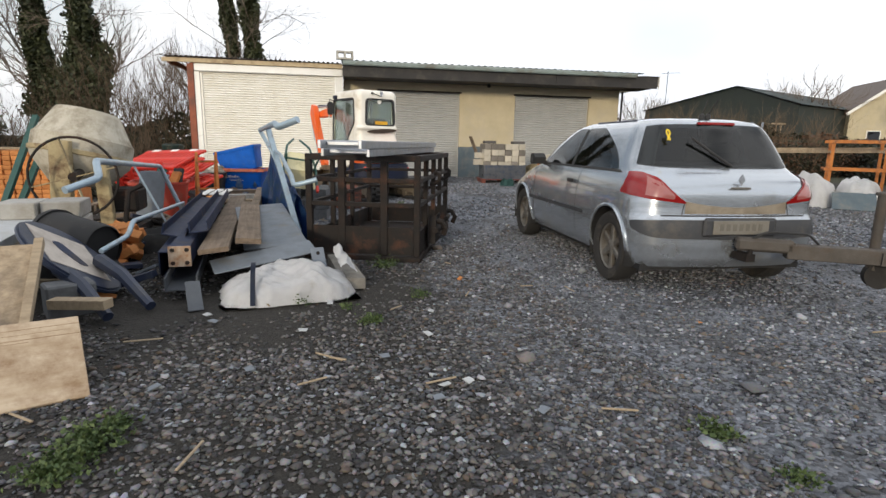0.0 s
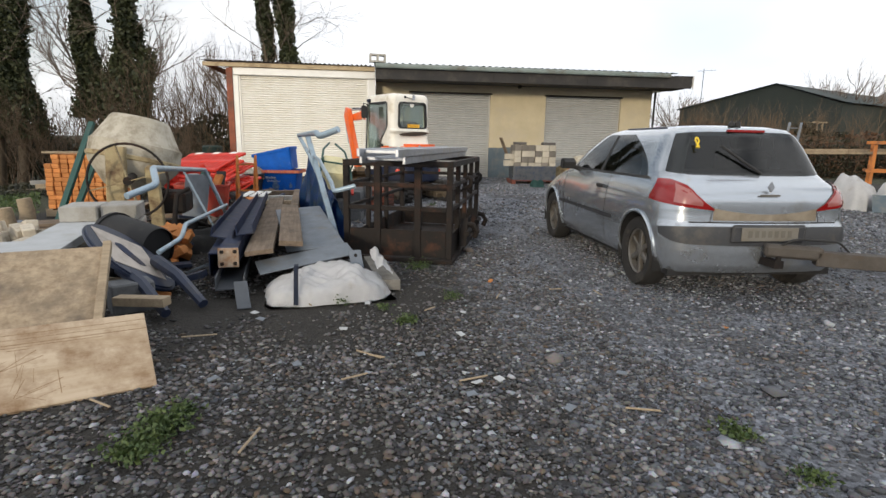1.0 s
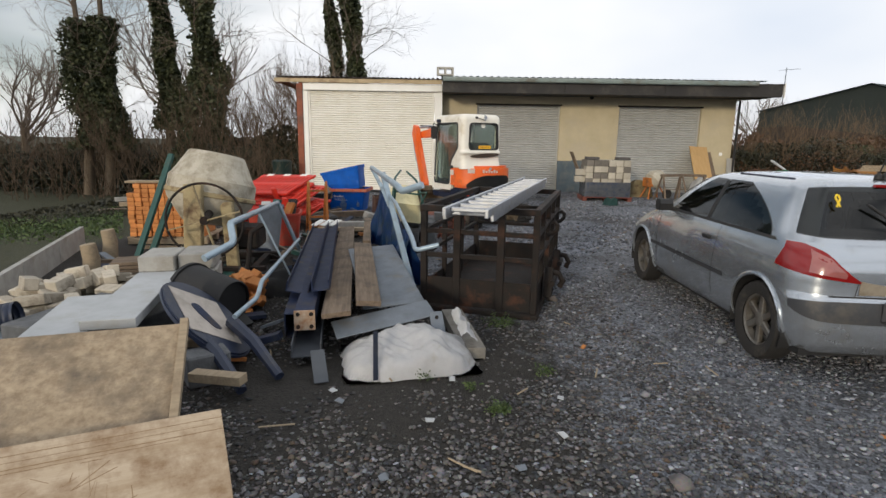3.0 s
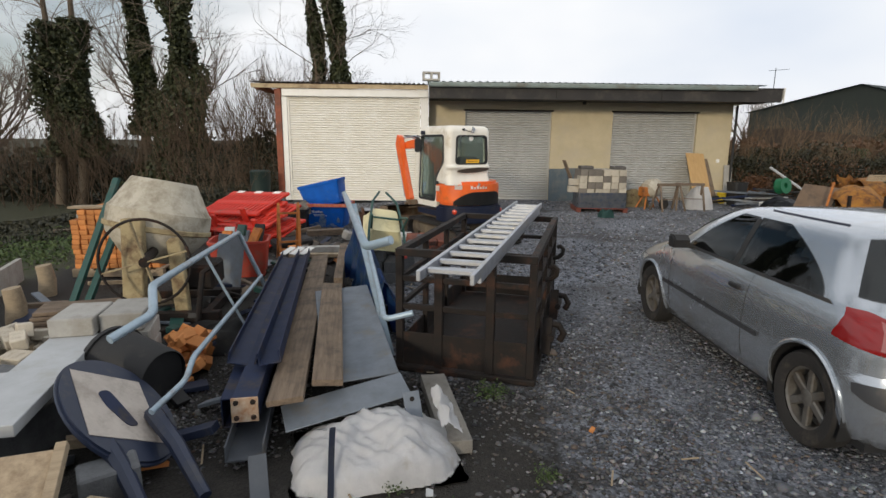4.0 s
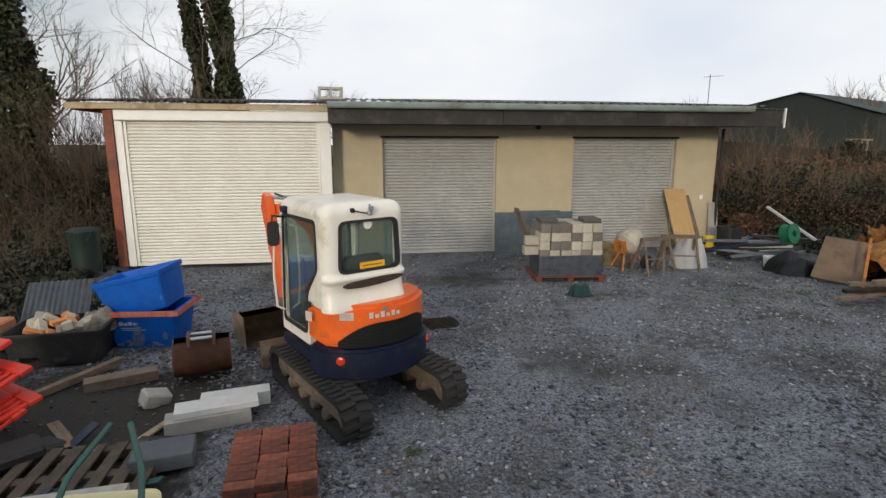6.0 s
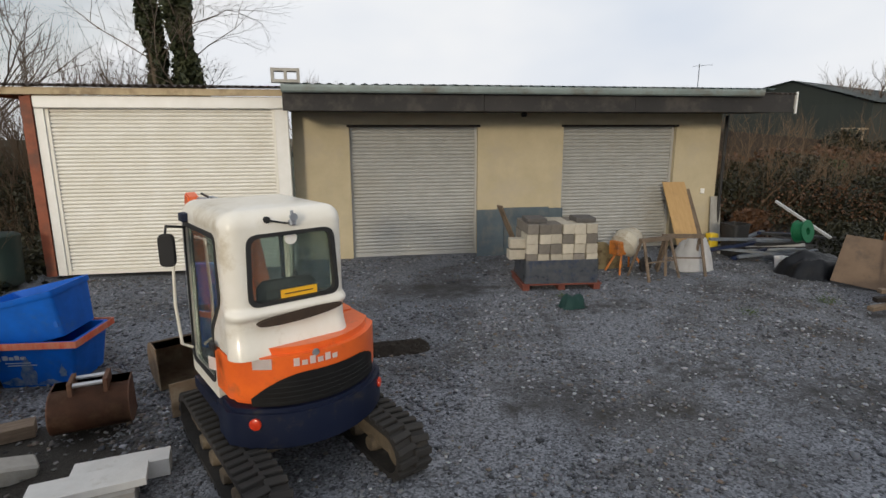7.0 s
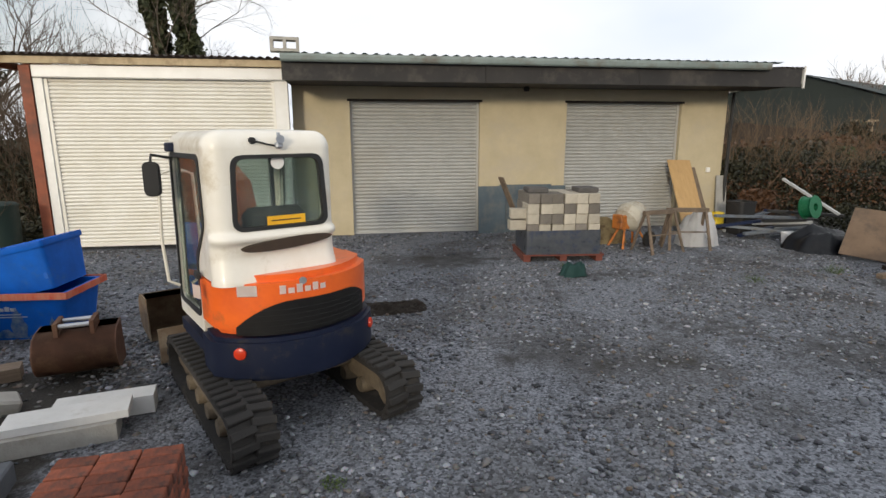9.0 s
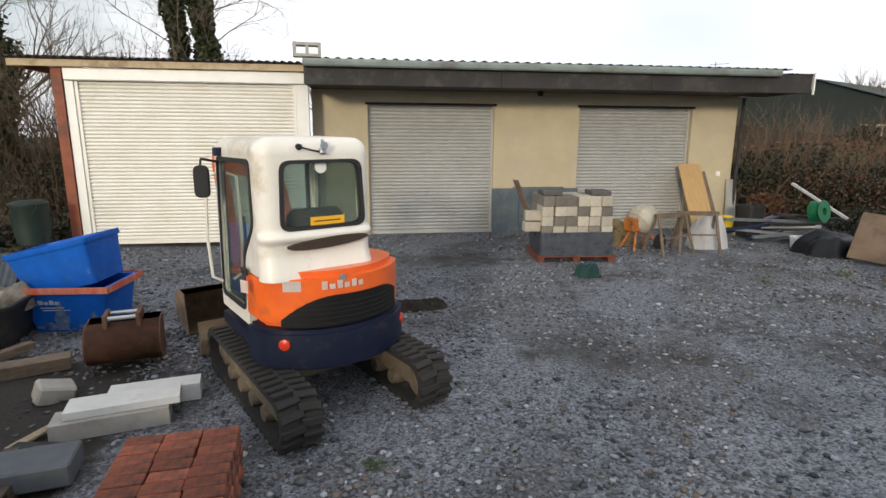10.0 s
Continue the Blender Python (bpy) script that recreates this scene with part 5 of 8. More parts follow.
M_FOAM = mat("white_insulation_board", (0.45, 0.465, 0.48), (0.38, 0.395, 0.405), 4, 0.75, bump=0.15, dirt=(0.38, 0.37, 0.34), dscale=2, damount=0.3)


def quad_board(name, tr, br, tl, thick, material, label, category):
    """A flat board from three of its corners, so many metres thick."""
    tr, br, tl = Vector(tr), Vector(br), Vector(tl)
    x, y = (tl - tr), (br - tr)
    n = x.cross(y).normalized()
    if n.z > 0:
        n = -n
    m = Matrix((x.normalized(), y.normalized(), n)).transposed().to_4x4()
    m.translation = tr
    return solid(name, Shape().box(0, 0, 0, x.length, y.length, thick, None, 0.004), material, label, category, m)


def beam(name, a, b, w, h, material, label, category, roll=0.0, parts=None):
    """A straight length of timber or steel from a to b; parts: the outline of its section."""
    a, b = Vector(a), Vector(b)
    d = (b - a)
    m = Matrix.Translation(a) @ d.to_track_quat("Y", "Z").to_matrix().to_4x4() @ pose(0, 0, 0, 0, roll, 0)
    s = Shape().prism(parts, 0, d.length, "y") if parts else Shape().box(-w / 2, 0, -h / 2, w / 2, d.length, h / 2, None, 0.0025)
    return solid(name, s, material, label, category, m)


def channel(w, h, t=0.008):
    return [(-w / 2, -h / 2), (w / 2, -h / 2), (w / 2, -h / 2 + t), (-w / 2 + t, -h / 2 + t), (-w / 2 + t, h / 2 - t), (w / 2, h / 2 - t), (w / 2, h / 2), (-w / 2, h / 2)]


def bent(pts, r=0.05, n=4):
    """Rounds the corners of a path of tube."""
    pts = [Vector(p) for p in pts]
    out = [pts[0]]
    for p0, p1, p2 in zip(pts, pts[1:], pts[2:]):
        a, b = p0 - p1, p2 - p1
        ra, rb = min(r, a.length * 0.45), min(r, b.length * 0.45)
        a, b = p1 + a.normalized() * ra, p1 + b.normalized() * rb
        out += [a * (1 - k / n) ** 2 + p1 * 2 * (k / n) * (1 - k / n) + b * (k / n) ** 2 for k in range(n + 1)]
    return out + [pts[-1]]


def block_mesh(name, sx, sy, sz, material, bevel=0.006):
    s = Shape().box(-sx / 2, -sy / 2, 0, sx / 2, sy / 2, sz, None, bevel)
    bmesh.ops.recalc_face_normals(s.bm, faces=s.bm.faces)
    me = bpy.data.meshes.new(name)
    s.bm.to_mesh(me)
    s.bm.free()
    me.materials.append(material)
    return me


def piece(name, me, parent, m):
    o = new(name, me)
    o.parent = parent
    o.matrix_basis = m
    return o


rnd = random.Random(5)
# sheets lying against the heap
pine = quad_board("pine_board", (-3.265, 3.44, 0.26), (-3.105, 3.01, 0.004), (-4.995, 2.29, 0.26), 0.028, M_PINE, "scratched pale pine shuttering board lying on its edge", "board")
pine_len, pine_wid = pine.dimensions.x, pine.dimensions.y
M_SCRATCH = mat("dark_scratch", (0.20, 0.125, 0.065), (0.30, 0.20, 0.11), 30, 0.9)
sc_ = random.Random(17)
s = Shape()
for v, u0, u1, w in ((0.045, 0.0, 1.0, 0.003), (0.075, 0.02, 1.0, 0.002), (0.105, 0.0, 1.0, 0.004), (0.122, 0.1, 0.9, 0.0025)):
    s.bar((pine_len * u0, pine_wid * v / 0.46, -0.0002), (pine_len * u1, pine_wid * (v + 0.004) / 0.46, -0.0002), w, 0.001)
for k in range(110):
    u, v = pine_len * (0.18 + 0.8 * sc_.random()), pine_wid * sc_.uniform(0.3, 0.85)
    a, L = sc_.choice((1.45, 1.7, 0.6, 0.2, 2.5)) + sc_.uniform(-0.25, 0.25), sc_.uniform(0.04, 0.19)
    s.bar((u, v, -0.0002), (min(pine_len - 0.02, u + L * math.cos(a)), min(pine_wid - 0.03, v + L * math.sin(a)), -0.0002), sc_.uniform(0.001, 0.0035), 0.001)
tagged(part("scratch", s, M_SCRATCH, pine), "dark saw cuts and scratches", kind="stuff")
ply = quad_board("plywood_sheet", (-3.68, 3.94, 0.55), (-3.42, 3.12, 0.06), (-5.50, 3.45, 0.53), 0.024, M_PLY, "dirty weathered plywood sheet leaning on the heap", "board")
beam("batten", (-3.665, 3.95, 0.565), (-3.40, 3.12, 0.075), 0.045, 0.05, M_WOODPALE, "rough timber batten along the plywood edge", "batten")
beam("timber_offcut", (-3.72, 4.10, 0.14), (-3.36, 4.02, 0.15), 0.09, 0.06, M_WOODPALE, "short pale timber offcut on the heap", "timber")
solid("concrete_block", Shape().box(-0.14, -0.10, 0, 0.14, 0.10, 0.22, None, 0.012), M_GREYBRICK, "grey concrete block standing under the boards", "block", pose(-3.72, 4.32, 0.0, 0, 0, 35))

# insulation slabs
quad_board("insulation_board", (-4.50, 5.66, 0.46), (-4.12, 4.36, 0.44), (-4.84, 5.60, 0.46), 0.07, M_FOAM, "grubby white insulation board lying on the heap", "board")
quad_board("insulation_board", (-4.78, 5.20, 0.36), (-4.52, 4.30, 0.35), (-5.16, 5.08, 0.36), 0.05, M_FOAM, "grubby white insulation board lying on the heap", "board")
solid("foam_pack", Shape().box(-0.5, -0.35, 0, 0.40, 0.55, 0.28, None, 0.01), M_GREYBRICK, "dull grey pack of sheets under the boards", "pack", pose(-4.80, 4.85, 0, 0, 0, -14))


def oval_panel():
    """A navy oval seat back with a pale picture panel and splayed legs, dropped on its side."""
    u_, v_ = Vector((0.525, 0.680, -0.513)).normalized(), Vector((0.602, -0.725, -0.334)).normalized()
    m = Matrix((u_, -v_, u_.cross(-v_))).transposed().to_4x4()
    m.translation = (-3.90, 4.74, 0.335)
    t = thing("seat_back", m, "navy plastic oval seat back with a pale panel", "seat")
    o = [(0.36 * math.cos(a) + 0.03, 0.47 * math.sin(a)) for a in np.linspace(0, math.tau, 36, endpoint=False)]
    part("shell", Shape().prism(o, -0.045, 0.0, "z", None, 0.015), M_NAVYPL, t, smooth=40)
    part("panel", Shape().prism([(-0.218, -0.286), (0.218, -0.286), (0.218, 0.286), (-0.218, 0.286)], 0.001, 0.006, "z"), M_PALEPIC, t, "faded pale picture panel")
    part("mark", Shape().prism(rounded([(-0.10, 0.10), (-0.02, 0.14), (0.03, 0.02), (0.10, -0.16), (0.03, -0.18), (-0.07, -0.02)], 0.04), 0.007, 0.010, "z"), M_BLUEST, t, "plain dark shape")
    part("tag", Shape().box(0.27, -0.20, 0.001, 0.33, -0.12, 0.004), M_STICKER, t)
    mi = m.inverted()
    for a, b in (((-3.72, 4.80, 0.26), (-3.22, 4.30, 0.045)), ((-3.86, 4.52, 0.26), (-3.40, 4.08, 0.045)), ((-3.98, 4.95, 0.20), (-3.66, 4.28, 0.05))):
        a, b = Vector(a), Vector(b)
        mid = (a + b) / 2 + Vector((0, 0, 0.045))
        part("leg", Shape().rod([mi @ a, mi @ mid, mi @ b], 0.055, 8, True, 0.036), M_NAVYPL, t, smooth=True)



oval_panel()

# rubble of broken blocks
rub = block_mesh("rubble_block", 0.21, 0.12, 0.105, M_RUBBLE, 0.007)
spots = [(x, y, z) for z, n in ((0.0, 30), (0.10, 24), (0.20, 14), (0.29, 6)) for x, y in [(rnd.uniform(-0.68, 0.60) * (1 - z * 1.7), rnd.uniform(-0.85, 0.80) * (1 - z * 1.7)) for _ in range(n)]]
for x, y, z in spots:
    o = new("rubble_block", rub)
    o.matrix_basis = pose(-5.55 + x, 5.75 + y, z - 0.005, rnd.uniform(-14, 14), rnd.uniform(-14, 14), rnd.uniform(0, 180)) @ Matrix.Diagonal((rnd.uniform(0.8, 1.25), rnd.uniform(0.8, 1.2), rnd.uniform(0.8, 1.15), 1))
    tagged(o, "rough broken buff concrete block in the rubble heap", "block", "rubble heap")
quad_board("slate_panel", (-5.35, 5.10, 0.22), (-4.95, 4.60, 0.16), (-5.80, 4.85, 0.2), 0.02, M_GALV, "pale blue grey panel lying by the rubble", "panel")
s = Shape().lathe([(r, -0.6 + 0.042 * k + d) for k in range(26) for r, d in ((0.11, 0), (0.12, 0.012), (0.12, 0.03))], 14, pose(0, 0, 0, 0, 90, 0), False)
solid("ribbed_pipe", s, M_NAVYPL, "dark blue ribbed drainage pipe lying on the soil", "pipe", pose(-5.85, 4.70, 0.20, 0, -8, 20), smooth=40)

# low wall of gravel boards with stub posts
for k in range(3):
    a, b = Vector((-6.20, 5.30)), Vector((-7.60, 9.0))
    p, q = a + (b - a) * (k / 3 + 0.004), a + (b - a) * ((k + 1) / 3 - 0.004)
    beam("gravel_board", (p.x, p.y, 0.14), (q.x, q.y, 0.14), 0.06, 0.32, M_CONC, "pale concrete gravel board edging the grass", "gravel board")
for p in ((-6.35, 7.2), (-6.75, 8.25)):
    solid("stub_post", Shape().rod([(0, 0, -0.05), (0.02, 0.01, 0.2), (0.0, 0, 0.38)], 0.10, 10, True, 0.085), M_WOODPALE, "short cut timber post in the ground", "post", pose(p[0], p[1], 0), smooth=40)
# slates and dark boards
for k in range(6):
    beam("dark_board", (-5.98 + 0.02 * k, 6.75 + 0.03 * k, 0.03 + 0.042 * k), (-5.15, 7.25 - 0.02 * k, 0.03 + 0.042 * k), 0.46 - 0.02 * k, 0.035, M_WOOD, "dark wet board in a low stack", "board")

# lintel blocks
lint = block_mesh("lintel_block", 0.30, 0.44, 0.14, M_CONC, 0.008)
for x, y, z, w in ((0, 0, 0.46, 0), (0.31, 0.05, 0.46, 1), (0.02, 0.02, 0.31, 2), (0.33, 0.04, 0.31, 1), (0.0, 0.05, 0.16, 0), (0.32, 0.03, 0.16, 2), (0.02, 0, 0.01, 0), (0.33, 0, 0.01, 0)):
    o = new("lintel_block", lint)
    o.matrix_basis = pose(-4.72 + x * 0.98 - y * 0.2, 5.78 + y + x * 0.25, z, 0, 0, 14 + rnd.uniform(-3, 3))
    tagged(o, "pale concrete lintel block in a small stack", "block", "lintel stack")
for k in range(9):
    o = new("clay_brick", block_mesh("clay_brick", 0.215, 0.10, 0.065, M_CLAY, 0.006) if k == 0 else bpy.data.meshes["clay_brick"])
    o.matrix_basis = pose(-4.15 + rnd.uniform(-0.16, 0.16), 5.65 + rnd.uniform(-0.16, 0.16), 0.07 * (k // 4), rnd.uniform(-10, 10), rnd.uniform(-10, 10), rnd.uniform(0, 180))
    tagged(o, "loose orange clay brick dropped in the heap", "brick", "loose bricks")
s = Shape().lathe([(0.17, 0.0), (0.18, 0.01), (0.225, 0.42), (0.24, 0.42), (0.24, 0.45), (0.215, 0.45), (0.17, 0.03)], 26, None, False)
s.bm.faces.new([v for v in s.bm.verts if abs(v.co.z - 0.03) < 1e-6])
solid("black_bucket", s, M_BLACKPL, "black rubber builder's bucket lying on its side", "bucket", pose(-3.90, 5.32, 0.25, 85, 0, -112) @ Matrix.Diagonal((1.12, 1.12, 1.12, 1)), smooth=40)

# handrail frames
ra = thing("handrail", pose(0, 0, 0), "pale grey steel stair handrail dumped on the heap", "handrail", "dumped handrails")
part("top_rail", Shape().rod(bent([(-3.82, 4.62, 0.80), (-3.70, 4.88, 0.87), (-3.80, 5.09, 0.985), (-4.36, 8.25, 0.80), (-4.09, 8.40, 0.02)]), 0.027, 10), M_RAIL, ra, smooth=True)
part("lower_rail", Shape().rod(bent([(-3.62, 4.60, 0.37), (-3.55, 4.90, 0.43), (-3.56, 5.05, 0.52), (-3.98, 7.85, 0.36), (-4.16, 8.36, 0.22)]), 0.019, 10), M_RAIL, ra, smooth=True)
part("strut", Shape().bar((-4.05, 6.50, 0.90), (-3.74, 6.62, 0.12), 0.05, 0.02), M_RAIL, ra)
rb = thing("handrail", pose(0, 0, 0), "pale grey steel stair handrail leaning on the heap", "handrail", "dumped handrails")
part("top_rail", Shape().rod(bent([(-2.26, 4.88, 1.33), (-2.42, 4.97, 1.27), (-2.46, 5.10, 1.30), (-3.05, 8.17, 1.30), (-2.88, 7.97, 1.03), (-2.62, 7.60, 0.50)]), 0.027, 10), M_RAIL, rb, smooth=True)
part("lower_rail", Shape().rod(bent([(-2.13, 4.90, 0.87), (-2.31, 4.92, 0.82), (-2.35, 5.15, 0.88), (-2.58, 6.40, 1.02), (-2.82, 7.40, 1.10)]), 0.019, 10), M_RAIL, rb, smooth=True)
part("strut", Shape().bar((-2.78, 7.0, 1.30), (-2.36, 6.20, 0.05), 0.06, 0.02), M_RAIL, rb)

# steel and timber lengths
beam("box_section", (-3.16, 4.80, 0.285), (-3.86, 9.05, 0.24), 0.15, 0.15, M_BLUEST, "dark steel box section with a rusty end plate", "steel beam")
bx = Shape().box(-0.08, -0.012, -0.08, 0.08, 0.0, 0.08, None, 0.003)
ep = solid("end_plate", bx, mat("rust_stained_plate", (0.50, 0.42, 0.33), (0.30, 0.15, 0.07), 14, 0.8, 0.1, bump=0.3), "pale rust-stained end plate on the box section", "plate", pose(-3.158, 4.795, 0.285, 0, 0, 9))
for x, z in ((-0.05, -0.05), (0.05, -0.05), (-0.05, 0.05), (0.05, 0.05)):
    part("bolt", Shape().lathe([(0.017, 0), (0.015, 0.010), (0.006, 0.011)], 8, pose(x, -0.012, z, 90, 0, 0)), M_RUSTY, ep)
for a, b, w, r in (((-3.34, 5.30, 0.40), (-3.99, 9.15, 0.33), 0.19, -78), ((-3.12, 5.20, 0.45), (-3.80, 9.25, 0.36), 0.15, -96), ((-3.30, 4.90, 0.20), (-4.05, 8.9, 0.16), 0.2, 0)):
    beam("steel_channel", a, b, w, 0.10, M_BLUEST, "blue-black steel channel lying in a bundle", "steel beam", r, channel(0.09, w))
beam("scaffold_plank", (-2.92, 4.82, 0.32), (-3.57, 9.2, 0.30), 0.225, 0.04, M_WOOD, "weathered brown scaffold plank on the steel", "plank", -6)
beam("short_plank", (-2.69, 5.00, 0.36), (-3.05, 7.22, 0.42), 0.20, 0.045, M_WOOD, "short weathered plank lying on the grey plate", "plank", 4)
beam("timber_baulk", (-3.05, 7.6, 0.30), (-3.30, 9.6, 0.32), 0.1, 0.2, M_WOOD, "dark rotten timber baulk on the heap", "timber")
quad_board("steel_plate", (-2.68, 7.20, 0.43), (-2.25, 5.32, 0.29), (-3.20, 7.08, 0.39), 0.012, M_GALV, "grey galvanised steel plate lying over beams", "plate")
quad_board("plate_flange", (-2.23, 5.25, 0.325), (-2.16, 5.02, 0.265), (-2.97, 4.92, 0.205), 0.012, M_GALV, "folded flange of grey galvanised steel", "plate")
beam("steel_channel", (-3.10, 4.58, 0.12), (-3.62, 7.4, 0.12), 0.2, 0.10, M_DKGALV, "grey steel channel open upwards below the box section", "steel beam", -90, channel(0.10, 0.22, 0.01))
lg = beam("lug_plate", (-2.15, 5.0, 0.30), (-2.10, 4.86, 0.06), 0.11, 0.012, M_GALV, "drilled steel lug plate hanging beside the bag", "plate")
for d in (0.05, 0.20):
    part("bolt_hole", Shape().lathe([(0.016, 0.0), (0.016, 0.003)], 12, pose(0, d, 0.0065)), M_RUSTY, lg)
beam("lug_plate", (-3.00, 4.50, 0.16), (-2.93, 4.30, 0.0), 0.10, 0.012, M_DKGALV, "drilled steel lug plate standing on the soil", "plate")
beam("tile_batten", (-3.6, 6.2, 0.20), (-4.15, 9.3, 0.22), 0.10, 0.03, M_WOODPALE, "pale slatted timber length beside the steel", "timber")


def crumpled(name, sx, sy, h, seed, material, label, category, m, nu=26, nv=22, amp=0.06, crease=0.02):
    """A soft sack: a domed sheet with creases, closed underneath."""
    def f(u, v):
        x, y = (u - 0.5) * 2, (v - 0.5) * 2
        r = min(1.0, (abs(x) ** 3 + abs(y) ** 3) ** (1 / 3))
        edge = max(0.0, 1 - r ** 4)
        n = noise.noise((x * 2.2 + seed, y * 2.2, 0)) + 0.6 * abs(noise.noise((x * 5 + seed, y * 4, 4)))
        return (x * sx / 2 * (1 + 0.08 * n), y * sy / 2 * (1 + 0.08 * n), max(0.0, h * edge ** 0.6 * (0.75 + 0.35 * noise.noise((x * 1.3, y * 1.3, seed))) + amp * n * edge + crease * edge ** 0.5 * (0.5 - abs(noise.noise((x * 4.5 + y * 3 + seed, y * 2.2, 9))) * 2 - 0.6 * abs(noise.noise((x * 9 - y * 6, y * 8 + seed, 3))))))
    return solid(name, Shape().grid(nu, nv, f, 0.004), material, label, category, m, smooth=60)


bag = crumpled("builders_bag", 0.98, 0.74, 0.25, 3.0, M_BAG, "crumpled white woven builder's bag under scrap steel", "bag", pose(-2.36, 4.74, 0.0, 0, 0, 12), 70, 56, 0.045, 0.014)
part("strap", Shape().grid(1, 12, lambda u, v: (-0.30 + 0.035 * u + 0.03 * v, -0.385 + 0.30 * v, 0.02 + 0.25 * math.sin(v * 1.5)), 0.004), M_NAVYPL, bag, "dark webbing strap")
part("flap", Shape().grid(14, 10, lambda u, v: (0.40 + 0.13 * u + 0.03 * noise.noise((u * 4, v * 5, 1)), -0.10 + 0.34 * v, 0.02 + 0.30 * (1 - 0.6 * abs(u - 0.3)) * (0.7 + 0.3 * v) + 0.04 * noise.noise((u * 6, v * 4, 8))), 0.005), M_BAG, bag, "loose white flap standing up", smooth=60)
beam("concrete_plank", (-2.0, 5.72, 0.05), (-1.85, 4.74, 0.05), 0.19, 0.09, M_DAMPCONC, "weathered damp concrete lintel lying on gravel", "lintel")

# blue tarpaulin stuffed beside the cage
def tarp():
    """A tarpaulin thrown over scrap: it hangs from an uneven ridge in sharp pleats."""
    a, b = Vector((-2.96, 8.45, 0.98)), Vector((-2.46, 6.75, 0.62))
    side = Vector((0.93, 0.36, 0.0))

    def f(u, v):
        p = a.lerp(b, u)
        w = (v - 0.42) * 2
        pleat = 0.10 * abs(math.sin(u * 23 + 2.2 * math.sin(u * 7))) + 0.14 * noise.noise((u * 9, v * 4, 2))
        dip = 0.16 * math.sin(u * math.pi * 2.2) ** 2 * math.exp(-abs(w) * 3)
        q = p + side * (w * (0.17 + 0.10 * noise.noise((u * 3, 5, 1))) + pleat * abs(w))
        return (q.x, q.y + 0.05 * noise.noise((u * 6, v * 6, 8)), max(0.015, p.z * (1 - abs(w) ** 1.25) - dip + 0.10 * noise.noise((u * 5, v * 5, 3)) + 0.05 * abs(noise.noise((u * 14, v * 9, 3)))))
    return solid("tarpaulin", Shape().grid(80, 30, f, 0.004), M_TARP, "crumpled blue tarpaulin thrown over scrap", "tarpaulin", smooth=40)


tarp()

# ---- concrete mixer ----
def mixer():
    t = thing("concrete_mixer", pose(-5.03, 7.60, 0, 0, 0, 6), "cement-crusted concrete mixer with hand tilting wheel", "mixer")
    dm = pose(0.02, 0.10, 1.03, -8, 10, 0) @ Matrix.Diagonal((0.885, 0.885, 0.98, 1))
    d = part("drum", Shape().lathe([(0.30, -0.46), (0.33, -0.45), (0.57, -0.18), (0.595, -0.10), (0.59, 0.10), (0.55, 0.14), (0.38, 0.43), (0.36, 0.445), (0.34, 0.40), (0.10, 0.36)], 22, dm), mat("grey_crusted_drum", (0.50, 0.46, 0.385), (0.40, 0.365, 0.29), 4, 0.9, bump=0.5, bscale=35, dirt=(0.19, 0.16, 0.11), dscale=2.5, damount=0.4), t, "grey drum caked in old cement", smooth=25)
    part("rim_band", Shape().lathe([(0.60, -0.12), (0.612, -0.11), (0.612, -0.07), (0.60, -0.06)], 30, dm, False), M_MIXFR, d)
    part("yoke", Shape().bar((-0.06, -0.52, 0.10), (-0.02, -0.46, 1.12), 0.20, 0.12, 0.01).bar((0.35, -0.35, 0.05), (0.30, -0.30, 0.9), 0.14, 0.1, 0.01), M_MIXFR, t, "crusted yellow steel yoke")
    part("engine_box", Shape().box(0.20, -0.15, 0.28, 0.62, 0.30, 0.56, None, 0.03), M_RUSTY, t, "rusty engine cover")
    part("base_frame", Shape().bar((-0.6, -0.45, 0.08), (0.75, -0.45, 0.08), 0.10).bar((-0.6, 0.45, 0.08), (0.75, 0.45, 0.08), 0.10).bar((0.6, -0.4, 0.08), (0.6, 0.4, 0.08), 0.08), M_RUSTY, t)
    w = part("tilting_wheel", Shape().rod([(0.42 * math.cos(a) + 0.18, -0.78, 0.74 + 0.42 * math.sin(a)) for a in np.linspace(0, math.tau, 37)], 0.014, 6, False), M_RUSTY, t, "thin rusty hand wheel", smooth=True)
    for a in (15, 105, 195, 285):
        part("spoke", Shape().bar((0.18, -0.77, 0.74), (0.18 + 0.41 * math.cos(radians(a)), -0.77, 0.74 + 0.41 * math.sin(radians(a))), 0.05, 0.012), M_MIXFR, w)
    part("hub", Shape().rod([(0.18, -0.80, 0.74), (0.10, -0.35, 0.76)], 0.05, 10), M_RUSTY, w)
    part("tow_leg", Shape().rod([(0.55, -0.6, 0.0), (0.60, -0.45, 0.55), (0.72, -0.35, 0.62)], 0.03, 8), M_RUSTY, t, smooth=True)


mixer()
for dx in (0, 0.14):
    beam("green_post", (-6.02 + dx, 7.55 + dx * 0.3, 0.02), (-5.92 + dx, 8.55 + dx, 1.42 - dx * 0.4), 0.075, 0.05, M_GREENST, "dark green steel fence post leaning on bricks", "post")
quad_board("grey_sheet", (-4.35, 8.45, 0.72), (-4.35, 8.30, 0.05), (-4.75, 8.75, 0.75), 0.01, M_GALV, "bent grey metal sheet behind the mixer", "sheet")

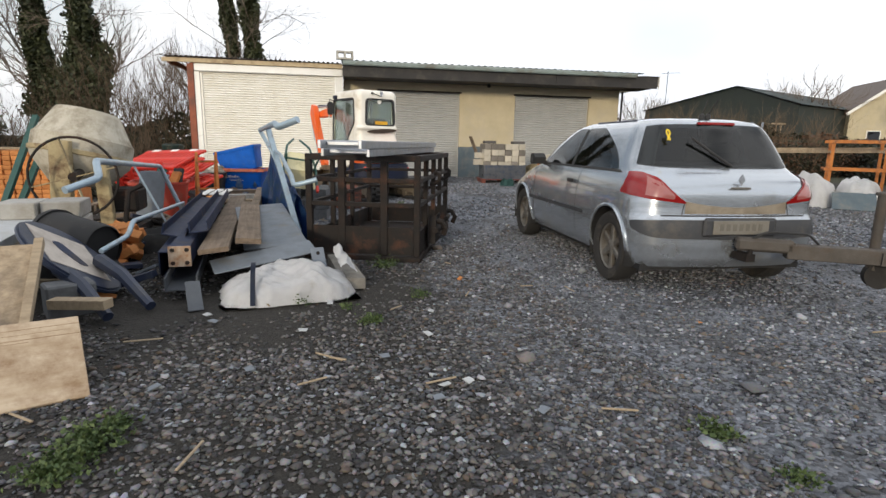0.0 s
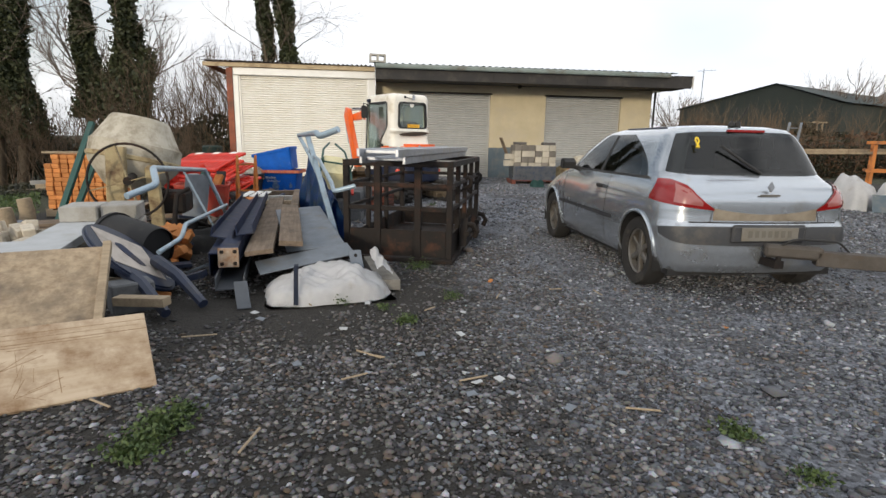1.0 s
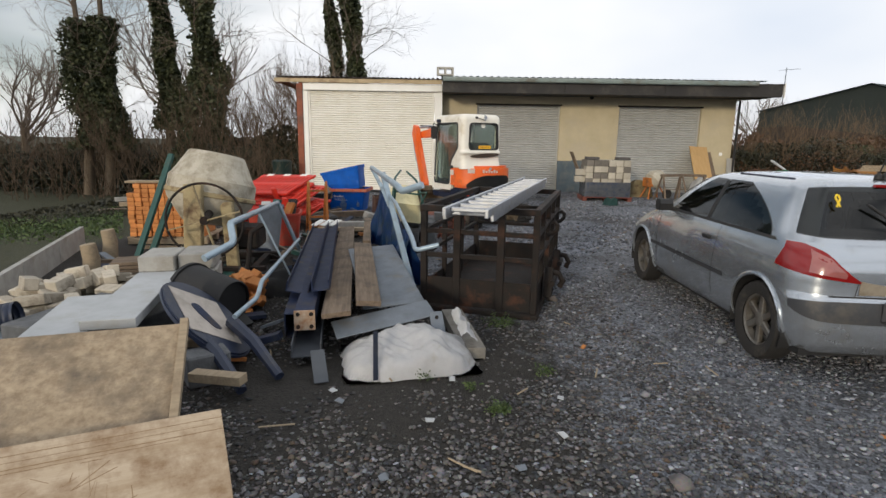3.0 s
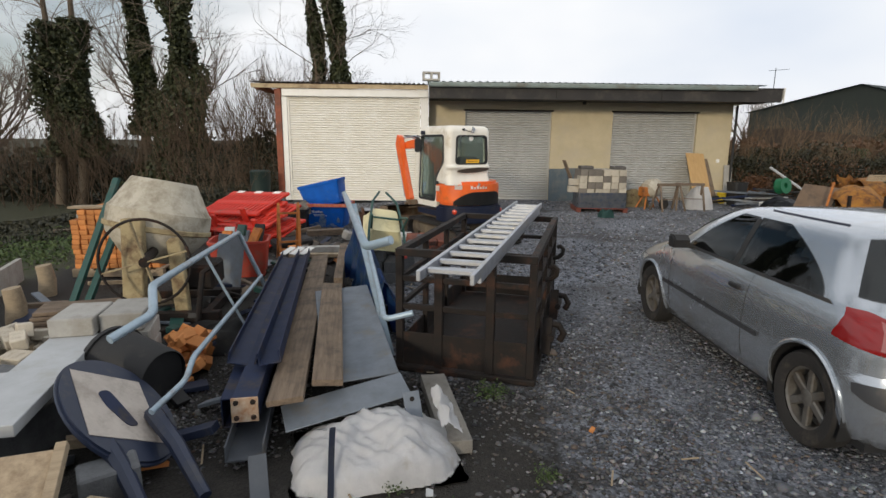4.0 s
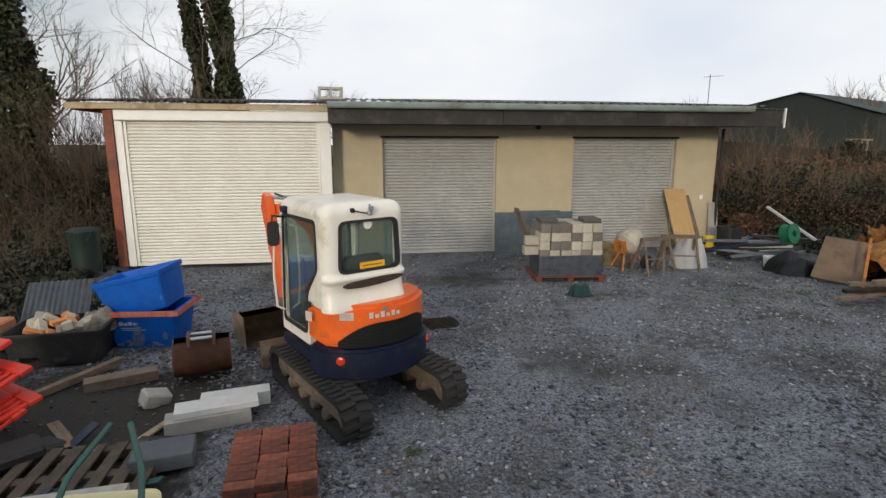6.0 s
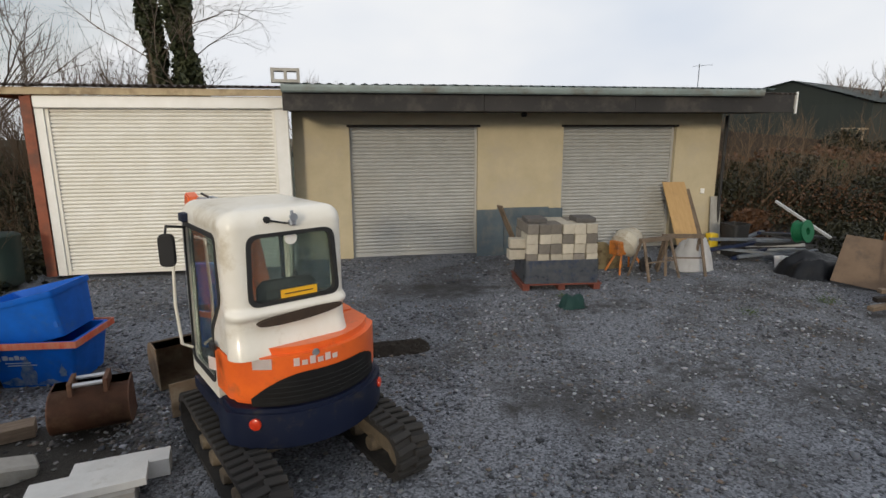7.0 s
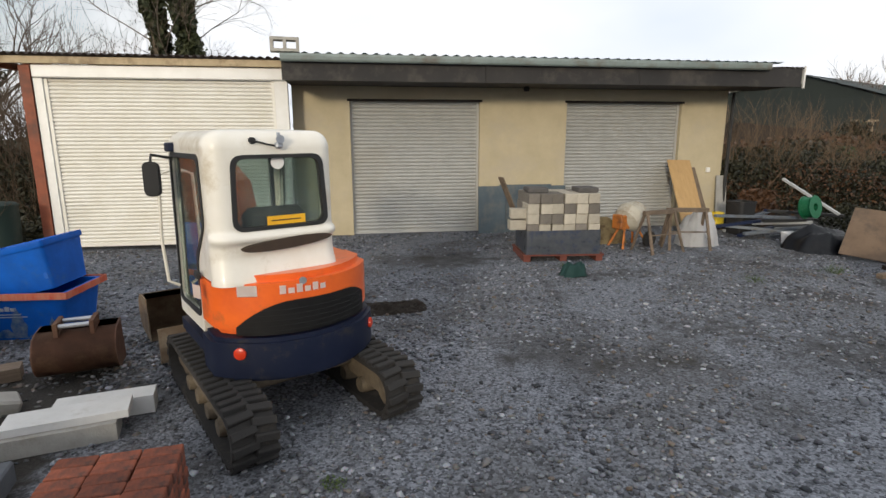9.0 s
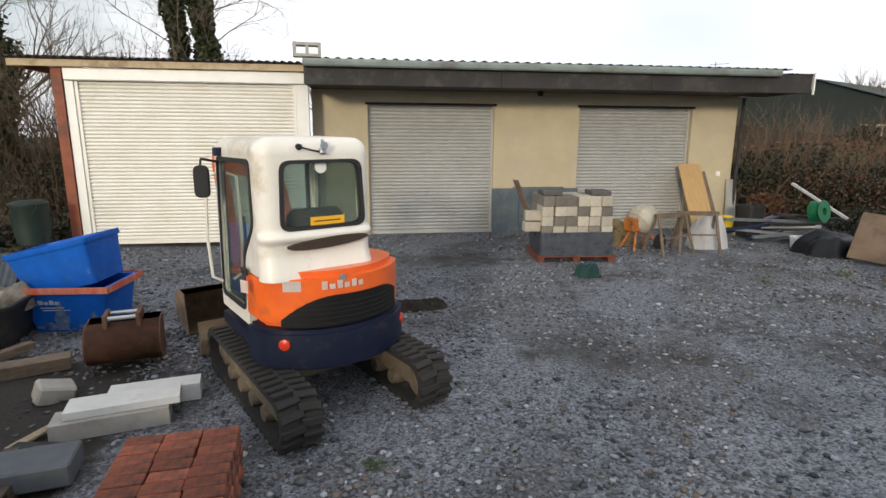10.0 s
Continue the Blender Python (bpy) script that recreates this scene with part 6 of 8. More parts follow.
# ---- stacked orange bricks on a pallet ----
def pallet(m, label, group="", w=1.2, d=1.0, mt=None):
    t = thing("pallet", m, label, "pallet", group)
    mt = mt or M_WOODPALE
    for k in range(7):
        part("deck_board", Shape().box(k * (w - 0.1) / 6, 0, 0.115, k * (w - 0.1) / 6 + 0.10, d, 0.135, None, 0.003), mt, t)
    for y in (0, d / 2 - 0.05, d - 0.1):
        part("bearer", Shape().box(0, y, 0.02, w, y + 0.1, 0.113, None, 0.004), mt, t)
    return t


pallet(pose(-6.95, 9.05, 0, 0, 0, 4), "worn timber pallet under orange bricks", "pallets")
bst = thing("brick_stack", pose(-6.93, 9.08, 0.137, 0, 0, 4), "stack of new orange clay bricks on a pallet", "brick stack")
cb = bpy.data.meshes["clay_brick"]
for r in range(12):
    for c in range(10):
        if r > 9 and c in (0, 9):
            continue
        piece("brick", cb, bst, pose(0.06 + c * 0.113 + rnd.uniform(-0.006, 0.006), 0.11 + rnd.uniform(-0.012, 0.012), r * 0.068, 0, 0, 90 + rnd.uniform(-3, 3)))
    for c in range(1, 4):
        piece("brick", cb, bst, pose(0.10 + rnd.uniform(-0.01, 0.01), 0.11 + c * 0.22, r * 0.068, 0, 0, 90 + rnd.uniform(-2, 2)))
        if r == 11:
            for q in range(1, 9):
                piece("brick", cb, bst, pose(0.06 + q * 0.113, 0.11 + c * 0.22, r * 0.068, 0, 0, 90 + rnd.uniform(-2, 2)))
part("core", Shape().box(0.16, 0.22, 0, 1.06, 0.72, 0.74), M_CLAY, bst, "joined inner bricks")
beam("top_plank", (-6.95, 9.2, 0.98), (-6.0, 9.3, 0.985), 0.2, 0.03, M_WOODPALE, "pale plank lying on the brick stack", "plank")

# ---- red tub, orange stand, red barriers ----
def tub(name, m, w, d, h, material, label, rim=0.03, taper=0.86):
    t = thing(name, m, label, "tub")
    s = Shape()
    th = 0.012
    lo = rounded([(-w / 2 * taper, -d / 2 * taper), (w / 2 * taper, -d / 2 * taper), (w / 2 * taper, d / 2 * taper), (-w / 2 * taper, d / 2 * taper)], 0.09, 4)
    hi = rounded([(-w / 2, -d / 2), (w / 2, -d / 2), (w / 2, d / 2), (-w / 2, d / 2)], 0.10, 4)
    k = len(lo)
    rings = []
    for o, z, g in ((lo, 0, 0), (hi, h - 0.04, 0), ([(x * 1.05, y * 1.05) for x, y in hi], h - 0.035, 0), ([(x * 1.05, y * 1.05) for x, y in hi], h, 0), ([(x * 0.97, y * 0.97) for x, y in hi], h, 0), ([(x * 0.96, y * 0.96) for x, y in lo], 0.02, 0)):
        rings.append([s.bm.verts.new((x, y, z)) for x, y in o])
    for a, b in zip(rings, rings[1:]):
        for i in range(k):
            s.bm.faces.new((a[i], a[(i + 1) % k], b[(i + 1) % k], b[i]))
    s.bm.faces.new(rings[0][::-1])
    s.bm.faces.new(rings[-1])
    part("shell", s, material, t, smooth=40)
    return t


tub("red_tub", pose(-4.75, 9.40, 0.0, 0, 0, 12), 0.78, 0.62, 0.52, M_REDTUB, "faded red plastic tub full of scrap")
for k, (mt, lab) in enumerate(((M_ORST, "rusty orange offcut in the red tub"), (M_FOAM, "pale scrap lump in the red tub"), (M_GREENST, "green plastic offcut in the red tub"), (M_GALV, "grey metal offcut in the red tub"), (M_ORST, "rusty orange offcut in the red tub"), (M_BLACKPL, "black plastic offcut in the red tub"))):
    beam("scrap_piece", (-4.98 + 0.09 * k, 9.20 + 0.07 * (k % 3), 0.30), (-4.95 + 0.11 * k - 0.1 * (k % 2), 9.50 + 0.06 * (k % 2), 0.60 + 0.05 * (k % 3)), 0.14, 0.05, mt, lab, "scrap")
st = thing("trestle_stand", pose(-4.36, 10.15, 0, 0, 0, 20), "rusty orange folding steel trestle stand", "stand")
for x in (-0.05, 0.25):
    part("leg", Shape().bar((x, -0.28, 0), (x + 0.02, -0.02, 0.95), 0.04), M_ORST, st)
    part("leg", Shape().bar((x, 0.28, 0), (x + 0.02, 0.0, 0.90), 0.04), M_ORST, st)
for z in (0.35, 0.8):
    part("crossbar", Shape().bar((-0.03, -0.12, z), (0.25, -0.12, z), 0.03), M_ORST, st)


def barrier(m, strips):
    """A plastic chapter-8 style road barrier: frame with upright slots and reflective panels."""
    t = thing("road_barrier", m, "red plastic road barrier lying in a pile", "barrier", "pile of barriers")
    L, H = 1.50, 0.92
    s = Shape()
    for z in (0.0, H - 0.12):
        s.box(0, -0.025, z, L, 0.025, z + 0.12, None, 0.01)
    s.box(0, -0.025, 0.42, L, 0.025, 0.54, None, 0.01)
    for k in range(15):
        x = 0.02 + k * (L - 0.1) / 14
        s.box(x, -0.018, 0.12, x + 0.06, 0.018, 0.42, None, 0.006).box(x, -0.018, 0.54, x + 0.06, 0.018, H - 0.12, None, 0.006)
    part("panel", s, M_REDPL, t)
    for k in range(3 if strips else 0):
        part("reflector", Shape().box(0.16 + k * 0.48, -0.029, 0.845, 0.34 + k * 0.48, -0.0255, 0.935), M_STICKER, t, "white reflective strip")
        part("reflector", Shape().box(0.16 + k * 0.48, 0.0255, 0.845, 0.34 + k * 0.48, 0.029, 0.935), M_STICKER, t, "white reflective strip")
    for x in (0.2, 1.2):
        part("foot", Shape().box(x, -0.16, -0.06, x + 0.12, 0.16, 0.0, None, 0.02), M_REDPL, t)


for k in range(8):
    barrier(pose(-6.15, 11.78, 0.07, 0, 0, -34 + rnd.uniform(-7, 7)) @ pose(0, 0, 0, -70 + rnd.uniform(-6, 6), rnd.uniform(-3, 3), 0) @ pose(rnd.uniform(-0.16, 0.16), -0.072 * k, rnd.uniform(-0.10, 0.10)), k % 4 == 3)
solid("barrier_foot_block", Shape().box(-0.35, -0.14, 0, 0.35, 0.14, 0.12, None, 0.03), M_BLACKPL, "black rubber barrier foot beside the pile", "rubber foot", pose(-4.35, 11.2, 0.02, 0, 10, 60))
solid("barrier_foot_block", Shape().box(-0.35, -0.14, 0, 0.35, 0.14, 0.12, None, 0.03), M_BLACKPL, "black rubber barrier foot beside the pile", "rubber foot", pose(-4.42, 11.0, 0.12, 8, 0, 40))

# ---- black tub of rubble, blue bins ----
tub("black_tub", pose(-5.35, 14.0, -0.05, 0, 0, 5), 1.15, 0.85, 0.46, M_BLACKPL, "black plastic tub heaped with broken rubble")
for k in range(16):
    o = new("rubble_lump", rub if k % 3 else cb)
    o.matrix_basis = pose(-5.35 + rnd.uniform(-0.40, 0.40), 14.0 + rnd.uniform(-0.28, 0.28), 0.28 + rnd.uniform(0, 0.14), rnd.uniform(-40, 40), rnd.uniform(-40, 40), rnd.uniform(0, 180))
    tagged(o, "broken masonry lump heaped in the black tub", "rubble", "tub rubble")
def plastic_bin(m, label):
    t = thing("storage_bin", m, label, "bin", "stacked blue bins")
    W, D, H = 0.94, 0.74, 0.55
    s = Shape()
    lo, hi = [(-W * 0.43, -D * 0.43), (W * 0.43, -D * 0.43), (W * 0.43, D * 0.43), (-W * 0.43, D * 0.43)], [(-W / 2, -D / 2), (W / 2, -D / 2), (W / 2, D / 2), (-W / 2, D / 2)]
    lo, hi = rounded(lo, 0.05), rounded(hi, 0.05)
    k = len(lo)
    lay = [(lo, 0, 1), (hi, H - 0.07, 1), (hi, H - 0.07, 1.035), (hi, H - 0.05, 1.05), (hi, H, 1.05), (hi, H, 0.965), (lo, 0.03, 0.97)]
    rings = [[s.bm.verts.new((x * g, y * g, z)) for x, y in o] for o, z, g in lay]
    for a, b in zip(rings, rings[1:]):
        for i in range(k):
            s.bm.faces.new((a[i], a[(i + 1) % k], b[(i + 1) % k], b[i]))
    s.bm.faces.new(rings[0][::-1])
    s.bm.faces.new(rings[-1])
    part("shell", s, M_BLUE, t, smooth=35)
    for x in (-0.38, 0.38):
        part("rib", Shape().box(x - 0.02, -D * 0.475, 0.1, x + 0.02, -D * 0.455, H - 0.08, pose(0, 0, 0, -4)), M_BLUE, t)
    return t


lower = plastic_bin(pose(-4.42, 14.55, -0.08, 0, 0, -4), "blue plastic storage bin on the ground with white worn print")
def on_wall(x, z):
    """A place just proud of the sloping front of the lower bin."""
    return (x, -0.322 - 0.108 * z, z)


for x0, x1, z0, z1 in ((-0.31, -0.25, 0.345, 0.40), (-0.24, -0.19, 0.345, 0.385), (-0.18, -0.13, 0.345, 0.40), (-0.12, -0.06, 0.345, 0.385), (-0.29, -0.02, 0.30, 0.312), (-0.27, 0.04, 0.27, 0.282)):
    part("print_bar", Shape().grid(1, 1, lambda u, v: on_wall(x0 + (x1 - x0) * u, z0 + (z1 - z0) * v), 0.002), M_STICKER, lower, "worn white printed bars")
M_SMEAR = mat("dried_cement_smear", (0.36, 0.42, 0.50), (0.16, 0.27, 0.46), 14, 0.9, dirt=(0.03, 0.13, 0.42), dscale=9, damount=0.6)
for cx, wd, za, zb, sd in ((-0.07, 0.085, 0.02, 0.40, 3.0), (-0.22, 0.16, 0.02, 0.13, 7.0), (0.14, 0.18, 0.02, 0.10, 11.0), (0.30, 0.04, 0.12, 0.30, 15.0)):
    def blot(u, v):
        w = wd * (0.85 + 0.5 * noise.noise((v * 3 + sd, 0.5, 2))) * math.sin(math.pi * min(0.92, 0.25 + 0.7 * v)) ** 0.5
        top = zb * (1 + 0.18 * noise.noise((u * 4 + sd, 0.5, 8)) - 0.25 * abs(2 * u - 1))
        return on_wall(cx + (u - 0.5) * 2 * w, za + (top - za) * v)
    part("cement_smear", Shape().grid(14, 16, blot, 0.0015), M_SMEAR, lower, "smear of dried grey cement")
band = Shape()
band.box(-0.53, -0.43, 0.49, 0.53, -0.415, 0.565).box(-0.53, 0.415, 0.49, 0.53, 0.43, 0.565).box(0.52, -0.415, 0.49, 0.535, 0.415, 0.565).box(-0.535, -0.415, 0.49, -0.52, 0.415, 0.565)
part("rim_band", band, mat("red_white_tape", (0.52, 0.075, 0.03), (0.55, 0.22, 0.14), 3.5, 0.6, stretch=(3, 3, 1)), lower, "red and white warning band")
plastic_bin(pose(-4.46, 14.58, 0.42, 0, -13, -5), "blue plastic storage bin tilted inside the lower one")
# corrugated offcut and clay pipes behind
s = corrugated(0, 0.9, 0, 0.75, 0, 0.0, 0.076, 0.012, 0.003)
solid("corrugated_sheet", s, M_GALV, "grey corrugated sheet offcut leaning on rubble", "sheet", pose(-6.55, 15.1, 0.10, 40, 0, 12))
solid("clay_trough", Shape().box(-0.3, -0.2, 0, 0.3, 0.2, 0.3, None, 0.03), mat("terracotta", (0.48, 0.19, 0.10), (0.4, 0.15, 0.08), 5, 0.85), "terracotta coloured trough among weeds", "trough", pose(-6.7, 14.6, 0))
crumpled("cement_sack", 0.42, 0.36, 0.34, 33.0, M_RUBBLE, "half empty cement sack on the rubble tub", "sack", pose(-4.98, 14.2, 0.26), 14, 12, 0.05)

# ---- pallets, pale planks, blocks and bricks by the cage ----
pallet(pose(-4.20, 10.30, 0.0, 0, 0, 3), "dark weathered timber pallet with planks on it", "pallets", 1.15, 0.9, mat("wet_dark_timber", (0.085, 0.064, 0.046), (0.05, 0.038, 0.028), 6, 0.85, bump=0.3, bscale=25))
beam("pale_plank", (-4.15, 10.25, 0.19), (-3.10, 10.35, 0.20), 0.14, 0.09, M_CONC, "pale concrete lintel lying on the pallet", "lintel")
beam("pale_plank", (-4.2, 9.95, 0.16), (-3.25, 10.0, 0.16), 0.12, 0.05, M_WOODPALE, "pale timber plank lying on the pallet", "plank")
gst = thing("block_stack", pose(-2.90, 8.85, 0, 0, 0, -4), "stack of dark grey concrete blocks beside the cage", "block stack")
gb = block_mesh("grey_block", 0.215, 0.44, 0.15, M_GREYBRICK, 0.008)
for z in range(3):
    for c in range(3):
        for r in range(2):
            if z == 2 and (c, r) in ((0, 1), (1, 0)):
                continue
            piece("block", gb, gst, pose(0.12 + c * 0.235 + rnd.uniform(-0.02, 0.02), 0.23 + r * 0.46, z * 0.153, 0, 0, rnd.uniform(-4, 4)))
piece("block", gb, gst, pose(0.66, 0.55, 0.46, 0, 90, 5))
rst = thing("brick_stack", pose(-2.33, 10.02, 0, 0, 0, 6), "stack of reclaimed red bricks on the gravel", "brick stack")
rbk = block_mesh("red_brick", 0.215, 0.10, 0.072, M_REDBRICK, 0.006)
for z in range(5):
    for c in range(3):
        for r in range(8):
            piece("brick", rbk, rst, pose(0.11 + c * 0.222 + rnd.uniform(-0.008, 0.008), 0.06 + r * 0.105 + rnd.uniform(-0.006, 0.006), z * 0.074, 0, 0, rnd.uniform(-3, 3)))


def wheelbarrow():
    """A cream tray barrow with a green tube frame, tipped up on the blocks."""
    t = thing("wheelbarrow", Matrix.Translation((-2.62, 8.92, 0.86)) @ pose(0, 0, 0, 32, 8, 12), "tipped wheelbarrow with cream plastic tray and green frame", "wheelbarrow")
    s = Shape()
    top, bot = [(-0.26, -0.30), (0.26, -0.30), (0.24, 0.38), (-0.24, 0.38)], [(-0.19, -0.22), (0.19, -0.22), (0.17, 0.24), (-0.17, 0.24)]
    top, bot = rounded(top, 0.06), rounded(bot, 0.06)
    k = len(top)
    rings = [[s.bm.verts.new((x * g, y * g, z)) for x, y in o] for o, z, g in ((bot, 0.0, 1), (top, -0.24, 1), (top, -0.26, 1.06), (top, -0.24, 0.97), (bot, -0.02, 0.96))]
    for a, b in zip(rings, rings[1:]):
        for i in range(k):
            s.bm.faces.new((a[i], a[(i + 1) % k], b[(i + 1) % k], b[i]))
    s.bm.faces.new(rings[0])
    s.bm.faces.new(rings[-1])
    part("tray", s, M_CREAM, t, "cream plastic tray", smooth=40)
    for sx in (-1, 1):
        part("handle", Shape().rod(bent([(sx * 0.24, -0.62, -0.05), (sx * 0.23, -0.2, 0.03), (sx * 0.17, 0.35, 0.04), (sx * 0.05, 0.70, -0.05)]), 0.017, 8), M_GREENST, t, smooth=True)
        part("grip", Shape().rod([(sx * 0.24, -0.64, -0.052), (sx * 0.24, -0.53, -0.03)], 0.022, 8), M_REDPL, t, smooth=True)
        part("leg", Shape().rod(bent([(sx * 0.20, -0.22, 0.03), (sx * 0.23, -0.25, 0.28), (sx * 0.20, 0.05, 0.03)]), 0.015, 8), M_GREENST, t, smooth=True)
    part("brace", Shape().rod([(-0.2, 0.0, 0.04), (0.2, 0.0, 0.04)], 0.014, 8), M_GREENST, t)


wheelbarrow()
beam("precast_lintel", (-3.27, 11.60, 0.07), (-2.50, 11.80, 0.07), 0.24, 0.14, M_CONC, "grey precast concrete lintel lying on gravel", "lintel")
beam("precast_lintel", (-3.20, 11.68, 0.172), (-2.44, 11.88, 0.172), 0.26, 0.06, M_WHCONC, "clean white precast slab lying on a lintel", "lintel")
beam("precast_lintel", (-3.05, 12.02, 0.08), (-2.37, 12.17, 0.08), 0.20, 0.15, M_WHCONC, "clean white precast concrete lintel on gravel", "lintel")
solid("dark_slab", Shape().box(-0.25, -0.16, 0, 0.25, 0.16, 0.15, None, 0.012), M_BLUEGREY0, "dark blue grey kerb slab lying on blocks", "slab", pose(-3.06, 10.98, 0.05, 0, 0, 12))
o = thing("digger_bucket", pose(-3.28, 12.95, 0.045, 0, 0, 15), "rust-brown spare digger bucket lying on the ground", "bucket")
fill_bucket(o, 0.62, 0.46, 0.40, M_BUCKETBR, pose(0, 0, 0))
for x in (-0.16, 0.12):
    part("ear", Shape().box(x, -0.12, 0.36, x + 0.04, 0.14, 0.50, None, 0.006), M_BUCKETBR, o)
for y in (-0.08, 0.1):
    part("pin", Shape().rod([(-0.15, y, 0.46), (0.15, y, 0.46)], 0.022, 10), M_ALU, o, "bright steel pin")
solid("broken_block", Shape().box(-0.14, -0.1, 0, 0.14, 0.1, 0.17, None, 0.02), M_CONC, "broken pale concrete lump on the gravel", "block", pose(-3.62, 12.25, -0.02, 10, 18, 40))
beam("sleeper", (-4.55, 12.75, 0.03), (-3.85, 13.05, 0.03), 0.2, 0.12, M_WOOD, "dark old timber sleeper in the weeds", "timber")
beam("long_pole", (-5.0, 12.5, 0.03), (-4.45, 13.5, 0.04), 0.09, 0.08, M_WOOD, "dark timber pole lying on soil", "timber")
# odds and ends filling the heap
jr = random.Random(41)
ODDS = ((M_WOOD, "dark timber offcut"), (M_BLACKPL, "black plastic offcut"), (M_RUSTY, "rusty steel offcut"), (M_GALV, "grey metal offcut"), (M_NAVYPL, "navy plastic offcut"), (M_WOODPALE, "pale timber offcut"), (M_CLAY, "orange clay fragment"), (M_GREENST, "green steel offcut"))
for x0, x1, y0, y1, n in ((-4.6, -3.3, 6.0, 9.0, 30), (-4.5, -3.2, 9.3, 11.5, 20), (-6.3, -4.8, 6.6, 9.0, 16), (-4.3, -3.6, 4.6, 5.8, 8), (-3.2, -2.5, 9.0, 10.3, 8), (-6.6, -4.6, 12.9, 15.6, 16)):
    for k in range(n):
        mt, lab = ODDS[jr.randrange(len(ODDS))]
        x, y, a, L = jr.uniform(x0, x1), jr.uniform(y0, y1), jr.uniform(0, math.tau), jr.uniform(0.12, 0.55)
        beam("scrap_piece", (x, y, 0.03), (x + L * math.cos(a), y + L * math.sin(a), 0.04 + jr.uniform(0, 0.12)), jr.uniform(0.04, 0.14), jr.uniform(0.02, 0.06), mt, lab + " lying in the heap", "scrap")
crumpled("black_rag", 0.9, 0.6, 0.24, 19.0, M_BLACKPL, "dark crumpled sheet lying in the heap", "sheet", pose(-4.1, 6.6, 0.0, 0, 0, 10), 16, 14)
for k in range(22):
    o = new("clay_brick", cb)
    o.matrix_basis = pose(-4.05 + rnd.uniform(-0.24, 0.24) * (1 - k / 40), 6.0 + rnd.uniform(-0.26, 0.26) * (1 - k / 40), 0.01 + 0.013 * k, rnd.uniform(-35, 35), rnd.uniform(-35, 35), rnd.uniform(0, 180)) @ Matrix.Diagonal((0.95, 1.0, 1.25, 1))
    tagged(o, "broken orange clay brick dropped in the heap", "brick", "loose bricks")
for k in range(3):
    beam("white_offcut", (-4.1 + 0.13 * k, 9.2, 0.33), (-3.98 + 0.13 * k, 9.36, 0.40), 0.12, 0.015, M_STICKER, "white sheet offcut at the end of the steel", "offcut")

# ---- things along the garage wall ----
M_BLUEGREY = mat("blue_grey_board", (0.085, 0.115, 0.135), (0.07, 0.095, 0.115), 3, 0.7, bump=0.15, dirt=(0.15, 0.15, 0.14), dscale=2)
M_WRAP = mat("blue_plastic_wrap", (0.10, 0.115, 0.14), (0.17, 0.18, 0.20), 6, 0.3, coat=0.4, dirt=(0.06, 0.09, 0.18), dscale=5, damount=0.3)
M_MIXBLK = mat("cream_block", (0.46, 0.42, 0.345), (0.38, 0.345, 0.285), 9, 0.92, bump=0.5, objvar=0.16)
M_MIXGREY = mat("grey_brown_block", (0.19, 0.17, 0.145), (0.145, 0.13, 0.115), 9, 0.92, bump=0.5, objvar=0.2)
M_DARKBLK = mat("dark_paver", (0.075, 0.072, 0.07), (0.11, 0.10, 0.095), 9, 0.9, bump=0.5)
M_BIRCH = mat("birch_ply", (0.52, 0.33, 0.14), (0.45, 0.28, 0.115), 3, 0.7, stretch=(4, 1, 0.6), dirt=(0.36, 0.23, 0.11), dscale=2.5, damount=0.2)
M_PALLETRED = mat("red_brown_pallet", (0.16, 0.045, 0.03), (0.11, 0.035, 0.025), 5, 0.85)
M_GREENPL = mat("green_plastic", (0.008, 0.14, 0.06), (0.010, 0.11, 0.05), 5, 0.5)
M_TEAL = mat("teal_sack", (0.02, 0.075, 0.07), (0.03, 0.09, 0.08), 6, 0.7, bump=0.4, bscale=20)
M_BLACKSHEET = mat("black_polythene", (0.010, 0.012, 0.018), (0.02, 0.023, 0.03), 5, 0.35, bump=0.3, bscale=15)
M_RUSTORANGE = mat("bright_rust", (0.42, 0.20, 0.035), (0.30, 0.12, 0.028), 5, 0.85, 0.1, bump=0.5, dirt=(0.12, 0.055, 0.028), dscale=6, damount=0.5)
M_BROWNBOARD = mat("brown_hardboard", (0.17, 0.115, 0.075), (0.13, 0.088, 0.058), 2.5, 0.8, bump=0.15, dirt=(0.08, 0.06, 0.045), dscale=2)

for k, (x0, x1, y, z) in enumerate(((1.98, 2.62, 19.70, 1.08), (2.50, 3.75, 19.80, 1.10), (3.3, 4.12, 19.86, 1.06))):
    solid("panel_board", Shape().box(0, 0, 0, x1 - x0, 0.02, z, None, 0.003), M_BLUEGREY, "blue grey board leaning against the garage wall", "board", pose(x0, y, 0.0, -4, 0, 0))
beam("short_plank", (2.30, 17.95, 0.75), (1.98, 17.8, 1.42), 0.14, 0.03, M_WOOD, "brown plank end leaning behind the blocks", "plank")


def block_pallet(m):
    t = thing("block_pallet", m, "pallet of mixed concrete blocks half wrapped in plastic", "block stack")
    for k in range(3):
        part("bearer", Shape().box(0.0 + k * 0.65, 0, 0, 0.12 + k * 0.65, 1.0, 0.10), M_PALLETRED, t, "red-brown pallet bearer")
    part("deck_board", Shape().box(-0.02, -0.02, 0.10, 1.44, 1.02, 0.13, None, 0.004), M_PALLETRED, t)
    mes = [block_mesh("mixed_block", 0.205, 0.44, 0.175, q, 0.008) for q in (M_MIXBLK, M_MIXGREY)]
    me = mes[0]
    for r in range(6):
        for c in range(6):
            if r == 5 and c == 3 and rnd.random() < 0:
                continue
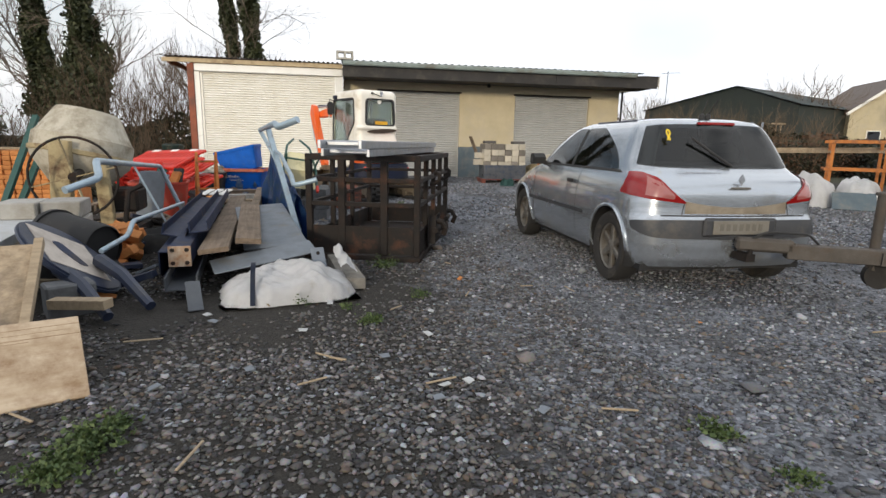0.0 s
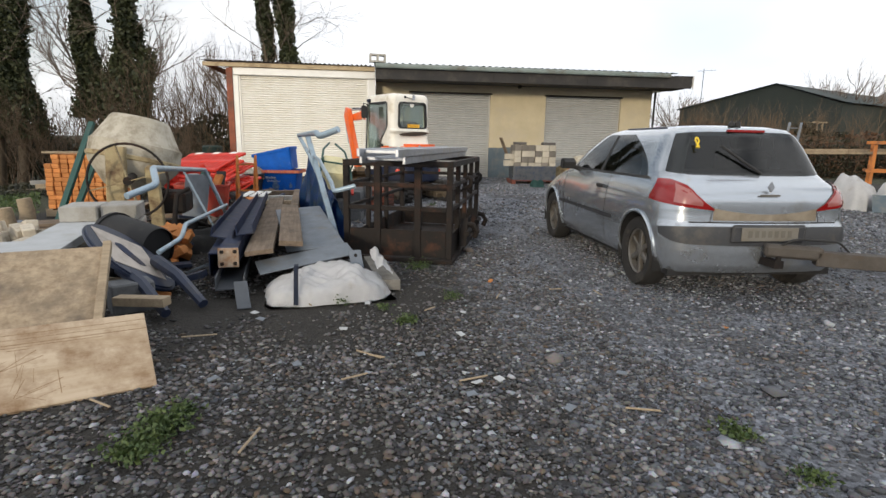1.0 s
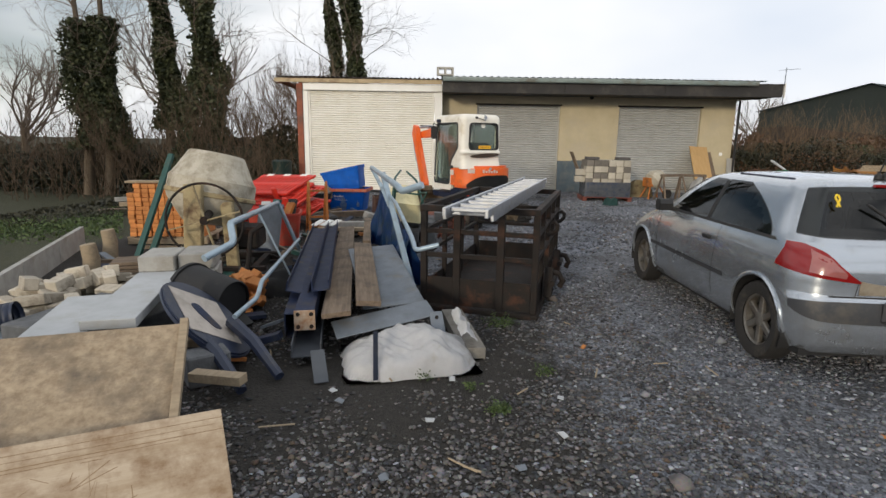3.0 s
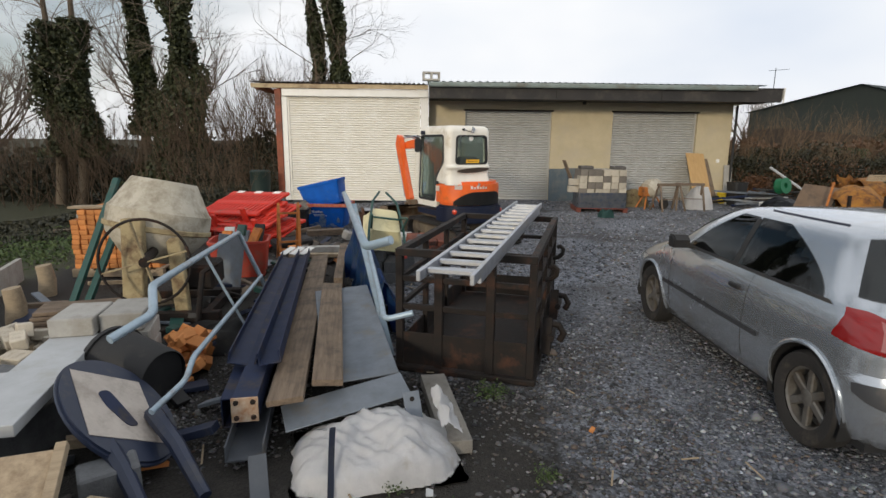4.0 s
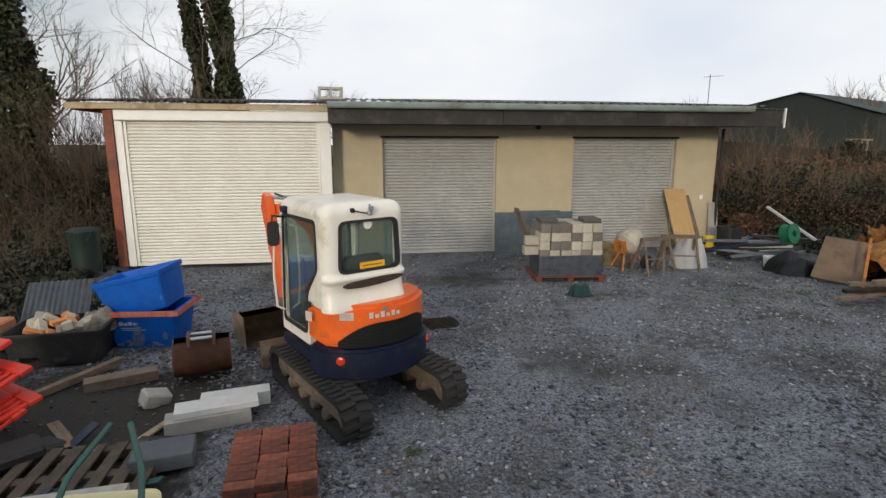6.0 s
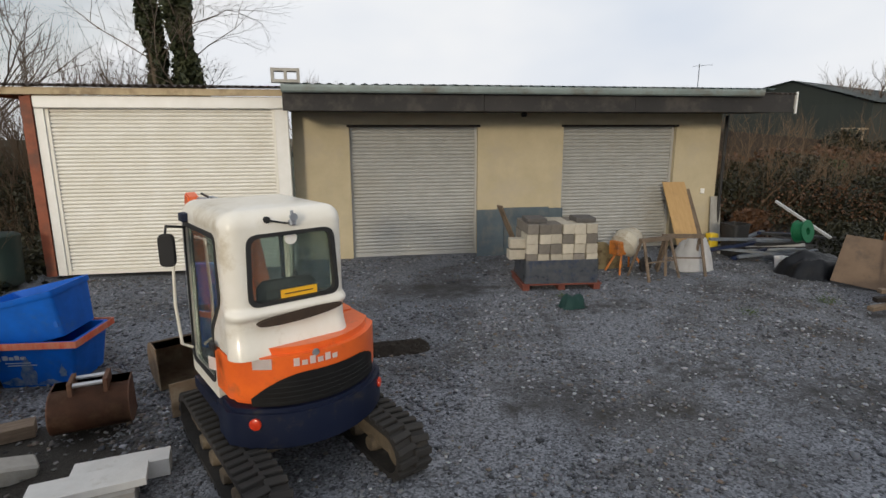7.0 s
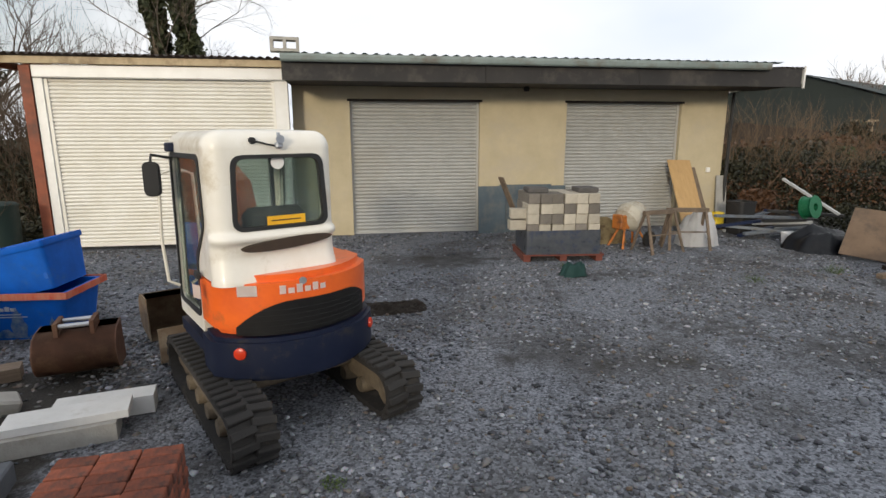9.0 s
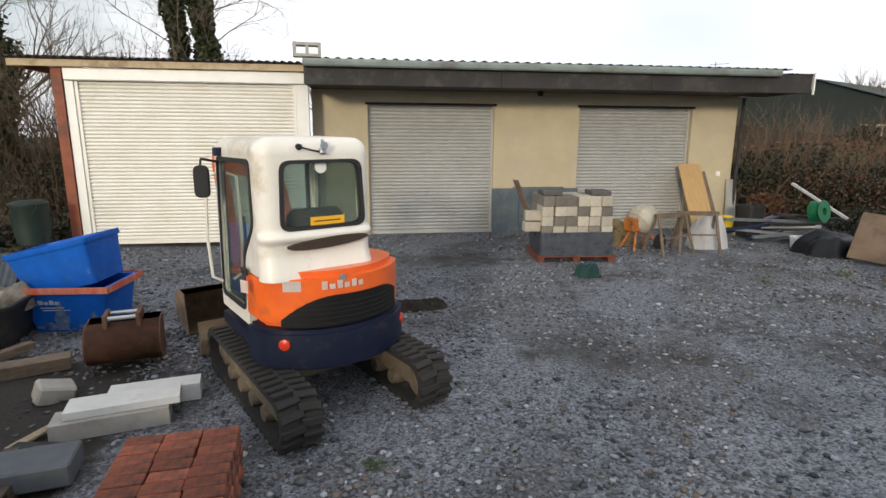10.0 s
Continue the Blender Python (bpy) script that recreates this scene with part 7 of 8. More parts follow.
            for d in range(2):
                piece("block", mes[rnd.random() < (0.75 if r < 2 else 0.42)], t, pose(0.16 + c * 0.215 + rnd.uniform(-0.012, 0.012), 0.24 + d * 0.46 + rnd.uniform(-0.02, 0.02), 0.135 + r * 0.178, 0, 0, rnd.uniform(-2, 2)))
    for z, x0 in ((0.55, 0.0), (0.75, 0.02)):
        piece("block", me, t, pose(-0.02 + x0, 0.25, z, 0, 0, 90 + rnd.uniform(-4, 4)))
    s = Shape()
    o = rounded([(0.035, -0.005), (1.37, -0.005), (1.37, 0.955), (0.035, 0.955)], 0.04, 3)
    n = len(o)
    rings = []
    for j in range(7):
        z = 0.13 + 0.43 * j / 6
        rings.append([s.bm.verts.new((x + 0.012 * noise.noise((x * 6, y * 6, z * 9)), y + 0.012 * noise.noise((x * 6, y * 6, z * 9 + 5)), z + (0.04 * noise.noise((x * 4, y * 4, 2)) if j == 6 else 0))) for x, y in o])
    for a, b in zip(rings, rings[1:]):
        for i in range(n):
            s.bm.faces.new((a[i], a[(i + 1) % n], b[(i + 1) % n], b[i]))
    bmesh.ops.solidify(s.bm, geom=list(s.bm.faces), thickness=0.003)
    part("wrapping", s, M_WRAP, t, "torn blue plastic wrapping", smooth=60)
    for x in (0.08, 0.98):
        part("paver_pack", Shape().box(x, 0.15, 1.206, x + 0.36, 0.6, 1.29, None, 0.012), M_DARKBLK, t, "dark pavers lying on top")


block_pallet(pose(2.15, 16.75, 0.0, 0, 0, -5))
crumpled("fallen_sack", 0.42, 0.30, 0.22, 8.0, M_TEAL, "crumpled teal sack dropped beside the pallet", "sack", pose(2.66, 15.75, 0, 0, 0, 10), 16, 14)

# small orange mixer, trestles, sack and leaning ply
t = thing("small_mixer", pose(4.55, 17.75, 0, 0, 0, 20), "small orange cement mixer with a pale drum", "mixer")
part("drum", Shape().lathe([(0.12, -0.28), (0.28, -0.16), (0.30, 0.02), (0.17, 0.26), (0.15, 0.24)], 20, pose(0.15, 0, 0.62, 0, 55, 0)), M_DRUM, t, smooth=30)
for a, b in (((-0.25, -0.2, 0), (0.0, 0, 0.62)), ((-0.25, 0.2, 0), (0.0, 0, 0.62)), ((0.45, -0.2, 0), (0.2, 0, 0.55)), ((0.45, 0.2, 0), (0.2, 0, 0.55))):
    part("leg", Shape().bar(a, b, 0.04), M_ORST, t)
part("motor_box", Shape().box(-0.25, -0.13, 0.38, 0.0, 0.13, 0.66, None, 0.02), M_ORST, t)
part("tyre", Shape().lathe([(0.09, -0.03), (0.16, -0.03), (0.16, 0.03), (0.09, 0.03)], 18, pose(0.42, -0.25, 0.16, 90, 0, 0)), M_RUBBER, t)
crumpled("scrap_cloth", 0.9, 0.5, 0.62, 2.0, M_MIXFR, "brown cloth and scrap heap under the shutter", "heap", pose(4.35, 18.25, 0), 18, 14)


def trestle(m):
    t = thing("saw_trestle", m, "weathered timber saw trestle on gravel", "trestle", "saw trestles")
    part("top_bar", Shape().box(-0.4, -0.04, 0.72, 0.4, 0.04, 0.80), M_WOOD, t)
    for x in (-0.34, 0.34):
        for y in (-0.28, 0.28):
            part("leg", Shape().bar((x + 0.05 * (x > 0) - 0.05 * (x < 0), y, 0), (x, y * 0.1, 0.76), 0.05, 0.03), M_WOOD, t)
    part("brace", Shape().bar((-0.36, -0.16, 0.35), (0.36, -0.16, 0.35), 0.04, 0.02), M_WOOD, t)
    return t


tr = trestle(pose(4.98, 17.25, 0, 0, 0, 15))
copy_thing(tr, pose(5.68, 17.45, 0, 0, 0, -12))
crumpled("rubble_sack", 0.78, 0.6, 0.78, 6.0, M_BAG, "bulging white rubble sack beside the trestle", "sack", pose(6.12, 17.75, 0), 30, 26, 0.05, 0.06)
quad_board("ply_panel", (7.22, 19.88, 1.62), (7.55, 19.15, 0.0), (6.52, 19.80, 1.70), 0.02, M_BIRCH, "tall warm brown plywood panel leaning on the wall", "board")
quad_board("ply_panel", (7.40, 19.93, 1.45), (7.75, 19.35, 0.02), (7.0, 19.90, 1.45), 0.02, M_WOOD, "dark plywood strip leaning behind the panel", "board")
beam("dark_timber", (6.55, 18.72, 0.05), (7.75, 18.95, 0.14), 0.10, 0.06, M_RUSTY, "dark timber length lying on the gravel", "timber")
solid("yellow_drum_box", Shape().box(-0.12, -0.1, 0, 0.12, 0.1, 0.42, None, 0.02), M_YELLOW, "small yellow container by the wall corner", "container", pose(7.72, 19.35, 0, 0, 0, 10))
solid("corner_board", Shape().box(0, 0, 0, 0.28, 0.02, 1.25), M_CONC, "pale board standing at the wall corner", "board", pose(8.0, 19.8, 0, -6, 0, 0))
solid("wall_box", Shape().box(-0.05, 0, -0.06, 0.05, 0.05, 0.06, None, 0.008), M_WHITE, "small white switch box on the wall", "switch box", pose(7.78, 19.945, 1.38))
s = Shape().rod([(8.22, 19.9, 3.2), (8.22, 19.9, 0.1)], 0.04, 10)
solid("downpipe", s, M_BLACKPL, "dark rainwater downpipe at the wall corner", "downpipe", kind="structure")
# drip stain lamp under the eaves
solid("eaves_lamp", Shape().lathe([(0.05, 0), (0.07, -0.05), (0.05, -0.1)], 12), M_BLACKPL, "small dark lamp under the eaves", "lamp", pose(3.0, 19.6, 3.249))

# ---- scrap along the hedge ----
rr = random.Random(11)
for k in range(16):
    a = Vector((rr.uniform(8.0, 9.9), rr.uniform(18.0, 19.6), 0.05 + 0.03 * k))
    d = Vector((rr.uniform(0.7, 1.3), rr.uniform(-0.5, 0.5), rr.uniform(-0.12, 0.12)))
    beam("waste_pipe" if k % 2 else "waste_length", a - d, a + d * 0.6, 0.09, 0.06, (M_GALV if k % 8 else M_FOAM, M_GALV, M_BLUEST, M_BLACKPL)[k % 4], ("pale plastic", "grey metal", "dark steel", "black plastic")[k % 4] + " length in the scrap pile", "scrap")
reel = thing("hose_reel", pose(8.62, 17.7, 0.48) @ Matrix.Diagonal((0.8, 0.8, 0.8, 1)), "bright green hose reel on the scrap pile", "reel")
reel_m = pose(0, 0, 0.3, 80, 0, 20)
for z0 in (-0.13, 0.13):
    part("flange", Shape().lathe([(0.10, z0), (0.30, z0), (0.30, z0 + 0.02), (0.10, z0 + 0.02)], 24, reel_m, False), M_GREENPL, reel)
part("drum", Shape().lathe([(0.12, -0.13), (0.12, 0.15)], 20, reel_m, False), M_GREENPL, reel)
part("hose", Shape().lathe([(0.24 + 0.022 * q, -0.11 + 0.026 * k + 0.012 * q) for k in range(9) for q in (0, 1)], 22, reel_m, False), M_GREENPL, reel, smooth=30)
crumpled("black_sheeting", 1.5, 1.1, 0.48, 12.0, M_BLACKSHEET, "crumpled black polythene sheeting over scrap", "sheeting", pose(8.35, 16.95, 0, 0, 0, 10), 26, 22, 0.10)
beam("white_pole", (9.35, 17.7, 0.55), (8.95, 18.9, 1.22), 0.07, 0.05, M_FOAM, "white plastic pole sticking out of the scrap", "pole")
tub("white_pail", pose(7.95, 17.35, 0), 0.3, 0.3, 0.26, M_BAG, "small white plastic pail on gravel")
tub("black_bin", pose(7.85, 18.75, 0, 0, 0, 15), 0.5, 0.45, 0.75, M_BLACKPL, "black plastic bin with rags at the hedge")
quad_board("hardboard_sheet", (8.90, 15.75, 0.82), (8.35, 15.45, 0.03), (8.39, 16.44, 0.88), 0.015, M_BROWNBOARD, "brown hardboard sheet leaning over scrap", "board")
quad_board("hardboard_sheet", (9.95, 15.45, 0.60), (9.7, 14.95, 0.03), (9.2, 15.85, 0.62), 0.015, M_BROWNBOARD, "brown hardboard sheet leaning over scrap", "board")


def rust_sheet(w, h, seed, m):
    """A torn, buckled piece of rusty sheet standing on its edge."""
    def f(u, v):
        x, z = (u - 0.5) * w, v * h
        tear = 0.22 * h * noise.noise((u * 5 + seed, 3, 1)) * v ** 3 + 0.10 * h * noise.noise((u * 13 + seed, 7, 1)) * v ** 2
        side = 0.12 * w * noise.noise((v * 4 + seed, 9, 2)) * abs(u - 0.5) * 2
        bulge = 0.20 * w * noise.noise((u * 2.2 + seed, v * 1.8, 4)) + 0.06 * w * noise.noise((u * 7, v * 6 + seed, 5))
        return (x + side, bulge, z + tear)
    return solid("rusty_sheet", Shape().grid(18, 14, f, 0.006), M_RUSTORANGE, "buckled bright rusty steel sheet in the scrap", "sheet", m, smooth=30)


def rust_dish(m, seed):
    """A dented shallow steel dish with a rolled rim."""
    d = Shape().lathe([(0.10, 0.30), (0.32, 0.26), (0.52, 0.13), (0.60, 0.0), (0.63, -0.02), (0.63, 0.02), (0.58, 0.06), (0.50, 0.17), (0.30, 0.29), (0.08, 0.325)], 26)
    for v in d.bm.verts:
        v.co += Vector((noise.noise(v.co * 3 + Vector((seed, 0, 0))), noise.noise(v.co * 3 + Vector((0, seed, 0))), noise.noise(v.co * 4 + Vector((0, 0, seed))))) * 0.09
    return solid("rusty_dish", d, M_RUSTORANGE, "dented rusty steel dish lying on timber", "dish", m, smooth=50)


rust_dish(pose(9.15, 15.35, 0.52, 24, -6, 15), 1.0)
rust_dish(pose(9.95, 15.75, 0.62, 40, 12, 40), 4.0)
for w, h, sd, m in ((0.55, 0.75, 2.0, pose(9.25, 15.95, 0.18, -24, 4, 18)), (0.50, 0.62, 5.0, pose(9.55, 16.1, 0.30, -10, -12, -14)), (0.8, 0.55, 8.0, pose(9.35, 15.85, 0.62, -28, 8, 8)), (0.7, 0.5, 11.0, pose(10.1, 15.3, 0.5, -35, -6, 30))):
    rust_sheet(w, h, sd, m)
beam("rust_bar", (8.05, 15.1, 0.05), (8.55, 15.55, 0.98), 0.05, 0.03, M_ORST, "rusty steel bar leaning on the scrap", "bar")
for k in range(9):
    a = Vector((7.75 + 0.22 * k, 14.35 + 0.14 * (k % 3), 0.12 + 0.09 * (k % 4)))
    beam("rough_timber", a + Vector((-0.8, 0.15, 0)), a + Vector((0.7, rr.uniform(-0.3, 0.3), rr.uniform(-0.03, 0.08))), 0.10, 0.07, (M_WOOD, M_RUSTY, M_WOOD)[k % 3], "rough dark timber length under rusty scrap", "timber")
for x in (8.0, 8.9, 9.8):
    solid("rust_post", Shape().box(-0.03, -0.03, 0, 0.03, 0.03, 0.75), M_RUSTY, "short rusty steel post holding timber", "post", pose(x, 14.25, 0, rr.uniform(-4, 4), rr.uniform(-4, 4), 0))
lad = thing("old_ladder", pose(9.8, 15.2, 0.3, 0, 0, 0), "old grey ladder propped over the scrap", "ladder")
for x in (0.0, 0.4):
    part("stile", Shape().bar((x, 0, 0), (x + 1.1, 1.1, 1.75), 0.07, 0.03), M_GALV, lad)
for k in range(6):
    f = (k + 0.6) / 6.2
    part("rung", Shape().bar((1.1 * f, 1.1 * f, 1.75 * f), (0.4 + 1.1 * f, 1.1 * f, 1.75 * f), 0.04, 0.03), M_GALV, lad)

# ---- timber rack, bags and bench at the yard's edge ----
rk = thing("steel_rack", pose(10.3, 12.6, 0, 0, 0, -40), "rusty orange steel rack holding long timber", "rack")
for x in (0, 1.1, 2.2):
    for y in (0, 0.8):
        part("post", Shape().box(x, y, 0, x + 0.07, y + 0.07, 1.45), M_ORST, rk)
for y in (0, 0.8):
    for z in (0.7, 1.40):
        part("rail", Shape().box(-0.1, y - 0.005, z, 2.4, y - 0.06, z + 0.07), M_ORST, rk)
for k in range(4):
    beam("long_timber", (8.6 + 0.1 * k, 14.6 + 0.1 * k, 1.10 + 0.035 * k), (12.4, 11.9 + 0.12 * k, 1.20 + 0.035 * k), 0.12, 0.03, M_WOODPALE, "long pale timber board lying on the rack", "timber")
bn = thing("timber_bench", pose(9.0, 9.7, 0, 0, 0, -42), "rough grey timber sawing bench", "bench")
for z, x0, x1 in ((0.62, 0, 1.9), (0.9, 0.1, 1.8)):
    part("slat", Shape().box(x0, -0.1, z, x1, 0.45, z + 0.05), M_WOOD, bn)
for x in (0.05, 1.75):
    for y in (-0.08, 0.36):
        part("leg", Shape().box(x, y, 0, x + 0.09, y + 0.09, 0.62), M_WOOD, bn)
part("upstand", Shape().box(1.0, 0.3, 0.95, 1.1, 0.4, 1.65).box(0.6, 0.3, 1.55, 1.9, 0.36, 1.70), M_WOOD, bn)
for x, y, h, sd in ((8.15, 10.75, 0.85, 21.0), (8.75, 10.25, 0.80, 24.0), (7.9, 11.4, 0.55, 28.0)):
    crumpled("bulk_bag", 0.85, 0.8, h, sd, M_BAG, "full white bulk bag standing on gravel", "bag", pose(x, y, 0, 0, 0, sd), 20, 18, 0.06)
quad_board("blue_sheet", (8.7, 9.8, 0.35), (8.5, 9.55, 0.02), (8.1, 10.25, 0.35), 0.02, M_BLUEGREY, "pale blue sheet lying against the bags", "sheet")

# ---- trailer drawbar hitched to the car ----
M_TRAILER = mat("muddy_galvanised_steel", (0.085, 0.074, 0.064), (0.055, 0.047, 0.04), 6, 0.75, 0.1, bump=0.3, dirt=(0.07, 0.05, 0.035), dscale=4, damount=0.3)
tl = thing("trailer", pose(1.20, 4.16, 0, 0, 0, 63), "rusty steel trailer drawbar hitched to the car", "trailer")
part("coupling", Shape().box(-0.06, -0.30, 0.40, 0.06, 0.10, 0.50, None, 0.02), M_TRAILER, tl, smooth=30)
part("drawbar", Shape().box(-0.06, -2.2, 0.36, 0.06, -0.25, 0.47, None, 0.006), M_TRAILER, tl)
for sx in (-1, 1):
    part("frame_arm", Shape().bar((sx * 0.05, -0.86, 0.41), (sx * 0.62, -2.3, 0.41), 0.07, 0.09), M_TRAILER, tl)
jw = part("jockey_post", Shape().rod([(0.10, -0.86, 0.30), (0.10, -0.86, 0.86)], 0.035, 10), M_TRAILER, tl, "rusty jockey wheel post", smooth=True)
part("handle", Shape().lathe([(0.05, 0), (0.05, 0.02), (0.02, 0.03)], 10, pose(0.10, -0.86, 0.86)).rod([(0.10, -0.86, 0.89), (0.16, -0.91, 0.90)], 0.01, 6), M_TRAILER, jw)
part("wheel", Shape().lathe([(0.05, -0.03), (0.10, -0.035), (0.10, 0.035), (0.05, 0.03)], 18, pose(0.10, -0.91, 0.26, 0, 90, 0)), M_RUBBER, jw, smooth=30)
part("cable", Shape().rod(bent([(0.0, 0.1, 0.42), (-0.05, -0.1, 0.56), (0.02, -0.4, 0.55), (0.06, -0.5, 0.45)]), 0.009, 6), M_BLACKPL, tl, smooth=True)
part("axle_box", Shape().box(-0.62, -4.3, 0.40, 0.62, -2.3, 0.80), M_TRAILER, tl)
for sx in (-1, 1):
    part("tyre", Shape().lathe([(0.16, -0.08), (0.28, -0.08), (0.28, 0.08), (0.16, 0.08)], 22, pose(sx * 0.74, -3.3, 0.28, 0, 90, 0)), M_RUBBER, tl, smooth=30)

# ---- trees, hedges, barn and distance ----
M_BARK = mat("bark", (0.13, 0.10, 0.07), (0.085, 0.065, 0.045), 6, 0.9, bump=0.4, bscale=20)
M_TWIG = mat("bare_twig", (0.21, 0.165, 0.13), (0.15, 0.115, 0.09), 3, 0.9)
M_TWIGRED = mat("brown_scrub", (0.145, 0.098, 0.062), (0.095, 0.066, 0.042), 2, 0.9)


def leaf_material(name, c1, c2):
    m = bpy.data.materials.new(name)
    m.use_nodes = True
    n, l = m.node_tree.nodes, m.node_tree.links
    b = n["Principled BSDF"]
    ge = n.new("ShaderNodeNewGeometry")
    rp = n.new("ShaderNodeValToRGB")
    rp.color_ramp.elements[0].color, rp.color_ramp.elements[1].color = (*c1, 1), (*c2, 1)
    l.new(ge.outputs["Random Per Island"], rp.inputs["Fac"])
    l.new(rp.outputs["Color"], b.inputs["Base Color"])
    b.inputs["Roughness"].default_value = 0.65
    return m


M_IVY = leaf_material("ivy_leaf", (0.012, 0.020, 0.006), (0.060, 0.068, 0.024))
M_HEDGE = leaf_material("hedge_leaf", (0.008, 0.010, 0.004), (0.035, 0.033, 0.013))
M_DRYLEAF = leaf_material("dry_leaf", (0.045, 0.022, 0.010), (0.12, 0.055, 0.024))
M_GRASS = leaf_material("grass_blade", (0.024, 0.052, 0.010), (0.085, 0.12, 0.035))


def raw_mesh(name, verts, faces, material, parent=None, label="", category="", kind=""):
    me = bpy.data.meshes.new(name)
    me.from_pydata([tuple(v) for v in verts], [], faces)
    me.materials.append(material)
    o = new(name, me)
    if parent is not None:
        o.parent = parent
    return tagged(o, label, category, "", kind)


def leaves(points, size, rng):
    """A small bent quad of leaf at each point, turned at random."""
    n = len(points)
    p = np.asarray(points)
    a = rng.normal(size=(n, 3))
    a /= np.linalg.norm(a, axis=1)[:, None]
    b = np.cross(a, rng.normal(size=(n, 3)))
    b /= np.linalg.norm(b, axis=1)[:, None] + 1e-9
    s = size * rng.uniform(0.6, 1.4, size=(n, 1))
    v = np.empty((n, 4, 3))
    v[:, 0], v[:, 1], v[:, 2], v[:, 3] = p - a * s, p - b * s * 0.6, p + a * s, p + b * s * 0.6 + np.cross(a, b) * s * 0.3
    idx = np.arange(4 * n).reshape(n, 4)
    return v.reshape(-1, 3), [tuple(q) for q in idx.tolist()]


def sticks(segs):
    """Thin three-sided tapered sticks: (a, b, ra, rb)."""
    vs, fs = [], []
    for a, b, ra, rb in segs:
        d = (b - a)
        if d.length < 1e-6:
            continue
        d.normalize()
        x = d.orthogonal().normalized()
        y = d.cross(x)
        k = len(vs)
        for p, r in ((a, ra), (b, rb)):
            for q in range(3):
                w = q * math.tau / 3
                vs.append(p + (x * math.cos(w) + y * math.sin(w)) * r)
        for q in range(3):
            fs.append((k + q, k + (q + 1) % 3, k + 3 + (q + 1) % 3, k + 3 + q))
    return vs, fs


def grow(segs, p, d, length, r, depth, rng, droop=0.0, spread=0.7):
    """A limb that bends as it goes and forks into thinner ones."""
    n = 4
    for k in range(n):
        q = p + d * (length / n)
        segs.append((p.copy(), q.copy(), r * (1 - 0.12 * k), r * (1 - 0.12 * (k + 1))))
        p = q
        d = (d + Vector((rng.uniform(-1, 1), rng.uniform(-1, 1), rng.uniform(-0.6, 0.9) - droop)) * 0.22).normalized()
        if depth > 0 and k >= 1:
            for _ in range(2 if k == n - 1 else 1):
                nd = (d + Vector((rng.uniform(-1, 1), rng.uniform(-1, 1), rng.uniform(-0.5, 0.8) - droop)) * spread).normalized()
                grow(segs, p.copy(), nd, length * rng.uniform(0.5, 0.75), r * 0.5, depth - 1, rng, droop, spread)


def ivy_tree(name, base, stems, limbs, seed, label, leaf=0.10, count=9000):
    """Ivy-clad trunks with bare crowns. stems: (dx, dy, lean x, height, ivy from, ivy to, ivy radius low, high)."""
    rng, pr = np.random.default_rng(seed), random.Random(seed)
    t = thing(name, pose(*base), label, "tree")
    segs, pts = [], []
    for dx, dy, lean, H, i0, i1, r0, r1 in stems:
        tk = Shape()
        path = [(dx + lean * f + 0.15 * math.sin(f * 5 + dx), dy + 0.1 * math.sin(f * 4), H * f) for f in np.linspace(0, 1, 10)]
        tk.rod(path, 0.26, 9, True, 0.07)
        part("trunk", tk, M_BARK, t, smooth=True)
        m = int(count * (i1 - i0) / 10)
        f = rng.uniform(i0 / H, i1 / H, m)
        an, rad = rng.uniform(0, math.tau, m), np.sqrt(rng.uniform(0.25, 1, m))
        rr_ = r0 + (r1 - r0) * ((f - i0 / H) / max(1e-6, (i1 - i0) / H)) ** 0.7
        lump = 0.74 + rng.exponential(0.10, m) + np.array([1.15 * noise.noise((math.cos(a) * 0.9 + dx, math.sin(a) * 0.9 + dy, q * H * 0.45 + seed)) + 0.4 * noise.noise((math.cos(a) * 2.2, math.sin(a) * 2.2 + dy, q * H * 1.3 + seed)) for a, q in zip(an, f)])
        lump = np.maximum(lump, 0.15)
        px = np.interp(f, np.linspace(0, 1, 10), [p[0] for p in path]) + np.cos(an) * rad * rr_ * lump
        py = np.interp(f, np.linspace(0, 1, 10), [p[1] for p in path]) + np.sin(an) * rad * rr_ * lump
        pts.append(np.stack([px, py, f * H], 1))
        for k in range(limbs):
            q = pr.uniform(0.35, 1.0)
            i = min(9, int(q * 9))
            a = pr.uniform(0, math.tau)
            d = Vector((math.cos(a), math.sin(a), pr.uniform(0.2, 1.2))).normalized()
            grow(segs, Vector(path[i]), d, pr.uniform(1.1, 2.4), 0.028, 3, pr, 0.16, 0.85)
    v, f = leaves(np.concatenate(pts), leaf, rng)
    raw_mesh("ivy", v, f, M_IVY, t, "dense dark green ivy", kind="stuff")
    v, f = sticks(segs)
    raw_mesh("bare_crown", v, f, M_TWIG, t, "bare winter branches", kind="stuff")
    return t


ivy_tree("ivy_tree", (-19.6, 28.4, -1.25), ((-0.35, 0, 0.4, 11.5, 2.3, 8.4, 1.12, 0.75), (0.45, 0.2, 0.9, 12.0, 2.3, 8.6, 1.05, 0.62)), 12, 3, "tall twin-trunked tree clad in dark ivy", 0.10, 15000)
ivy_tree("ivy_tree", (-14.0, 28.6, -0.9), ((0.1, 0, 0.1, 15.0, 0.6, 14.0, 1.60, 0.34), (-1.7, 0.3, -0.5, 12.5, 3.0, 11.2, 0.78, 0.26)), 12, 8, "tall tree thickly clad in dark ivy", 0.10, 20000)
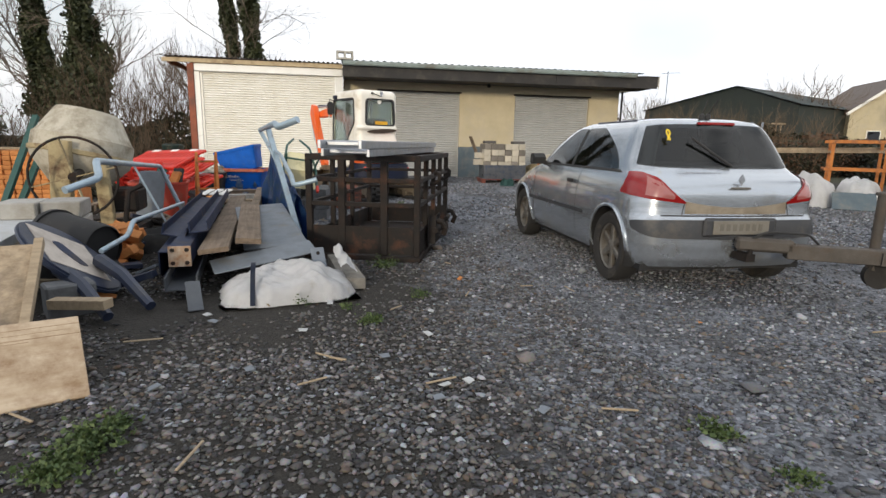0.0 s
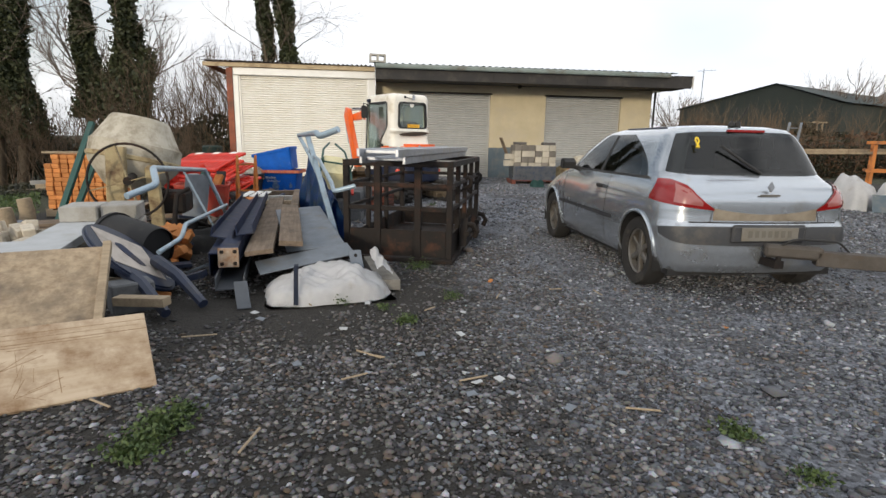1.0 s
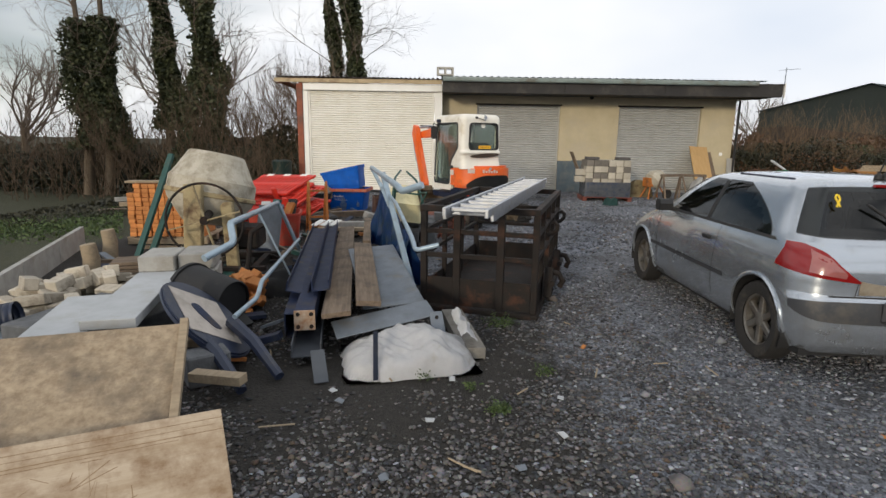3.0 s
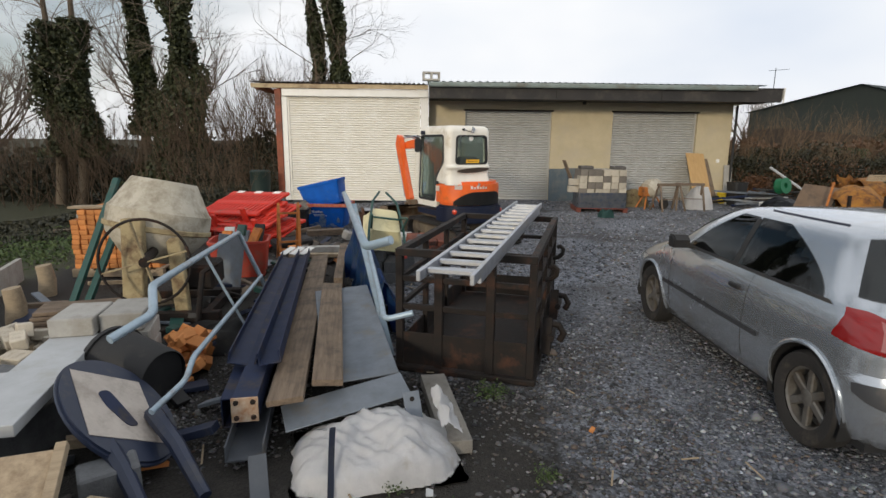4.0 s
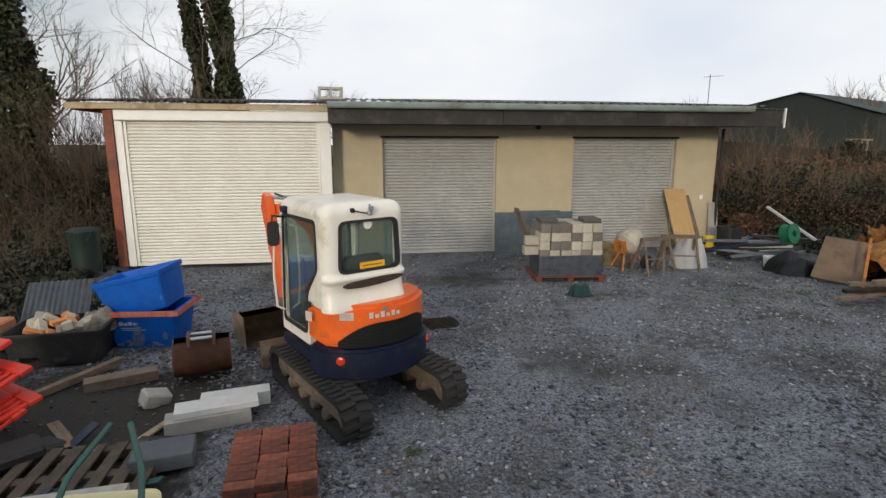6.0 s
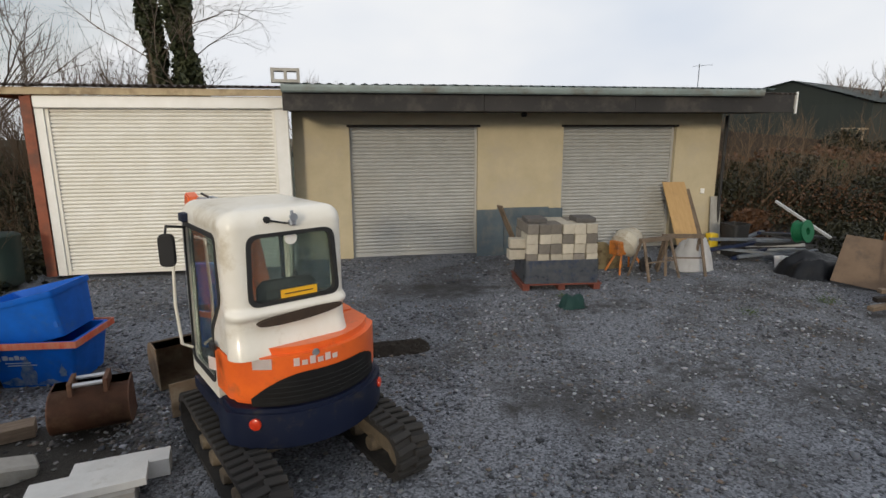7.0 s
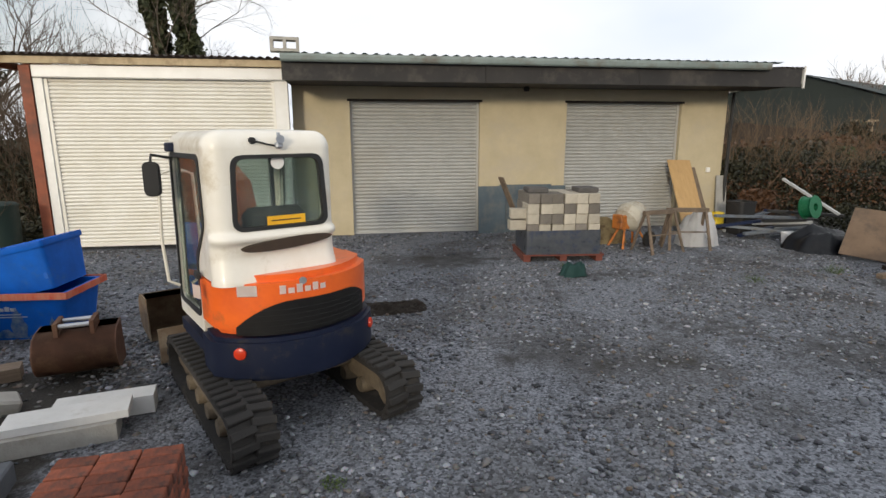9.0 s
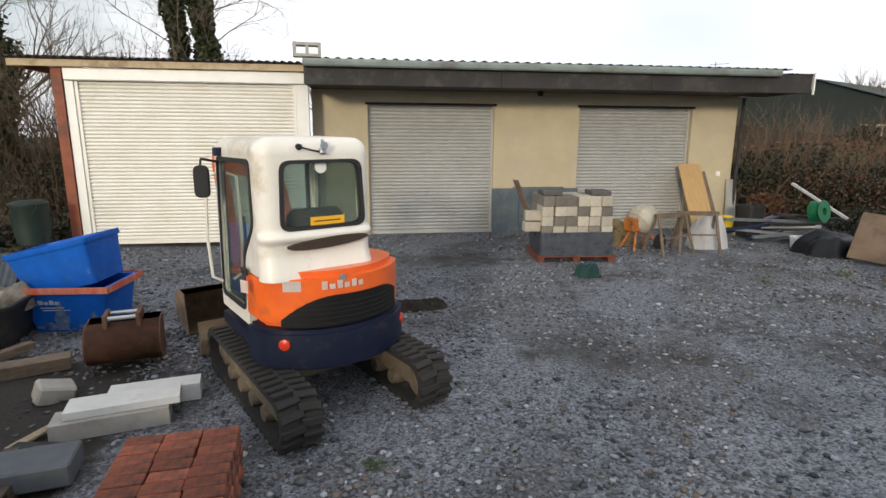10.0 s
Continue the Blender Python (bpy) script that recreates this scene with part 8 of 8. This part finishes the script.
ivy_tree("ivy_tree", (-6.75, 27.9, -0.3), ((0.45, 0, 0.0, 12.0, 2.5, 11.5, 0.66, 0.34), (-0.45, 0.2, -0.45, 12.5, 3.2, 11.5, 0.42, 0.20)), 14, 14, "ivy-clad tree with drooping bare branches behind the garage", 0.09, 15000)


def scrub(name, x0, x1, y0, y1, h, n, seed, material, label, base=None, thick=0.012):
    """Bare bushes: many stems that fan out from the ground."""
    pr = random.Random(seed)
    segs = []
    for _ in range(n):
        x, y = pr.uniform(x0, x1), pr.uniform(y0, y1)
        z = ground_height(x, y) - 0.05 if base is None else base
        d = Vector((pr.uniform(-0.5, 0.5), pr.uniform(-0.5, 0.5), 1)).normalized()
        grow(segs, Vector((x, y, z)), d, h * pr.uniform(0.45, 0.8), thick, 2, pr, -0.1, 0.55)
    v, f = sticks(segs)
    return raw_mesh(name, v, f, material, None, label, "shrubs", "stuff")


def hedge(name, x0, y0, x1, y1, depth, h, n, seed, material, label, leaf=0.07, z0=None):
    """A leafy, uneven hedge along a line."""
    rng = np.random.default_rng(seed)
    u, w, q = rng.uniform(0, 1, n), rng.uniform(-1, 1, n), rng.uniform(0, 1, n) ** 0.8
    top = h * (0.75 + 0.45 * np.array([noise.noise((a * math.hypot(x1 - x0, y1 - y0) * 0.45, seed, 0)) for a in u]))
    nx, ny = -(y1 - y0), x1 - x0
    ln = math.hypot(nx, ny)
    x = x0 + (x1 - x0) * u + nx / ln * w * depth * (1 - 0.35 * q)
    y = y0 + (y1 - y0) * u + ny / ln * w * depth * (1 - 0.35 * q)
    g = np.array([ground_height(a, b) for a, b in zip(x, y)]) if z0 is None else z0
    v, f = leaves(np.stack([x, y, g + q * top], 1), leaf, rng)
    return raw_mesh(name, v, f, material, None, label, "hedge", "stuff")


scrub("scrub", -13.2, -8.0, 25.5, 28.5, 4.2, 110, 21, M_TWIGRED, "tangle of bare brown scrub beside the lean-to", thick=0.022)
scrub("scrub", -26, -13, 26, 31, 3.6, 150, 22, M_TWIGRED, "bare brown undergrowth below the ivy trees", thick=0.024)
scrub("scrub", -9.6, -7.4, 17.0, 22.0, 1.5, 60, 23, M_TWIGRED, "low bare brambles beside the lean-to", thick=0.007)
scrub("scrub", 9.0, 20.0, 21.5, 25.5, 2.3, 130, 24, M_TWIGRED, "bare brambles growing through the hedge", thick=0.014)
scrub("scrub", 17.0, 34.0, 34.0, 42.0, 3.4, 45, 25, M_TWIGRED, "bare thicket in front of the barn", thick=0.03)
hedge("hedge", -12.8, 26.5, -8.2, 26.8, 1.3, 2.6, 6000, 31, M_HEDGE, "dense dull green undergrowth beside the lean-to")
hedge("hedge", -34, 32, -11, 30.5, 1.8, 2.8, 16000, 32, M_HEDGE, "dense dark undergrowth under the trees", 0.12)
hedge("hedge", 8.8, 22.6, 22.0, 23.0, 1.5, 1.9, 34000, 33, M_HEDGE, "shaggy brown green hedge behind the scrap", 0.05)
hedge("dead_brambles", 9.0, 21.9, 22.0, 22.2, 1.2, 1.75, 7000, 53, M_DRYLEAF, "rust brown dead leaves caught in the hedge", 0.04)
hedge("brambles", 25.5, 34.6, 33.0, 34.4, 0.9, 3.0, 7000, 54, M_HEDGE, "dark brambles in front of the pergola", 0.12)
hedge("evergreen_shrub", 15.6, 26.2, 17.6, 26.4, 1.3, 2.3, 4500, 51, leaf_material("shrub_leaf", (0.012, 0.030, 0.008), (0.05, 0.085, 0.025)), "rounded green shrub above the hedge", 0.09)
hedge("bracken", 18.4, 25.6, 21.6, 25.2, 1.0, 2.15, 5000, 52, leaf_material("dead_bracken", (0.05, 0.018, 0.008), (0.13, 0.05, 0.022)), "rust brown dead bracken in the field", 0.09)
hedge("hedge", 9.5, 24.8, 30.0, 26.5, 1.6, 2.3, 14000, 34, M_HEDGE, "dull green hedge in the field beyond", 0.11)
hedge("hedge", 13.0, 29.0, 34.0, 31.0, 1.2, 2.6, 8000, 35, M_DRYLEAF, "rust-brown beech hedge beyond the field", 0.12)
hedge("hedge", 14.0, 10.0, 24.0, 24.0, 1.5, 1.7, 9000, 36, M_HEDGE, "shaggy hedge at the yard's edge", 0.11)
# next two are out of view, added to close the yard in reflections
hedge("hedge", 14.5, -14.0, 14.5, 9.5, 1.5, 1.8, 8000, 37, M_HEDGE, "shaggy hedge at the yard's edge", 0.13)
hedge("hedge", -14.0, -13.0, 14.0, -14.0, 1.6, 2.6, 9000, 38, M_HEDGE, "tall hedge added out of view behind the yard", 0.15)
hedge("dry_shrub", 8.9, 19.9, 9.6, 20.1, 0.4, 1.1, 2200, 39, M_DRYLEAF, "dried brown shrub among the scrap", 0.05)
hedge("weeds", -9.5, 17.2, -7.0, 17.6, 1.4, 0.35, 5000, 40, M_HEDGE, "low weeds and brambles on the soil", 0.05)
hedge("weeds", -11.5, 10.5, -8.2, 14.8, 1.8, 0.18, 9000, 41, M_HEDGE, "rough grass at the yard's edge", 0.03)
hedge("weeds", -7.4, 11.5, -6.4, 16.5, 0.8, 0.25, 6000, 42, M_HEDGE, "low weeds and brambles on the soil", 0.04)


hedge("rough_grass", -17.5, 12.0, -9.0, 23.5, 4.5, 0.30, 22000, 43, M_HEDGE, "rough brown grass and brambles on the slope", 0.07)
hedge("rough_grass", -16.0, 8.5, -9.0, 12.5, 3.4, 0.13, 24000, 46, M_GRASS, "rough green grass on the slope", 0.028)
hedge("rough_grass", -9.3, 18.0, -7.4, 23.0, 1.2, 0.5, 7000, 44, M_HEDGE, "rough brown grass beside the lean-to", 0.06)
hedge("rough_grass", 9.6, 15.5, 14.0, 21.0, 1.8, 0.35, 8000, 45, M_HEDGE, "rough brown weeds under the hedge", 0.06)


def far_woods():
    """A broken line of distant bare woods all round."""
    pr = random.Random(77)
    segs = []
    for k in range(380):
        a = math.tau * k / 380 + pr.uniform(-0.01, 0.01)
        d = pr.uniform(85, 130)
        x, y = d * math.sin(a), d * math.cos(a)
        if 0.42 < math.atan2(x, y) < 1.05 and d < 100:
            d += 30
        h = pr.uniform(2.5, 5.5) + 2.0 * noise.noise((a * 6, 0, 0))
        grow(segs, Vector((x, y, -1.5)), Vector((0, 0, 1)), h * 0.8, 0.14, 2, pr, -0.15, 0.6)
    v, f = sticks(segs)
    raw_mesh("far_woods", v, f, M_TWIG, None, "distant bare winter woods", "woods", "stuff")
    rng = np.random.default_rng(78)
    n = 26000
    a, d, q = rng.uniform(0, math.tau, n), rng.uniform(80, 110, n), rng.uniform(0, 1, n)
    h = 2.2 + 1.6 * np.array([noise.noise((w * 9, 1, 0)) for w in a])
    v, f = leaves(np.stack([d * np.sin(a), d * np.cos(a), -1.6 + q * np.maximum(0.6, h)], 1), 0.5, rng)
    raw_mesh("far_hedgerow", v, f, M_HEDGE, None, "distant dark hedgerows and scrub", "hedge", "stuff")


far_woods()


def bare_tree(x, y, z, h, seed, label):
    pr = random.Random(seed)
    t = thing("bare_tree", pose(x, y, z), label, "tree")
    part("trunk", Shape().rod([(0, 0, 0), (0.1, 0, h * 0.25), (0.05, 0.1, h * 0.45)], 0.25, 8, True, 0.14), M_BARK, t, smooth=True)
    segs = []
    for k in range(11):
        a = pr.uniform(0, math.tau)
        grow(segs, Vector((0.05, 0.05, h * pr.uniform(0.25, 0.45))), Vector((math.cos(a) * 0.8, math.sin(a) * 0.8, 0.8)).normalized(), h * 0.33, 0.09, 3, pr, -0.05, 0.6)
    v, f = sticks(segs)
    raw_mesh("bare_crown", v, f, M_TWIG, t, "bare winter branches", kind="stuff")


bare_tree(41.5, 47.5, 0, 9.0, 51, "bare rounded tree beside the barn")
bare_tree(33.0, 62.0, 0, 7.5, 52, "bare rounded tree beyond the garage roof")
bare_tree(-3.5, 60.0, 0, 7.5, 53, "bare tree beyond the garage roof")
bare_tree(13.0, 66.0, 0, 7.5, 54, "bare tree beyond the garage roof")
bare_tree(46.0, 36.0, 0, 8.0, 55, "bare rounded tree beside the barn")
bare_tree(-12.0, 40.0, -0.5, 7.5, 56, "bare bushy tree behind the scrub")
bare_tree(-26.5, 33.0, -1.2, 8.0, 57, "bare bushy tree behind the ivy trees")
bare_tree(-17.0, 34.0, -0.9, 9.5, 58, "bare bushy tree between the ivy trees")

# barn
M_BARNWALL = mat("dark_green_cladding", (0.013, 0.019, 0.016), (0.019, 0.026, 0.021), 1.0, 0.6, stretch=(3, 3, 0.3))
M_BARNROOF = mat("grey_green_sheet", (0.10, 0.125, 0.12), (0.08, 0.10, 0.098), 0.8, 0.55)
E0, PK, E1 = Vector((35.9, 41.8)), Vector((33.6, 46.6)), Vector((29.6, 55.5))
away = Vector((26.0, 12.0))
barn = thing("barn", pose(0, 0, 0), "large dark green clad farm barn with shallow roof", "barn")
s = Shape()
v = [s.bm.verts.new(p) for p in ((E0.x, E0.y, 0), (E0.x, E0.y, 5.0), (PK.x, PK.y, 6.9), (E1.x, E1.y, 5.0), (E1.x, E1.y, 0))]
w = [s.bm.verts.new((q.co.x + away.x, q.co.y + away.y, q.co.z)) for q in v]
s.bm.faces.new(v)
s.bm.faces.new(w[::-1])
for i in (0, 3, 4):
    s.bm.faces.new((v[i], w[i], w[(i + 1) % 5], v[(i + 1) % 5]))
part("wall", s, M_BARNWALL, barn)
for a, b, za, zb in ((E0, PK, 5.0, 6.9), (PK, E1, 6.9, 5.0)):
    d = (b - a).normalized() * 0.35
    o = -away.normalized() * 0.4
    s = Shape()
    a2, b2 = (a - d if a is E0 else a), (b + d if b is E1 else b)
    q = [(a2.x + o.x, a2.y + o.y, za + 0.06), (b2.x + o.x, b2.y + o.y, zb + 0.06), (b2.x + away.x, b2.y + away.y, zb + 0.06), (a2.x + away.x, a2.y + away.y, za + 0.06)]
    f = s.bm.faces.new([s.bm.verts.new(p) for p in q])
    bmesh.ops.solidify(s.bm, geom=[f], thickness=0.12)
    part("roof", s, M_BARNROOF, barn)
s = Shape()
for k in range(3):
    s.box(28.45 + 0.40 * k, 36.0, 0, 28.53 + 0.40 * k, 36.08, 3.08)
s.box(28.2, 35.98, 3.06, 29.6, 36.5, 3.17)
solid("garden_pergola", s, M_WOODPALE, "weathered white painted timber pergola frame in the field", "pergola")
solid("lean_shed", Shape().prism([(0, 0), (6.0, 0), (6.0, 2.5), (0, 3.0)], 0, 3.5, "y"), mat("dark_shed_board", (0.045, 0.032, 0.022), (0.03, 0.022, 0.016), 3, 0.85), "low brown shed in front of the barn", "shed", pose(20.5, 36.0, 0))

# cream house beyond the rack
hs = thing("house", pose(44.6, 45.3, 0.7, 0, 0, -22), "cream rendered house with dark roof beyond the yard", "house")
part("wall", Shape().prism([(0, 0), (8, 0), (8, 4.2), (4, 7.2), (0, 4.2)], 0, 9, "y"), M_RENDER, hs)
for sg in (0, 1):
    part("roof", Shape().prism([(-0.4, 3.95), (4, 7.25), (4, 7.45), (-0.4, 4.15)] if not sg else [(8.4, 3.95), (4, 7.25), (4, 7.45), (8.4, 4.15)], -0.4, 9.4, "y"), M_ROOFDK, hs)
for a, b in (((-0.45, -0.42, 3.95), (4.0, -0.42, 7.30)), ((8.45, -0.42, 3.95), (4.0, -0.42, 7.30))):
    part("bargeboard", Shape().bar(a, b, 0.05, 0.24), M_WHITE, hs, "white painted bargeboard")
for x in (1.6, 5.2):
    wn_ = part("window", Shape().box(x, -0.04, 1.2, x + 1.2, 0.0, 2.5), M_WHITE, hs)
    part("pane", Shape().box(x + 0.08, -0.06, 1.28, x + 1.12, -0.041, 2.42), M_GLASS, wn_)
# aerial mast
solid("aerial_mast", Shape().rod([(37, 64, 0), (37, 64, 10.5)], 0.05, 6).rod([(36.2, 64, 10.2), (38.6, 64, 10.4)], 0.025, 5), M_GALV, "thin television aerial mast in the distance", "aerial")
s = Shape().lathe([(0.24, 0), (0.27, 0.02), (0.30, 0.45), (0.31, 0.88), (0.32, 0.90), (0.32, 0.95), (0.26, 0.99), (0.05, 1.0)], 24)
solid("water_butt", s, mat("dark_green_plastic", (0.006, 0.020, 0.016), (0.009, 0.025, 0.020), 4, 0.6, dirt=(0.03, 0.032, 0.026), dscale=3, damount=0.25), "dark green plastic water butt beside the lean-to", "water butt", pose(-7.35, 18.9, 0.0), smooth=35)
# debris in the grass
beam("fallen_post", (-10.6, 14.9, 0.05), (-8.9, 16.3, 0.08), 0.12, 0.1, M_CONC, "pale concrete post lying in the grass", "post")
beam("fallen_post", (-9.9, 13.9, 0.05), (-8.4, 14.6, 0.08), 0.14, 0.1, M_WOODPALE, "pale timber post lying in the grass", "post")
beam("fallen_post", (-9.6, 12.6, 0.05), (-7.7, 13.7, 0.05), 0.10, 0.08, M_WOOD, "dark timber post lying in the grass", "post")
crumpled("litter", 0.4, 0.25, 0.12, 30.0, M_BAG, "scrap of white plastic in the grass", "litter", pose(-8.75, 15.55, 0), 10, 10, 0.03)

# ---- loose stones and weeds ----
def stone_material(name, mud):
    m = bpy.data.materials.new(name)
    m.use_nodes = True
    n, l = m.node_tree.nodes, m.node_tree.links
    b = n["Principled BSDF"]
    ge = n.new("ShaderNodeNewGeometry")
    rp = n.new("ShaderNodeValToRGB")
    e = rp.color_ramp.elements
    e[0].color, e[1].color = (0.055, 0.060, 0.072, 1), (0.60, 0.62, 0.66, 1)
    for pos, col in ((0.35, (0.145, 0.151, 0.167)), (0.72, (0.29, 0.302, 0.327)), (0.86, (0.20, 0.15, 0.11)), (0.9, (0.36, 0.38, 0.42))):
        q = e.new(pos)
        q.color = (*col, 1)
    for q in e:                             # a film of dried soil dulls the stones
        c = q.color
        q.color = (c[0] * 0.92 * (1 - 0.42 * mud), c[1] * 0.93 * (1 - 0.48 * mud), c[2] * 0.95 * (1 - 0.54 * mud), 1)
    l.new(ge.outputs["Random Per Island"], rp.inputs["Fac"])
    co = n.new("ShaderNodeTexCoord")
    no = n.new("ShaderNodeTexNoise")
    no.inputs["Scale"].default_value, no.inputs["Detail"].default_value = 90, 4
    l.new(co.outputs["Object"], no.inputs["Vector"])
    mx = n.new("ShaderNodeMix")
    mx.data_type, mx.blend_type = "RGBA", "MULTIPLY"
    mx.inputs[0].default_value = 0.6
    l.new(rp.outputs["Color"], mx.inputs[6])
    l.new(no.outputs["Color"], mx.inputs[7])
    l.new(mx.outputs[2], b.inputs["Base Color"])
    b.inputs["Roughness"].default_value = 0.85
    return m


M_STONE, M_STONEMUD = stone_material("loose_stone", 0.0), stone_material("muddy_stone", 0.85)


def stones(name, n, x0, x1, y0, y1, size, seed, label, soil_weight=0.75):
    """Loose stones: jittered eight-sided lumps half sunk in the ground, thinner on the muddy patches."""
    rng = np.random.default_rng(seed)
    x, y = rng.uniform(x0, x1, n), rng.uniform(y0, y1, n)
    dens = np.array([noise.noise((a * 0.55, b * 0.55, 5)) + 0.5 * noise.noise((a * 1.7, b * 1.7, 9)) for a, b in zip(x, y)])
    cover = np.array([ground_cover(a, b) for a, b in zip(x, y)])
    soil, damp = cover[:, 0], cover[:, 2]
    keep = rng.uniform(-0.75, 0.35, n) < dens - soil * soil_weight - damp * 0.7
    x, y = x[keep], y[keep]
    n = len(x)
    z = np.array([ground_height(a, b) for a, b in zip(x, y)])
    base = np.array([(1, 0, 0), (0, 1, 0), (-1, 0, 0), (0, -1, 0), (0, 0, 1), (0, 0, -0.6), (0.6, 0.6, 0.55), (-0.6, 0.6, 0.55), (-0.6, -0.6, 0.55), (0.6, -0.6, 0.55)], float)
    tri = [(4, 6, 7), (4, 7, 8), (4, 8, 9), (4, 9, 6), (6, 0, 1), (6, 1, 7), (7, 1, 2), (7, 2, 8), (8, 2, 3), (8, 3, 9), (9, 3, 0), (9, 0, 6), (5, 1, 0), (5, 2, 1), (5, 3, 2), (5, 0, 3)]
    s = size * np.minimum(rng.lognormal(0, 0.42, (n, 1, 1)), 1.9) * rng.uniform(0.65, 1.35, (n, 1, 3))
    s[:, :, 2] *= 0.62
    v = (base[None] + rng.uniform(-0.36, 0.36, (n, 10, 3))) * s
    a = rng.uniform(0, math.tau, n)
    c, si = np.cos(a)[:, None], np.sin(a)[:, None]
    vx, vy = v[:, :, 0] * c - v[:, :, 1] * si, v[:, :, 0] * si + v[:, :, 1] * c
    out = np.stack([vx + x[:, None], vy + y[:, None], v[:, :, 2] + z[:, None] + s[:, :, 2] * 0.25], 2).reshape(-1, 3)
    f = (np.array(tri)[None] + (np.arange(n) * 10)[:, None, None]).reshape(-1, 3)
    me = bpy.data.meshes.new(name)
    me.vertices.add(len(out))
    me.vertices.foreach_set("co", out.ravel())
    me.loops.add(f.size)
    me.loops.foreach_set("vertex_index", f.ravel())
    me.polygons.add(len(f))
    me.polygons.foreach_set("loop_start", np.arange(0, f.size, 3))
    me.update(calc_edges=True)
    me.materials.append(M_STONEMUD if "soil" in label else M_STONE)
    tagged(new(name, me), label, "gravel", kind="stuff")


stones("gravel", 80000, -3.3, 5.5, 1.9, 7.5, 0.0105, 61, "loose grey limestone gravel on the yard")
stones("gravel", 40000, -3.2, 8.0, 7.5, 16.5, 0.0155, 62, "loose grey limestone gravel on the yard")
stones("gravel", 9000, 3.0, 11.5, 4.0, 12.0, 0.019, 63, "loose grey limestone gravel on the yard")
stones("gravel", 7000, -2.5, 8.5, 16.5, 19.9, 0.018, 64, "loose grey limestone gravel on the yard")
stones("gravel", 48000, -3.9, -0.3, 1.5, 6.6, 0.0100, 66, "small pale stones trodden into dark soil", 0.18)
stones("gravel", 8000, -6.8, -2.2, 12.5, 19.3, 0.017, 69, "loose grey limestone gravel on the yard")
stones("gravel", 6000, -6.5, -2.6, 4.0, 16.0, 0.016, 67, "small pale stones trodden into dark soil", 0.3)
stones("gravel", 7000, -5.0, 5.0, -2.0, 1.9, 0.016, 68, "loose grey limestone gravel on the yard")
stones("gravel", 160, -3.2, 4.5, 2.2, 12.0, 0.032, 65, "larger stones scattered over the gravel")


def weed(x, y, r, n, seed, material=None):
    rng = np.random.default_rng(seed)
    d = rng.normal(size=(n, 2)) * r * 0.5
    p = np.stack([x + d[:, 0], y + d[:, 1], np.abs(rng.normal(size=n)) * r * 0.25 + 0.012], 1)
    v, f = leaves(np.repeat(p, 2, 0) + rng.normal(size=(2 * n, 3)) * 0.012, 0.0105, rng)
    raw_mesh("weed_clump", v, f, material or M_GRASS, None, "small green weed clump growing in gravel", "weeds", "stuff")


for k, (x, y, r, n) in enumerate(((-2.86, 2.58, 0.13, 700), (-2.90, 2.40, 0.12, 500), (-2.83, 2.74, 0.06, 160), (-0.385, 2.31, 0.09, 260), (-1.74, 3.92, 0.08, 220), (-2.25, 4.45, 0.10, 260), (-0.30, 1.98, 0.08, 160), (-1.55, 5.55, 0.16, 260), (-1.35, 4.5, 0.10, 120), (-1.9, 4.25, 0.05, 90), (6.9, 15.2, 0.22, 260), (2.7, 16.3, 0.1, 80), (-2.3, 11.2, 0.12, 150), (-0.9, 10.9, 0.08, 90), (5.2, 14.9, 0.2, 180))):
    weed(x, y, r * 0.8, int(n * 0.6), 200 + k)
M_SOIL = mat("dark_soil", (0.030, 0.024, 0.019), (0.055, 0.044, 0.034), 24, 0.95, bump=0.8, bscale=40)
crumpled("soil_mound", 0.95, 0.5, 0.08, 71.0, M_SOIL, "low mound of dark soil spilt on the gravel", "soil", pose(-0.32, 14.48, -0.02, 0, 0, 4), 30, 24, 0.05, 0.05)
pr_ = random.Random(90)
for k in range(46):
    x, y = pr_.uniform(-3.4, 3.5), pr_.uniform(2.4, 9.5)
    if pr_.random() < 0.6:
        x = pr_.uniform(-3.4, -1.4)
    a, L = pr_.uniform(0, math.tau), pr_.uniform(0.05, 0.22)
    beam("twig", (x, y, 0.02), (x + L * math.cos(a), y + L * math.sin(a), 0.025), 0.012, 0.008, M_WOODPALE, "thin dry stick lying on the gravel", "stick")
for k in range(18):
    x, y = pr_.uniform(-2.9, -0.6), pr_.uniform(2.5, 4.6)
    o = solid("litter_chip", Shape().prism([(-0.03, -0.02), (0.03, -0.015), (0.02, 0.025), (-0.025, 0.02)], 0, 0.004, "z"), M_FOAM if k % 2 else M_GALV, "small broken chip of pale litter", "litter", pose(x, y, 0.016, pr_.uniform(-12, 12), pr_.uniform(-12, 12), pr_.uniform(0, 360)))
for k in range(2):
    o = new("brick_bit", cb)
    o.matrix_basis = pose(pr_.uniform(-1.5, 0.5), pr_.uniform(2.3, 6.0), -0.02, pr_.uniform(-20, 20), pr_.uniform(-20, 20), pr_.uniform(0, 180)) @ Matrix.Diagonal((0.2, 0.3, 0.5, 1))
    tagged(o, "small broken bit of orange brick on gravel", "brick", "brick bits")
